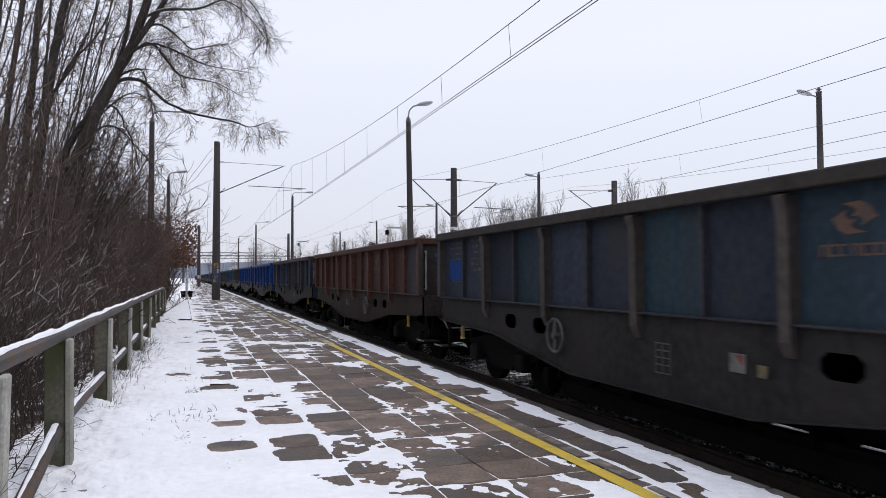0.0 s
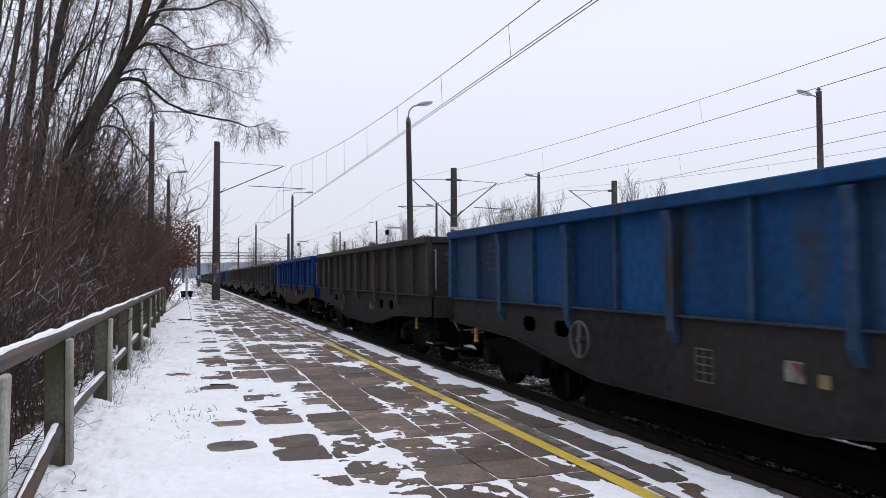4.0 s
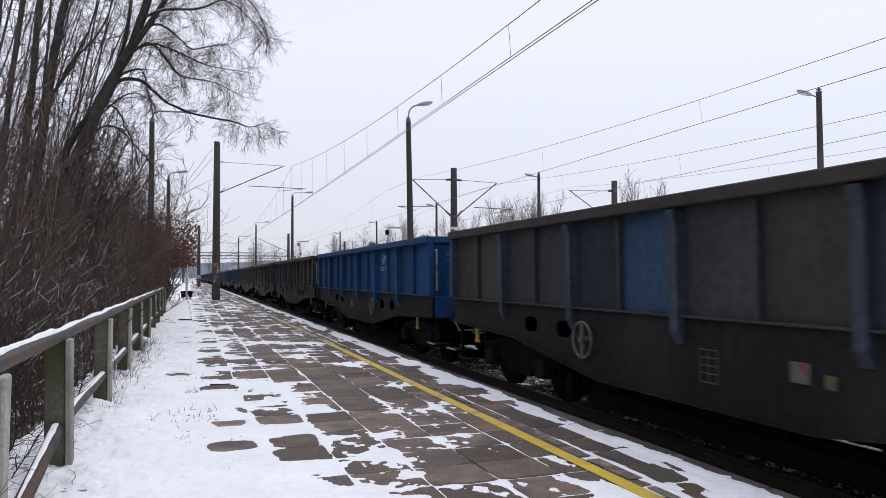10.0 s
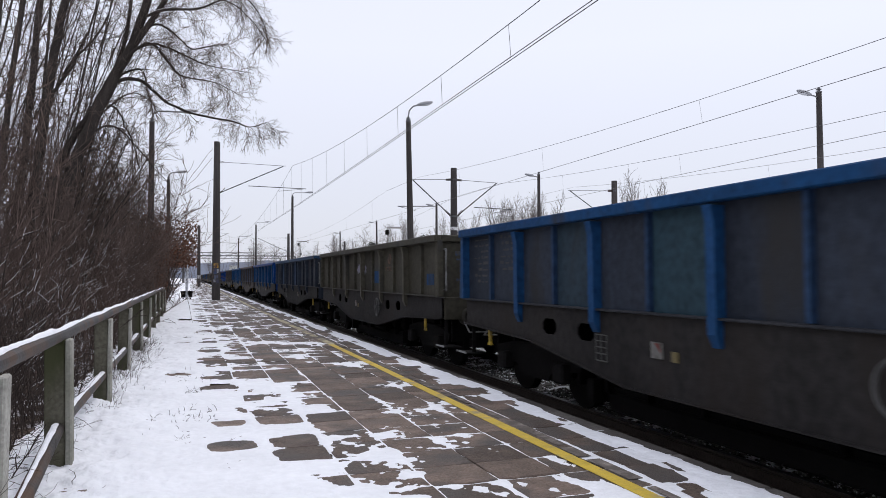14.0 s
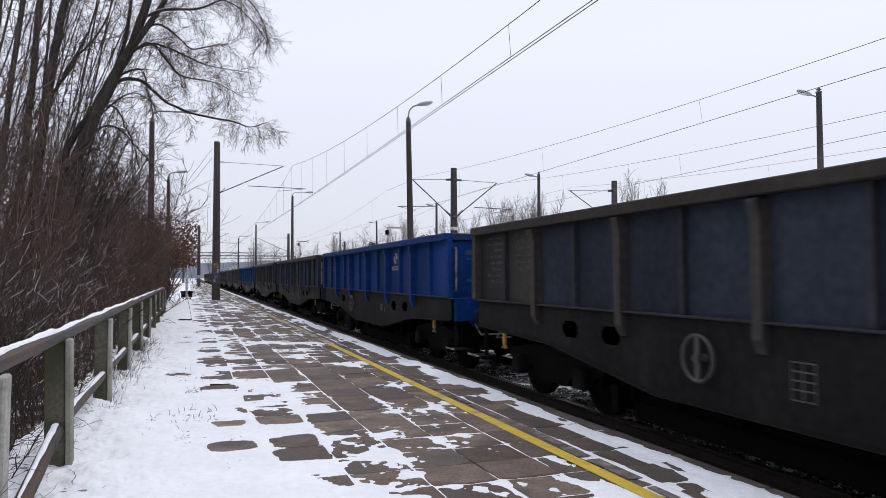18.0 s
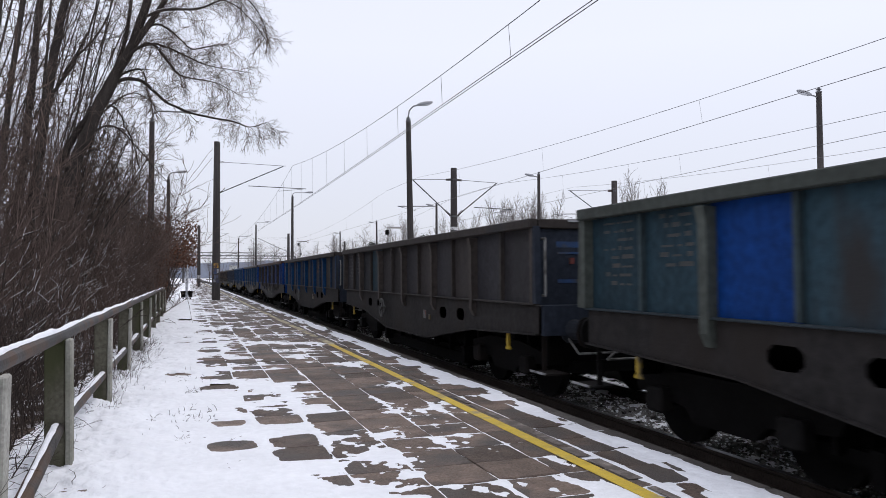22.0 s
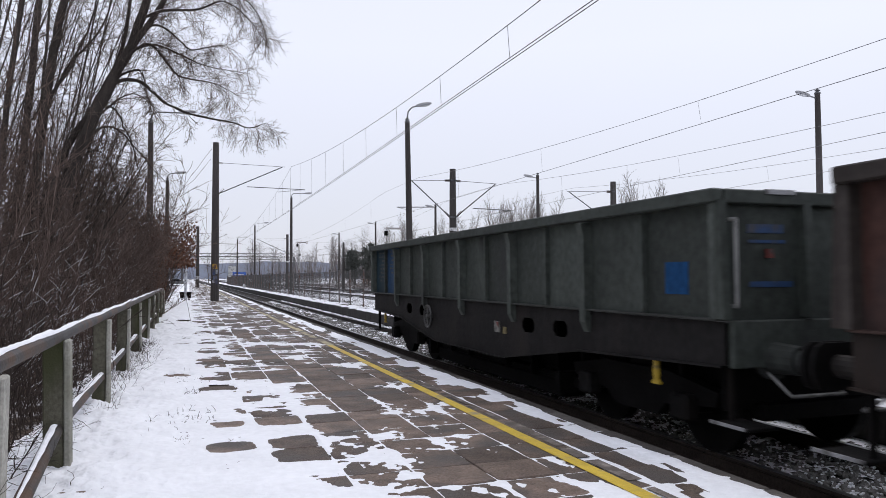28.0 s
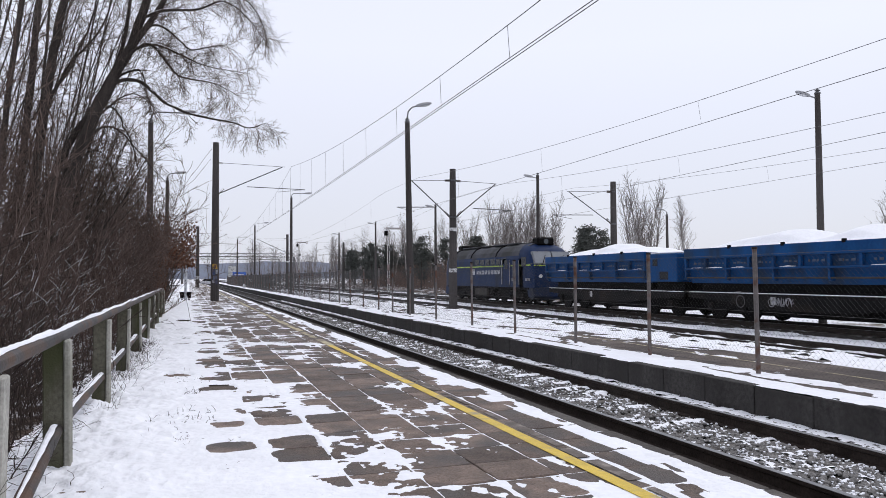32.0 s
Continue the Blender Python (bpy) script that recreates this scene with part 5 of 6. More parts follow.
def build_dump_wagon(y_near, length, seed):
    h, tail = (length - 2.7) / 2, 2.35
    t = thing("dump_wagon", (SIDING, y_near + length - 0.3 - h, RAIL), "blue side-tipping wagon heaped with snow-covered load", "goods wagon", "parked dump wagons")
    cab = part("equipment_cabinet", boxes((-1.5, 1.5, -h - tail + 0.25, -h - 0.12, 1.5, 2.74), bevel=0.03), DBLUE, t, "blue equipment cabinet at the wagon end")
    part("cabinet_hatch", boxes((-1.512, -1.49, -h - 0.75, -h - 0.4, 2.2, 2.5)), DARKGLASS, cab)
    part("cabinet_hatch", boxes((-1.512, -1.49, -h - 1.5, -h - 0.9, 1.6, 1.95)), DARKGLASS, cab)
    part("cabinet_stand", boxes((-1.1, 1.1, -h - tail + 0.3, -h - 0.15, 1.14, 1.497), bevel=0.02), BLACK, t, "dark stand with pipes under the cabinet")
    part("cabinet_snow", boxes((-1.45, 1.45, -h - tail + 0.28, -h - 0.15, 2.743, 2.81), bevel=0.03), SNOW, cab, "snow lying on the cabinet")
    part("body", prism(bmesh.new(), [(-1.28, 1.46), (1.28, 1.46), (1.50, 2.05), (1.54, 2.84), (-1.54, 2.84), (-1.50, 2.05)], 1, -h, h), DBLUE, t)
    for x0, x1 in ((-1.67, -1.545), (1.545, 1.67)):
        part("top_band", boxes((x0, x1, -h, h, 2.45, 2.86), bevel=0.012), DBLUE, t)
    rng = random.Random(seed)
    part("mid_rail", boxes((-1.68, -1.49, -h, h, 2.0, 2.065), bevel=0.01), DBLUE, t)
    n = 9
    for i in range(n):
        y = -h + 0.06 + (2 * h - 0.12) * i / (n - 1)
        part("upper_rib", boxes((-1.66, -1.535, y - 0.055, y + 0.055, 2.066, 2.45), bevel=0.008), DBLUE, t)
        if i % 2 == 0:
            bracket = [(-1.68, 2.0), (-1.50, 2.0), (-1.40, 1.62), (-1.50, 1.56), (-1.62, 1.60), (-1.655, 1.72), (-1.635, 1.86)]
            part("curved_bracket", prism(bmesh.new(), bracket, 1, y - 0.035, y + 0.035), DBLUE, t)
        if i < n - 1:
            step = (2 * h - 0.12) / (n - 1)
            a, b = y + 0.1 + rng.uniform(0, 0.2), y + step - 0.1 - rng.uniform(0, 0.25)
            if rng.random() < 0.8:
                v, f = [], []
                for k in range(9):
                    u, rise = a + (b - a) * k / 8, 0.012 + 0.03 * rng.random() * math.sin(math.pi * k / 8)
                    v += [(-1.675, u, 2.068), (-1.62, u, 2.068 + rise), (-1.545, u, 2.068 + rise)]
                for k in range(8):
                    f += [(k * 3, k * 3 + 1, k * 3 + 4, k * 3 + 3), (k * 3 + 1, k * 3 + 2, k * 3 + 5, k * 3 + 4)]
                tagged(piece("ledge_snow", raw("ledge_snow", v, f, SNOW, True), t, "snow left along a ledge"), kind="stuff")
            rows, u = [], a
            while u < b - 0.1:
                w = rng.uniform(0.05, 0.16)
                rows.append((-1.549, -1.542, u, u + w, 2.22, 2.22 + rng.choice((0.05, 0.08))))
                u += w + rng.uniform(0.03, 0.12)
            tagged(part("stencil", boxes(*rows), FLAG, t, colour=(0.055, 0.085, 0.14)), kind="stuff")
    for y in (-h * 0.62, -h * 0.1, h * 0.45):
        part("band_lug", boxes((-1.70, -1.60, y - 0.07, y + 0.07, 2.80, 2.93), bevel=0.015), BLACK, t)
    part("hinge_rail", rods(((-1.60, -h, 1.68), (-1.60, h, 1.68), 0.03)), DUST, t)
    for s in (-1, 1):
        part("end_wall", boxes((-1.45, 1.45, s * (h + 0.02) - 0.03, s * (h + 0.02) + 0.03, 1.5, 2.82)), DBLUE, t)
        end = h + 0.1 if s > 0 else h + tail - 0.05
        part("end_platform", boxes((-1.3, 1.3, min(s * (h + 0.05), s * end), max(s * (h + 0.05), s * end), 1.08, 1.14)), GRIME, t)
        for x in (-0.9, 0.9):
            part("buffer", rods(((x, s * end, 1.0), (x, s * (end + 0.3), 1.0), 0.14)), BLACK, t)
        bogie(t, s * (end - 2.0), (-0.9, 0.9))
    for i in range(4):
        y = -h * 0.72 + h * 1.44 * i / 3
        part("tipping_cylinder", rods(((-0.8, y, 1.1), (-0.8, y, 1.455), 0.17), ((0.8, y, 1.1), (0.8, y, 1.455), 0.17)), BLACK, t)
    part("cradle", boxes((-1.0, 1.0, -h + 0.3, h - 0.3, 1.14, 1.455)), BLACK, t)
    low = [(-h - tail, 1.08), (-h - tail, 0.86), (-h - tail + 2.4, 0.74), (-2.9, 0.50), (1.2, 0.50), (h - 2.0, 0.74), (h + 0.1, 0.86), (h + 0.1, 1.08)]
    part("side_sill", prism(bmesh.new(), low, 0, -1.36, -1.30), GRIME, t, "fish-bellied dark sill")
    part("side_sill", prism(bmesh.new(), low, 0, 1.30, 1.36), GRIME, t)
    # added black box in place of the shade beneath the parked wagon
    part("brake_rigging", boxes((-0.62, 0.62, -h - 1.6, h - 0.3, 0.24, 1.0), bevel=0.05), BLACK, t, "added black box darkening the space under the wagon")
    part("deck_snow", boxes((-1.40, -1.05, -h - tail + 0.05, h + 0.05, 1.083, 1.108), bevel=0.006), SNOW, t, "line of snow on the deck edge")
    bm = torus(bmesh.new(), (-1.40, 1.9, 0.78), True, 0.22, 0.018)
    part("handwheel", bm, FLAG, t, colour=(0.07, 0.07, 0.07))
    if seed == 2:
        part("graffiti_scrawl", scrawl(-1.372, 0.55, 0.80, 1.15, 0.34, 5), FLAG, t, "pale spray-painted scrawl", (0.28, 0.28, 0.30))
    part("data_plate", boxes((-1.372, -1.36, 0.2, 0.42, 0.7, 0.98)), FLAG, t, colour=(0.4, 0.4, 0.4))

    def heap(x, y):
        edge = np.clip((1.5 - np.abs(x)) * 2.2, 0, 1) * np.clip((h - np.abs(y)) * 1.1, 0, 1)
        mounds = ((-0.9, 1.15, 0.46), (1.7, 1.0, 0.26), (-3.0, 0.9, 0.22)) if seed == 1 else ((0.2, 1.35, 0.46), (2.2, 1.0, 0.26), (-3.0, 1.0, 0.44))
        rise = sum(tall * np.exp(-((y - at + 0.25 * x) / wide) ** 2) for at, wide, tall in mounds)
        return 2.82 + edge * (0.07 + rise * np.clip(1.15 - 0.45 * x * x, 0, 1.1) * (0.85 + 0.3 * fbm(x * 0.9 + seed, y * 0.9, 51 + seed, 2))) + 0.03 * fbm(x * 4, y * 4, 60)
    piece("snow_cover", sheet("snow_cover", np.linspace(-1.5, 1.5, 26), np.linspace(-h, h, 70), heap, lambda x, y: np.ones_like(x, bool), SNOW), t, "snow-covered load heaped above the sides")


# ---- trees and brush ----
def wander(rng, start, way, length, steps, bend, droop):
    pts, d, q = [start.copy()], way.normalized(), start.copy()
    for _ in range(steps):
        d = (d + Vector((rng.gauss(0, bend), rng.gauss(0, bend), rng.gauss(0, bend) - droop))).normalized()
        q = q + d * (length / steps)
        pts.append(q.copy())
    return pts


def off(rng, d, spread):
    return (d.normalized() + spread * Vector((rng.gauss(0, 1), rng.gauss(0, 1), rng.gauss(0, 0.8)))).normalized()


def branchwork(tubes, rng, pts, radius, level, spacing, droop, side=Vector((0, 0, 0)), reach=1.0, first=0.25, least=0.0042):
    """Side shoots along a limb, down to twigs."""
    total = sum((b - a).length for a, b in zip(pts, pts[1:]))
    count = max(2, int(total * (1 - first) / spacing))
    for i in range(count):
        u = first + (1 - first) * (i + rng.random()) / count
        k = min(int(u * (len(pts) - 1)), len(pts) - 2)
        fr = u * (len(pts) - 1) - k
        q, d = pts[k].lerp(pts[k + 1], fr), pts[k + 1] - pts[k]
        way = off(rng, d, 0.75) + side
        length = reach * rng.uniform(0.6, 1.25) * (1.15 - 0.55 * u)
        r = radius * (1 - 0.6 * u) * 0.45
        sub = wander(rng, q, way, length, 4 if level > 1 else 3, 0.17, droop)
        tubes.add(sub, max(r, least * 1.3), max(r * 0.35, least), 4 if level > 1 else 3)
        if level > 1:
            branchwork(tubes, rng, sub, max(r, 0.006), level - 1, spacing * 0.52, droop * 1.3, side * 0.3, reach * 0.5, 0.1, least)


def build_willow():
    rng = random.Random(77)
    base = Vector((-3.3, 18.0, RAIL - 0.2))
    t = thing("willow_tree", base, "leafless old willow with leaning dark trunks and fine drooping twigs", "tree")

    def stem(name, pts, r0, r1, lab=""):
        tb = Tubes()
        pts = [Vector(q) - base for q in pts]
        fine = []
        for i in range(len(pts) - 1):
            p0, p1, p2, p3 = pts[max(i - 1, 0)], pts[i], pts[i + 1], pts[min(i + 2, len(pts) - 1)]
            for k in range(5):
                u = k / 5
                fine.append(0.5 * ((2 * p1) + (p2 - p0) * u + (2 * p0 - 5 * p1 + 4 * p2 - p3) * u * u + (3 * p1 - p0 - 3 * p2 + p3) * u ** 3) + Vector((rng.gauss(0, 0.012), rng.gauss(0, 0.012), 0)))
        fine.append(pts[-1])
        tb.add(fine, r0, r1, 10)
        piece(name, tb.mesh(name, BARK), t, lab)
        return fine
    main = stem("trunk", [(-3.45, 18, -0.5), (-3.08, 18, 1.75), (-2.5, 18, 3.84), (-1.83, 18, 5.64), (-1.19, 18, 7.1), (-0.86, 18.1, 8.5), (-0.6, 18.2, 10.2)], 0.175, 0.065, "leaning dark trunk")
    left = stem("trunk", [(-3.75, 18.1, -0.5), (-3.2, 18.15, 2.37), (-2.91, 18.2, 3.57), (-2.56, 18.2, 4.54), (-2.0, 18.2, 5.55), (-1.5, 18.4, 6.9), (-1.3, 18.6, 8.8)], 0.135, 0.03, "second leaning trunk crossing behind the first")
    fork = stem("trunk", [(-1.45, 18, 6.46), (-1.12, 17.95, 7.02), (-0.56, 18, 8.0), (-0.1, 18, 9.0), (0.3, 18, 10.0)], 0.085, 0.03)
    second = stem("trunk", [(-3.5, 17.8, -0.5), (-3.3, 17.9, 2.2), (-3.17, 18, 3.87), (-2.93, 18, 6.17), (-2.74, 18, 7.34), (-2.4, 18, 9.6)], 0.125, 0.075, "upright dark trunk greened by moss")
    third = stem("trunk", [(-3.9, 18.3, -0.5), (-3.59, 18.2, 2.86), (-3.44, 18.2, 4.73), (-3.22, 18.2, 7.67), (-3.05, 18.2, 9.6)], 0.095, 0.055)
    fourth = stem("trunk", [(-4.2, 17.6, -0.5), (-3.91, 17.8, 2.85), (-3.81, 18, 4.71), (-3.53, 18, 7.63), (-3.3, 18, 9.4)], 0.08, 0.045)
    more = [stem("trunk", [(x, y, -0.5), (x + dx * 0.35, y, 2.5), (x + dx, y, 5.5), (x + dx * 1.8, y, 9.0)], r * 0.75, r * 0.3) for x, y, dx, r in
            ((-3.0, 16.2, 0.25, 0.06), (-3.3, 19.4, 0.7, 0.055), (-4.6, 18.4, 0.2, 0.09), (-3.7, 15.5, 0.25, 0.06), (-3.9, 16.3, 0.55, 0.05), (-4.9, 17.0, 0.6, 0.05), (-3.2, 20.5, 0.7, 0.05), (-5.2, 19.5, 0.6, 0.06), (-4.0, 14.0, 0.4, 0.03), (-4.7, 21, 1.0, 0.06), (-5.6, 20, 0.9, 0.07))]
    for _ in range(44):
        x, y, dx = rng.uniform(-5.4, -2.9), rng.uniform(14.5, 23), rng.uniform(0.3, 1.5)
        more.append(stem("shoot", [(x, y, -0.5), (x + dx * 0.25, y, 2.0), (x + dx * 0.8, y + 0.2, 4.5), (x + dx * 1.7, y + 0.2, 7.8)], rng.uniform(0.016, 0.036), 0.007))
    for _ in range(30):
        x, y, dx = rng.uniform(-3.5, -2.5), rng.uniform(17.2, 21.5), rng.uniform(0.5, 1.7)
        tall = rng.uniform(3.4, 5.6)
        more.append(stem("shoot", [(x, y, -0.3), (x + dx * 0.3, y, tall * 0.35), (x + dx * 0.8, y + 0.2, tall * 0.72), (x + dx * 1.35, y + 0.3, tall)], rng.uniform(0.016, 0.030), 0.006))
    limbs = [stem("limb", [(-1.83, 18, 5.78), (-1.48, 18, 6.0), (-1.06, 17.9, 5.97), (-0.48, 17.8, 5.48), (0.19, 17.8, 5.26), (0.96, 17.7, 5.13), (1.36, 17.7, 5.03), (1.76, 17.7, 5.18)], 0.05, 0.006),
             stem("limb", [(-1.7, 18, 5.95), (-1.36, 17.9, 6.55), (-0.92, 17.85, 6.86), (-0.64, 17.8, 6.65), (-0.3, 17.8, 6.21), (0.06, 17.8, 6.11), (0.57, 17.8, 6.05), (1.1, 17.8, 5.8)], 0.046, 0.006),
             stem("limb", [(-1.4, 18, 6.6), (-1.01, 18.1, 6.88), (-0.64, 18.2, 6.95), (-0.08, 18.2, 6.73), (0.43, 18.3, 6.59), (1.4, 18.3, 6.5)], 0.038, 0.005),
             stem("limb", [(-1.2, 18, 7.1), (-0.77, 18.1, 7.41), (-0.39, 18.1, 7.24), (-0.01, 18.1, 6.91), (0.37, 18, 6.96), (0.95, 18, 7.1)], 0.034, 0.005),
             stem("limb", [(-1.05, 18, 7.5), (-0.59, 17.9, 7.7), (0.17, 17.9, 7.82), (0.75, 17.8, 8.05), (1.34, 17.8, 7.68), (1.7, 17.8, 7.2)], 0.038, 0.005),
             stem("limb", [(-0.56, 18, 8.0), (-0.09, 18.1, 8.47), (0.81, 18.2, 8.58), (1.48, 18.2, 8.11), (1.8, 18.2, 7.45)], 0.036, 0.005),
             stem("limb", [(-1.75, 18, 5.9), (-1.36, 18.1, 6.23), (-1.06, 18.1, 6.27), (-0.93, 18.1, 5.75), (-0.81, 18.1, 5.2)], 0.034, 0.008),
             stem("limb", [(-2.0, 18, 5.3), (-1.65, 18.2, 5.4), (-1.43, 18.3, 4.99), (-1.22, 18.3, 4.48), (-1.09, 18.3, 3.9)], 0.03, 0.007),
             stem("limb", [(-2.3, 18, 4.6), (-1.82, 18.3, 4.97), (-1.46, 18.4, 4.84), (-0.98, 18.4, 4.26), (-0.42, 18.4, 3.6)], 0.03, 0.006),
             stem("limb", [(-2.5, 18, 4.0), (-2.05, 18.3, 4.41), (-1.75, 18.4, 4.13), (-1.55, 18.4, 3.5)], 0.026, 0.006),
             stem("limb", [(-2.2, 18.3, 4.9), (-1.7, 18.6, 5.6), (-1.2, 18.8, 5.9), (-0.7, 18.9, 5.5)], 0.026, 0.006),
             stem("limb", [(-3.0, 18, 5.4), (-2.4, 18.1, 6.5), (-1.9, 18.2, 7.3), (-1.5, 18.2, 8.8)], 0.035, 0.012),
             stem("limb", [(-3.3, 18.2, 5.0), (-2.6, 18.3, 6.3), (-2.2, 18.4, 7.4), (-1.9, 18.4, 8.8)], 0.035, 0.012)]
    # rime lying along the upper side of the limbs and the leaning trunks
    tb = Tubes()
    for src, r0 in [(q, 0.042) for q in limbs[:7]] + [(left, 0.11), (main, 0.14)]:
        u = 2
        while u < len(src) * (0.55 if r0 < 0.1 else 0.8):
            run = rng.randrange(2, 5)
            pts = [q + Vector((-0.55, -0.45, 0.75)).normalized() * r0 * (1 - 0.6 * (u + k) / len(src)) for k, q in enumerate(src[u:u + run])]
            if len(pts) > 1 and rng.random() < 0.75:
                tb.add(pts, rng.uniform(0.008, 0.02), 0.006, 5)
            u += run + rng.randrange(0, 3)
    tagged(piece("limb_snow", tb.mesh("limb_snow", SNOW), t, "snow lying along limbs and trunks"), kind="stuff")
    for k, (src, lev, sp, reach, side, seed) in enumerate([(q, 3, 0.9, 0.5, Vector((0.12, 0, -0.05)), 5 + i) for i, q in enumerate(limbs[:6])] +
                                                   [(q, 3, 0.36, 0.8, Vector((0.05, 0, -0.1)), 15 + i) for i, q in enumerate(limbs[6:])] +
                                                   [(q, 3 if i < 11 else 2, 0.36 if i < 11 else 0.26, 1.1 if i < 11 else 0.8, Vector((0.1, 0, 0.2)), 25 + i) for i, q in enumerate([main, fork, left, second, third, fourth] + more)]):
        tb = Tubes()
        branchwork(tb, random.Random(seed), src, 0.035, lev, sp, 0.05 if k < 13 else 0.0, side, reach, 0.25, 0.0031)
        tagged(piece("twig_spray", tb.mesh("twig_spray", TWIG), t, "fine bare twigs"), kind="stuff")
    # long curling shoots of the crown over the platform
    top = [q for q in main if q.z > 6.6 - base.z]
    for k, (src, gap, long) in enumerate([(q, 0.10, 0.62) for q in limbs[:6]] + [(q, 0.3, 0.7) for q in limbs[6:]] + [(top, 0.12, 1.15), (fork[6:], 0.12, 1.15), (second[14:], 0.3, 1.0)]):
        r2, tb = random.Random(400 + k), Tubes()
        size = sum((b - a).length for a, b in zip(src, src[1:]))
        count = int(size / gap)
        for i in range(count):
            u = 0.18 + 0.82 * (i + r2.random()) / count if k < 13 else (i + r2.random()) / count
            j = min(int(u * (len(src) - 1)), len(src) - 2)
            d = (src[j + 1] - src[j]).normalized()
            way = d * 0.55 + Vector((r2.gauss(0.12, 0.55), r2.gauss(0, 0.6), r2.gauss(0.0, 0.75)))
            shoot = wander(r2, src[j].lerp(src[j + 1], u * (len(src) - 1) - j), way, long * r2.uniform(0.55, 1.3) * (1.1 - 0.3 * u), 7, 0.20, 0.05)
            tb.add(shoot, 0.0062, 0.0031, 3)
            for h in range(1, 8):
                for _ in range(1 + h % 2):
                    twig = wander(r2, shoot[h], (shoot[h] - shoot[h - 1]).normalized() + 0.75 * Vector((r2.gauss(0.1, 0.7), r2.gauss(0, 0.7), r2.gauss(-0.1, 0.7))), r2.uniform(0.15, 0.42), 4, 0.30, 0.04)
                    tb.add(twig, 0.0034, 0.0024, 3)
                    for q, p in ((twig[2], twig[1]), (twig[3], twig[2])):
                        tb.add(wander(r2, q, (q - p).normalized() + Vector((r2.gauss(0, 0.6), r2.gauss(0, 0.6), r2.gauss(-0.2, 0.6))), r2.uniform(0.08, 0.24), 2, 0.2, 0.05), 0.003, 0.0024, 3)
        tagged(piece("twig_spray", tb.mesh("twig_spray", TWIG), t, "fine curling bare twigs"), kind="stuff")
    # slender shoots leaning out over the railing farther on
    r2, tb = random.Random(480), Tubes()
    for _ in range(75):
        x, y = r2.uniform(-3.2, -1.7), r2.uniform(20, 38)
        tall = r2.uniform(3.0, 6.2) * (1 if y < 30 else 0.8)
        pts = wander(r2, Vector((x, y, -0.4)) - base, Vector((r2.uniform(0.02, 0.30), r2.gauss(0, 0.1), 1)), tall, 7, 0.05, -0.0)
        tb.add(pts, r2.uniform(0.012, 0.022), 0.006, 4)
        branchwork(tb, r2, pts, 0.014, 2, 0.30, 0.01, Vector((0.12, 0, 0.15)), 0.95, 0.3, 0.0048)
    tagged(piece("brush_spray", tb.mesh("brush_spray", TWIG), t, "slender shoots leaning out over the railing"), kind="stuff")


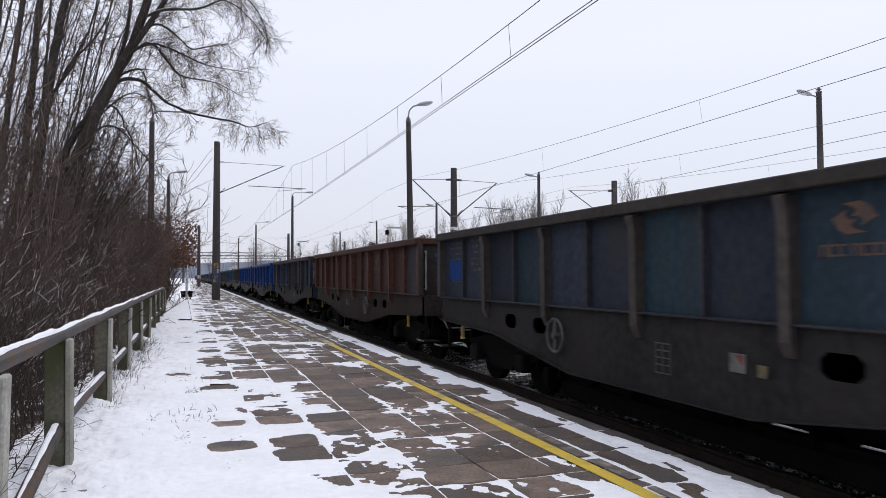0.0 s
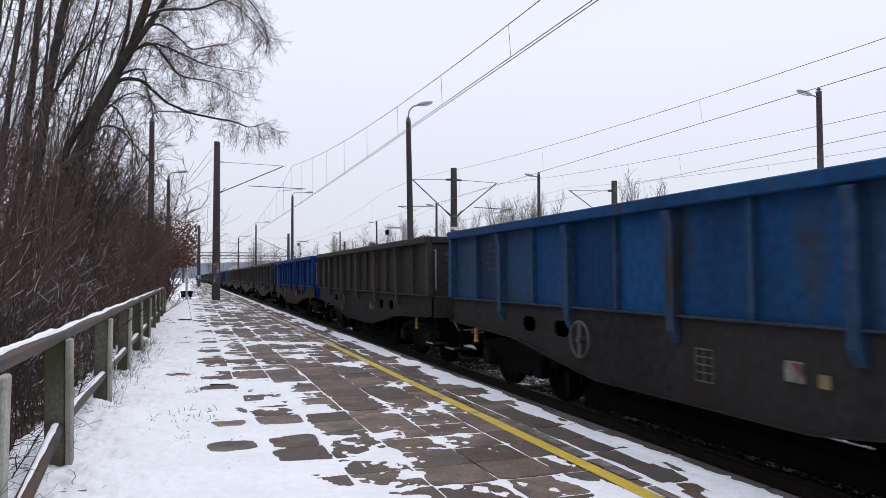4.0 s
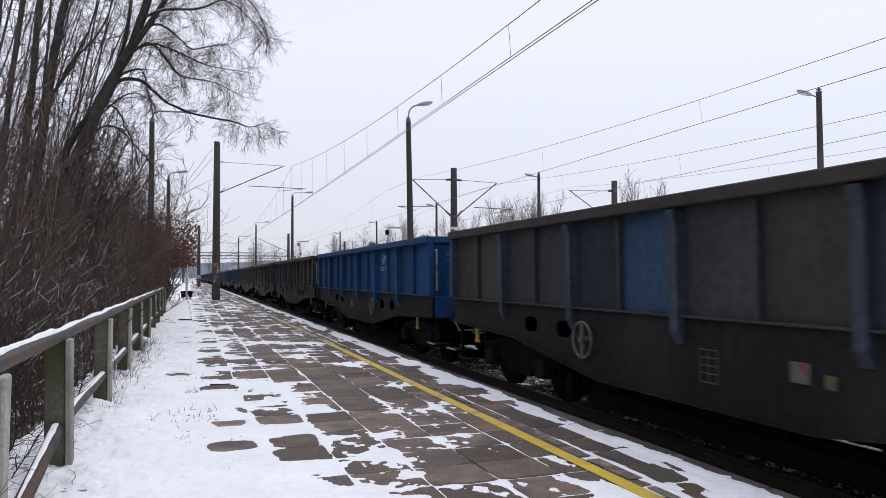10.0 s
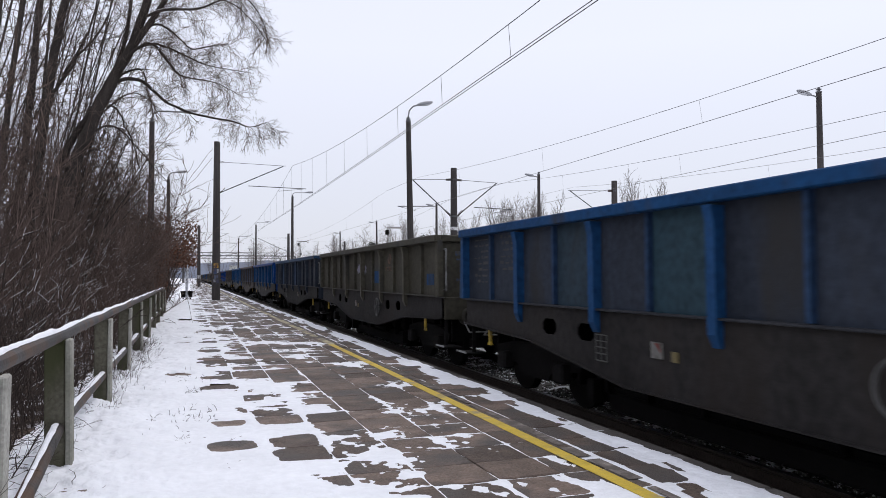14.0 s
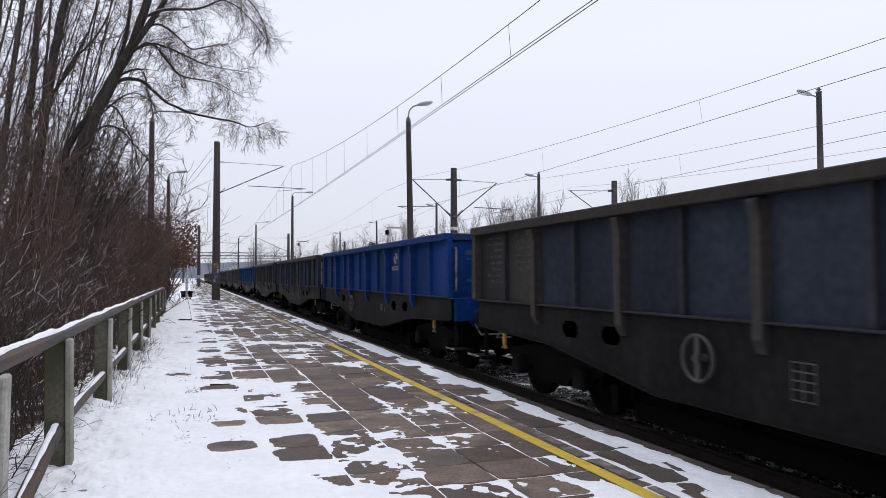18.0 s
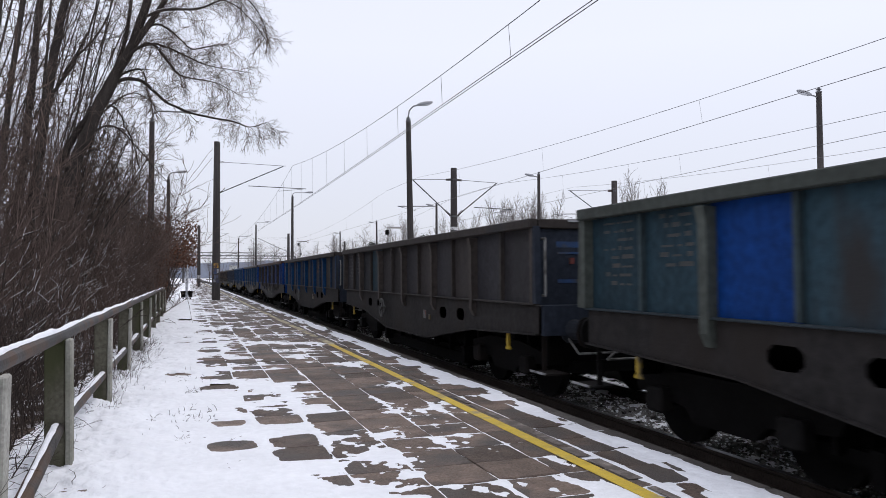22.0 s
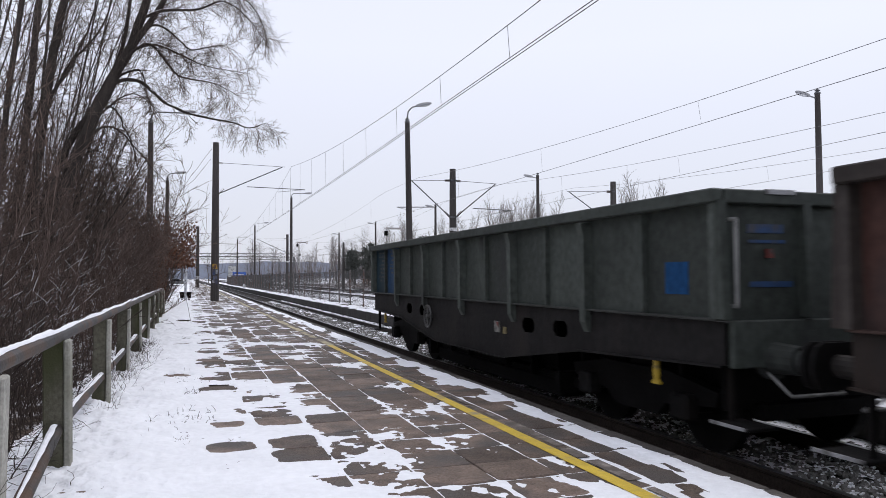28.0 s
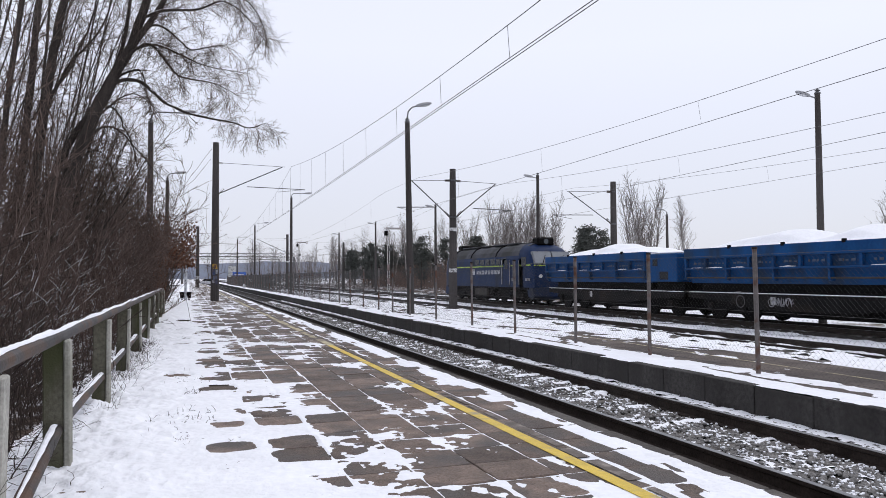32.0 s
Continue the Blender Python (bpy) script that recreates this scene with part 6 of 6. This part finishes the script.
def build_thicket():
    """Brushwood that nobody could count, behind the railing."""
    for name, count, xr, yr, zr_, seed, label in (("near_brushwood", 640, (-4.2, -1.25), (3.6, 11), (1.0, 2.3), 1, "tangled bare brown brush with snow behind the railing"),
                                                  ("brushwood", 850, (-7.0, -1.3), (10, 30), (1.8, 5.2), 2, "dense reddish-brown leafless brushwood"),
                                                  ("tall_brushwood", 230, (-3.6, -1.55), (20, 37), (3.4, 5.4), 6, "tall bare shrubs leaning over the railing"),
                                                  # the stand behind the camera is unseen, added to dim light under the
                                                  # train
                                                  ("rear_brushwood", 700, (-10.0, -3.2), (-36, -3.0), (3.5, 6.5), 4, "added unseen brushwood behind the camera, cutting light on the train"),
                                                  ("far_brushwood", 400, (-7.0, -1.35), (28, 56), (1.8, 4.6), 3, "dense dark leafless hedge along the platform")):
        rng, tb = random.Random(seed), Tubes()
        for _ in range(count):
            u = rng.random()
            y = rng.uniform(*yr)
            x = xr[1] + (xr[0] - xr[1]) * u ** 1.3
            tall = rng.uniform(*zr_) * (0.55 + 0.55 * min(1, u * 1.6 + 0.15))
            way = Vector((rng.gauss(0.12, 0.3) if x < -2.0 else rng.gauss(-0.18, 0.14), rng.gauss(0, 0.3), 1))
            pts = wander(rng, Vector((x, y, RAIL - 0.15)), way, tall, 5, 0.10, 0.01)
            thick = (0.006 + 0.006 * rng.random()) * (1 if y > 9 else 0.75)
            tb.add(pts, thick, 0.0035, 3)
            branchwork(tb, rng, pts, thick, 2 if rng.random() < 0.22 else 1, 0.25, -0.005, Vector((0, 0, 0.35)), tall * 0.26, 0.2)
        tagged(new(name, tb.mesh(name, THORN if name == "near_brushwood" else BRUSH)), label, "brushwood", kind="stuff")
    # snow caught on the branches
    rng, tb = random.Random(19), Tubes()
    for _ in range(5200):
        y = 8.5 + 26 * rng.random() ** 1.3
        x = -1.3 - 3.4 * rng.random()
        q = Vector((x, y, rng.uniform(-0.1, 0.7 + 0.13 * y) * rng.uniform(0.3, 1)))
        lean = rng.gauss(0.55, 0.55)
        tb.add(wander(rng, q, Vector((lean, rng.gauss(0, 0.35), 0.75)), rng.uniform(0.05, 0.34) * rng.uniform(0.4, 1), 3, 0.12, 0), rng.uniform(0.0014, 0.0034), 0.0012, 3)
    tagged(new("branch_snow", tb.mesh("branch_snow", SNOW)), "bits of snow caught on brush twigs", "snow", kind="stuff")
    # a bank of litter under the brush
    xs, ys = np.linspace(-30, -1.28, 60), np.linspace(-40, 120, 210)
    structure("brush_bank", sheet("brush_bank", xs, ys, lambda x, y: -0.16 + 0.16 * fbm(x * 1.2, y * 1.2, 71) + 0.05 * np.clip(-x - 6, 0, 8), lambda x, y: np.ones_like(x, bool), ROUGH), "weedy bank with leaf litter and snow under the brush")
    # hedge of brown-leaved oak scrub beside the path
    rng = random.Random(9)
    t = thing("oak_scrub", (-1.3, 40.0, RAIL), "oak scrub still holding dry rust-brown leaves", "shrub")
    tb, leaves, lf = Tubes(), [], []
    for k in range(74):
        p0 = Vector((rng.uniform(-3.4, 0.15) if k < 56 else rng.uniform(-0.5, 0.1), rng.uniform(-9, 8) if k < 56 else rng.uniform(-3, 5), 0))
        pts = wander(rng, p0, Vector((0.24 if k >= 56 else rng.gauss(0.12, 0.15) if p0.x < -0.8 else rng.gauss(-0.02, 0.06), rng.gauss(0, 0.2), 1)), rng.uniform(2.9, 4.9), 6, 0.10, 0.0)
        tb.add(pts, 0.03, 0.008, 4)
        branchwork(tb, rng, pts, 0.02, 1, 0.22, 0.0, Vector((0.1, 0, 0.2)), 0.9, 0.15, 0.006)
        for _ in range(360):
            i = rng.randrange(2, 7)
            c = pts[i] + Vector((rng.gauss(0.08, 0.3), rng.gauss(0, 0.3), rng.gauss(0.0, 0.32)))
            a, b_ = Vector((rng.gauss(0, 1), rng.gauss(0, 1), rng.gauss(0, 1))).normalized() * 0.085, Vector((rng.gauss(0, 1), rng.gauss(0, 1), rng.gauss(0, 1))).normalized() * 0.05
            if c.x > 1.75 or (c.x > 0.25 and c.z < 2.3):
                continue
            n = len(leaves)
            leaves += [c - a, c + b_, c + a, c - b_]
            lf.append((n, n + 1, n + 2, n + 3))
    tagged(piece("branch_mass", tb.mesh("branch_mass", BARK), t), kind="stuff")
    tagged(piece("dry_leaves", raw("dry_leaves", leaves, lf, LEAF), t, "dry rust-brown leaves"), kind="stuff")
    # twigs reaching through the railing, and dead weeds along its foot
    rng, tb = random.Random(23), Tubes()
    for _ in range(330):
        y = 3.3 + 12 * rng.random() ** 1.2
        q = Vector((rng.uniform(-1.5, -1.05), y, rng.uniform(-0.05, 0.75) * rng.uniform(0.3, 1)))
        pts = wander(rng, q, Vector((rng.uniform(0.1, 1.0), rng.gauss(0, 0.5), rng.gauss(0.25, 0.35))), rng.uniform(0.15, 0.5), 5, 0.16, 0.03)
        tb.add(pts, rng.uniform(0.0018, 0.0034), 0.0012, 4)
        for k in (2, 3, 4):
            tb.add(wander(rng, pts[k], (pts[k] - pts[k - 1]).normalized() + Vector((rng.gauss(0, 0.5), rng.gauss(0, 0.5), rng.gauss(0.1, 0.5))), rng.uniform(0.05, 0.16), 3, 0.2, 0.02), 0.0017, 0.001, 3)
    for _ in range(620):
        y = 8.0 + 9 * rng.random() ** 0.7
        q = Vector((rng.gauss(-0.88, 0.10 if y < 10 else 0.14), y, 0.0))
        if q.x > -0.5:
            continue
        pts = wander(rng, q, Vector((rng.gauss(0.2, 0.45), rng.gauss(0, 0.5), 1)), rng.uniform(0.08, 0.26) * (0.6 if y < 10 else 1.2), 4, 0.2, 0.05)
        tb.add(pts, 0.0026, 0.0012, 3)
    tagged(new("railing_weeds", tb.mesh("railing_weeds", THORN)), "dark bare twigs and weeds poking through the railing", "weeds", kind="stuff")
    rng, tb = random.Random(29), Tubes()
    for cx, cy, wide, count, tall in ((0.0, 8.05, 0.16, 130, 0.10), (-0.02, 7.1, 0.08, 40, 0.07), (-0.62, 4.65, 0.09, 70, 0.12), (-1.12, 5.2, 0.14, 90, 0.14), (0.1, 9.6, 0.12, 40, 0.12), (0.05, 10.9, 0.16, 60, 0.08)):
        for _ in range(count):
            q = Vector((rng.gauss(cx, wide), rng.gauss(cy, wide * 1.3), 0.0))
            tb.add(wander(rng, q, Vector((rng.gauss(0, 0.9), rng.gauss(0, 0.9), 0.5)), tall * rng.uniform(0.4, 1.3), 4, 0.5, 0.2), 0.0034, 0.0013, 3)
    tagged(new("weed_clumps", tb.mesh("weed_clumps", THORN)), "clumps of dead weeds breaking through platform snow", "weeds", kind="stuff")
    # dead stalks in the platform snow
    rng, tb = random.Random(4), Tubes()
    tufts = [(rng.gauss(-0.7, 0.12), 5.2 + 14 * rng.random() ** 1.3) for _ in range(26)] + [(rng.uniform(-0.4, 0.4), 5.0 + 15 * rng.random() ** 1.3) for _ in range(18)] + [(0.02, 7.9), (0.12, 7.95), (-0.02, 6.9), (-0.03, 12.0)]
    for i in range(520):
        x, y = rng.choice(tufts)
        x, y = x + rng.gauss(0, 0.05), y + rng.gauss(0, 0.08)
        if x < -0.95 or x > 0.5:
            continue
        tb.add(wander(rng, Vector((x, y, 0.0)), Vector((rng.gauss(0, 0.8), rng.gauss(0, 0.8), 0.6)), rng.uniform(0.012, 0.07), 3, 0.5, 0.15), 0.0022, 0.0012, 3)
    tagged(new("dead_stalks", tb.mesh("dead_stalks", BRUSH)), "dry grass stalks poking through platform snow", "dead grass", kind="stuff")


def bare_tree(name, seed, tall, label, trunk_mat, crown_mat, upright=0.5, spread=0.17):
    rng = random.Random(seed)
    t = thing(name, (0, 0, -50), label, "tree", "trees behind the sidings")
    tb = Tubes()
    pts = wander(rng, Vector((0, 0, -0.3)), Vector((0, 0, 1)), tall, 10, 0.03, 0)
    tb.add(pts, tall * 0.012, 0.015, 7)
    piece("trunk", tb.mesh("trunk", trunk_mat), t)
    cr = Tubes()
    for i in range(46):
        u = 0.2 + 0.79 * i / 45
        k = min(int(u * 10), 9)
        q = pts[k].lerp(pts[k + 1], u * 10 - k)
        a = rng.uniform(0, 6.28)
        reach = tall * spread * (0.35 + math.sin(math.pi * u ** 0.9)) * rng.uniform(0.7, 1.2) + 0.4
        limb = wander(rng, q, Vector((math.cos(a), math.sin(a), upright + rng.uniform(0, 0.7))), reach, 4, 0.12, -0.03)
        cr.add(limb, 0.03 * (1.2 - u) + 0.01, 0.012, 3)
        branchwork(cr, rng, limb, 0.016, 1, 0.42, -0.03, Vector((0, 0, 0.35)), reach * 0.55, 0.1, 0.0075)
    cr.v = [tuple(q) for q in cr.v]
    piece("crown", cr.mesh("crown", crown_mat), t, "airy crown of bare twigs")
    return t


def pine_tree(name, seed, tall):
    rng = random.Random(seed)
    t = thing(name, (0, 0, -50), "dark green pine with uneven layered crown", "tree", "trees behind the sidings")
    tb = Tubes()
    tb.add(wander(rng, Vector((0, 0, -0.3)), Vector((0, 0, 1)), tall * 0.95, 6, 0.02, 0), tall * 0.014, 0.03, 7)
    piece("trunk", tb.mesh("trunk", BARK), t)
    v, f = [], []
    lobes = [(rng.uniform(0, 6.28), rng.uniform(0.3, 0.98), rng.uniform(0.5, 1.0)) for _ in range(26)]
    for _ in range(3200):
        a0, u0, w0 = lobes[rng.randrange(26)]
        reach = tall * 0.30 * (1.08 - u0) ** 0.55 * w0
        k = rng.random() ** 0.6
        c = Vector((math.cos(a0) * reach * k, math.sin(a0) * reach * k, tall * u0 + 0.25 * reach * k)) + Vector((rng.gauss(0, 0.3), rng.gauss(0, 0.3), rng.gauss(0, 0.2)))
        s = rng.uniform(0.05, 0.13)
        n = len(v)
        for _k in range(3):
            v.append(c + Vector((rng.gauss(0, s), rng.gauss(0, s), rng.gauss(0.05, s * 0.7))))
        f.append((n, n + 1, n + 2))
    piece("crown", raw("crown", v, f, PINE), t, "clumped needles greyed for haze")
    return t


def build_background():
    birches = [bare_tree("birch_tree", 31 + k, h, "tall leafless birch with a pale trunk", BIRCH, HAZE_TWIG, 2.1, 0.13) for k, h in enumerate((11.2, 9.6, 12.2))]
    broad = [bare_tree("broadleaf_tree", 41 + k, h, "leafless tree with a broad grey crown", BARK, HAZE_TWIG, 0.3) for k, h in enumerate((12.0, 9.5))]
    pines = [pine_tree("pine_tree", 51 + k, h) for k, h in enumerate((7.2, 5.6))]
    rng = random.Random(61)
    spots = []
    # groups: bearing (x over y), spread, depth, kind, count
    for ratio, spread, y, kind, count in ((0.50, 0.055, 84, birches, 22), (0.44, 0.03, 92, birches, 11), (0.70, 0.035, 64, birches, 9), (0.775, 0.008, 62, birches, 2), (0.405, 0.02, 96, pines, 6), (0.61, 0.025, 72, pines, 7),
                                          (0.36, 0.035, 105, birches, 10), (0.32, 0.03, 112, pines, 8), (0.30, 0.03, 118, birches, 9), (0.275, 0.02, 140, pines, 6), (0.25, 0.02, 140, broad, 5), (0.205, 0.012, 165, broad, 4), (0.18, 0.02, 175, birches, 5),
                                          (0.14, 0.02, 215, broad, 6), (0.105, 0.02, 230, broad, 5), (0.085, 0.01, 200, broad, 3), (0.05, 0.03, 300, broad, 8), (0.47, 0.06, 112, pines, 12), (0.23, 0.05, 185, birches, 9), (0.26, 0.05, 160, pines, 8), (0.252, 0.022, 118, pines, 9), (0.222, 0.012, 128, pines, 4), (0.335, 0.02, 100, pines, 4), (1.215, 0.004, 54, birches, 1)):
        for i in range(count):
            r = ratio + rng.uniform(-spread, spread)
            yy = y * rng.uniform(0.92, 1.12)
            spots.append((kind[i % len(kind)], r * yy, yy))
    used = set()
    for src, x, y in spots:
        m = pose(x, y, RAIL - 0.3, 0, 0, rng.uniform(0, 360))
        if src.name in used:
            copy_thing(src, m)
        else:
            src.matrix_basis = m
            used.add(src.name)
    # undergrowth along the sidings and far woods
    for name, count, tall, label, material, place in (("siding_scrub", 1900, (1.2, 4.2), "rusty-brown scrub along the sidings", SCRUB, lambda r: (lambda y: (26.5 + r.uniform(0, 9) + max(0, y - 60) * 0.08, y))(r.uniform(48, 150))),
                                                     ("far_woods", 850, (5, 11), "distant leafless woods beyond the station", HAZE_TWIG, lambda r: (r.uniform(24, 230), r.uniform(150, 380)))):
        r, tb = random.Random(name), Tubes()
        for _ in range(count):
            x, y = place(r)
            if name == "far_woods" and x < 0.1 * y:
                x += 0.12 * y
            pts = wander(r, Vector((x, y, RAIL - 0.3)), Vector((r.gauss(0, 0.15), r.gauss(0, 0.15), 1)), r.uniform(*tall), 4, 0.08, 0)
            w = 0.024 if name == "siding_scrub" else 0.10
            tb.add(pts, w, w * 0.4, 3)
            branchwork(tb, r, pts, w * 1.2, 1, 0.3 if name == "siding_scrub" else 0.7, -0.02, Vector((0, 0, 0.4)), 0.8 if name == "siding_scrub" else 2.2, 0.12, 0.013 if name == "siding_scrub" else 0.02)
        tagged(new(name, tb.mesh(name, material)), label, "scrub" if name == "siding_scrub" else "woods", kind="stuff")
    structure("siding_bank", sheet("siding_bank", np.linspace(24.6, 46, 50), np.linspace(46, 175, 130), lambda x, y: RAIL - 0.10 + 0.25 * (fbm(x * 0.9, y * 0.6, 83) - 0.35) + 0.04 * np.clip(x - 27, 0, 10), lambda x, y: fbm(x * 0.5, y * 0.25, 84) + 0.25 * np.clip((x - 25.5) * 0.4, 0, 1) > 0.42, ROUGH), "weedy brown bank behind the sidings")
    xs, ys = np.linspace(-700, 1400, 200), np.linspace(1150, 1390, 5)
    structure("backdrop", sheet("backdrop", xs, ys, lambda x, y: np.where(y < 1155, -2, 18 + 14 * fbm(x * 0.006, y * 0 + 2, 81) + 3 * fbm(x * 0.06, y * 0, 82)), lambda x, y: np.ones_like(x, bool), HILL), "low wooded ridge coloured blue by distance haze")


# ---- small things along the line ----
def build_small_things():
    t = thing("notice_post", (-0.12, 49.8, 0), "slim white post with two black litter bins at its foot", "post")
    part("pole", rods(((0, 0, -0.2), (0, 0, 3.35), 0.09)), FLAG, t, colour=(0.62, 0.64, 0.68))
    for x in (-0.22, 0.22):
        b = thing("litter_bin", (-0.12 + x, 49.8, 0), "small black litter bin beside a white post", "litter bin", "litter bins")
        bm = bmesh.new()
        bmesh.ops.create_cone(bm, cap_ends=True, segments=14, radius1=0.11, radius2=0.16, depth=0.4, matrix=Matrix.Translation((0, 0, 0.33)))
        body = part("body", bm, BLACK, b)
        part("rim", rods(((0, 0, 0.52), (0, 0, 0.55), 0.172), sides=14), BLACK, b)
        part("foot", rods(((0, 0, -0.02), (0, 0, 0.1), 0.05)), BLACK, b)
    for x, y, h in ((25.1, 93.0, 8.2), (23.5, 164.0, 9.6)):
        s = thing("semaphore_signal", (x, y, RAIL), "pale mechanical semaphore signal with ringed arm", "railway signal", "semaphore signals")
        part("mast", boxes((-0.16, -0.09, -0.1, 0.1, -0.3, h - 0.6), (0.09, 0.16, -0.1, 0.1, -0.3, h - 0.6)), FLAG, s, colour=(0.5, 0.49, 0.47))
        bm = bmesh.new()
        for k in range(int(h * 2)):
            rod(bm, (-0.12, 0, k * 0.5), (0.12, 0, k * 0.5 + 0.4), 0.02, sides=4)
        part("lacing", bm, STEEL, s)
        for z in (0.8, 2.6):
            part("red_section", boxes((-0.18, 0.18, -0.12, 0.12, z, z + 0.8)), FLAG, s, colour=(0.26, 0.19, 0.18))
        arm = part("arm", boxes((-0.35, 1.5, -0.04, -0.01, h - 0.12, h + 0.14)), FLAG, s, "white-edged signal arm", (0.42, 0.40, 0.39))
        part("arm_ring", torus(bmesh.new(), (1.75, -0.03, h + 0.01), False, 0.24, 0.05, 16, 5), FLAG, arm, colour=(0.35, 0.3, 0.3))
        part("lamp_case", boxes((-0.55, -0.1, -0.15, 0.15, h - 0.95, h - 0.3), bevel=0.04), BLACK, s)
        part("lamp_case", boxes((-0.1, 0.4, -0.15, 0.15, h - 3.0, h - 2.6), bevel=0.04), STEEL, s)
    for x, y, w, hh, col, lab in ((9.7, 150.0, 2.6, 1.0, (0.05, 0.12, 0.42), "blue station name board on the far platform"), (8.6, 155.0, 1.5, 2.2, (0.5, 0.5, 0.47), "pale notice case on the far platform")):
        b = thing("station_board", (x, y, ISLAND), lab, "sign", "station boards")
        for s in (-0.4, 0.4):
            part("leg", rods(((s * w, 0, -0.1), (s * w, 0, 2.2), 0.05)), STEEL, b)
        p_ = part("panel", boxes((-w / 2, w / 2, -0.05, 0.0, 1.6, 1.6 + hh), bevel=0.01), FLAG, b, colour=col)
        part("lettering_bar", boxes((-w * 0.35, w * 0.35, -0.058, -0.05, 1.6 + hh * 0.4, 1.6 + hh * 0.6)), FLAG, p_, colour=(0.5, 0.5, 0.5))
    s = thing("marker_stone", (7.75, 109.0, ISLAND), "small white marker stone on the platform edge", "marker")
    part("block", boxes((-0.2, 0.2, -0.15, 0.15, -0.02, 0.5), bevel=0.06), FLAG, s, colour=(0.6, 0.6, 0.62))
    # the farmhouse behind the brush
    hse = thing("house", (-12.0, 52.0, RAIL), "low house with snowy roof behind the brush", "house")
    part("wall", boxes((-5, 5, -3.5, 3.5, -0.3, 3.0)), KERB, hse)
    part("roof", prism(bmesh.new(), [(-4.0, 2.9), (4.0, 2.9), (4.0, 3.1), (0, 5.2), (-4.0, 3.1)], 0, -5.4, 5.4), SNOW, hse, "snow-covered pitched roof")
    part("chimney", boxes((1.4, 2.1, -0.3, 0.4, 4.2, 6.2), bevel=0.02), mat("chimney_brick", (0.20, 0.07, 0.05), 0.9, var=0.3, scale=5), hse, "brown brick chimney")
    for x in (-3.4, -0.4, 2.6):
        w = part("window", boxes((x, x + 1.1, -3.56, -3.49, 0.9, 2.2)), DARKGLASS, hse)
        part("frame", boxes((x + 0.5, x + 0.58, -3.58, -3.56, 0.9, 2.2), (x, x + 1.1, -3.58, -3.56, 1.68, 1.75)), FLAG, w, colour=(0.5, 0.5, 0.5))


def build_car(label, colour, y):
    c = thing("car", (-60, y, RAIL), label, "car", "cars at the crossing")
    bm = prism(bmesh.new(), [(-2.1, 0.28), (2.1, 0.28), (2.15, 0.7), (1.9, 0.88), (1.1, 0.95), (-1.6, 0.95), (-2.1, 0.85)], 1, -0.85, 0.85)
    bmesh.ops.bevel(bm, geom=bm.edges[:], offset=0.06, segments=2, affect="EDGES")
    part("body", bm, FLAG, c, colour=colour)
    bm = prism(bmesh.new(), [(-1.75, 0.93), (1.15, 0.93), (0.45, 1.42), (-1.1, 1.45)], 1, -0.76, 0.76)
    part("cabin", bm, DARKGLASS, c, "dark glazed cabin")
    part("roof", boxes((-1.05, 0.42, -0.72, 0.72, 1.43, 1.47), bevel=0.015), FLAG, c, colour=colour)
    for x in (-1.3, 1.35):
        for yy in (-0.83, 0.70):
            w = part("wheel", rods(((x, yy, 0.32), (x, yy + 0.13, 0.32), 0.32), sides=16), BLACK, c)
            part("rim", rods(((x, yy - 0.005, 0.32), (x, yy + 0.135, 0.32), 0.19), sides=12), STEEL, w)
    for yy in (-0.6, 0.6):
        part("headlight", boxes((2.08, 2.16, yy - 0.2, yy + 0.2, 0.6, 0.75), bevel=0.01), LENS, c)
        part("tail_light", boxes((-2.14, -2.06, yy - 0.2, yy + 0.2, 0.65, 0.8), bevel=0.01), FLAG, c, colour=(0.4, 0.02, 0.02))
    return c


# ---- the place, built ----
build_ground()
build_track(TRACK, True)
build_track(15.0, False)
build_track(SIDING, False)
build_ballast()
build_railing()
build_line_equipment()
build_fence()
build_locomotive(39.5)
build_dump_wagon(25.55, 12.35, 1)
build_dump_wagon(13.1, 12.35, 2)
TRAIN = build_train()
build_willow()
build_thicket()
build_background()
build_small_things()
ROAD = 186.0
tagged(part("road", boxes((-80, 60, ROAD - 3, ROAD + 3, RAIL - 0.35, RAIL - 0.02)), KERB), "trampled road over the level crossing", kind="structure")
GREY_CAR = build_car("grey car driving over the level crossing", (0.16, 0.17, 0.18), ROAD)
WHITE_CAR = build_car("white car driving over the level crossing", (0.62, 0.63, 0.66), ROAD)
CARS = [(GREY_CAR, [(0, pose(-70, ROAD, RAIL)), (27, pose(-7.5, ROAD, RAIL)), (29, pose(3.0, ROAD, RAIL)), (32, pose(19, ROAD, RAIL))]),
        (WHITE_CAR, [(0, pose(-78, ROAD, RAIL)), (29, pose(-5.5, ROAD, RAIL)), (31, pose(1.55, ROAD, RAIL)), (32, pose(4.9, ROAD, RAIL))])]
build_island()
build_near_platform()
build_platform_snow()
motions()
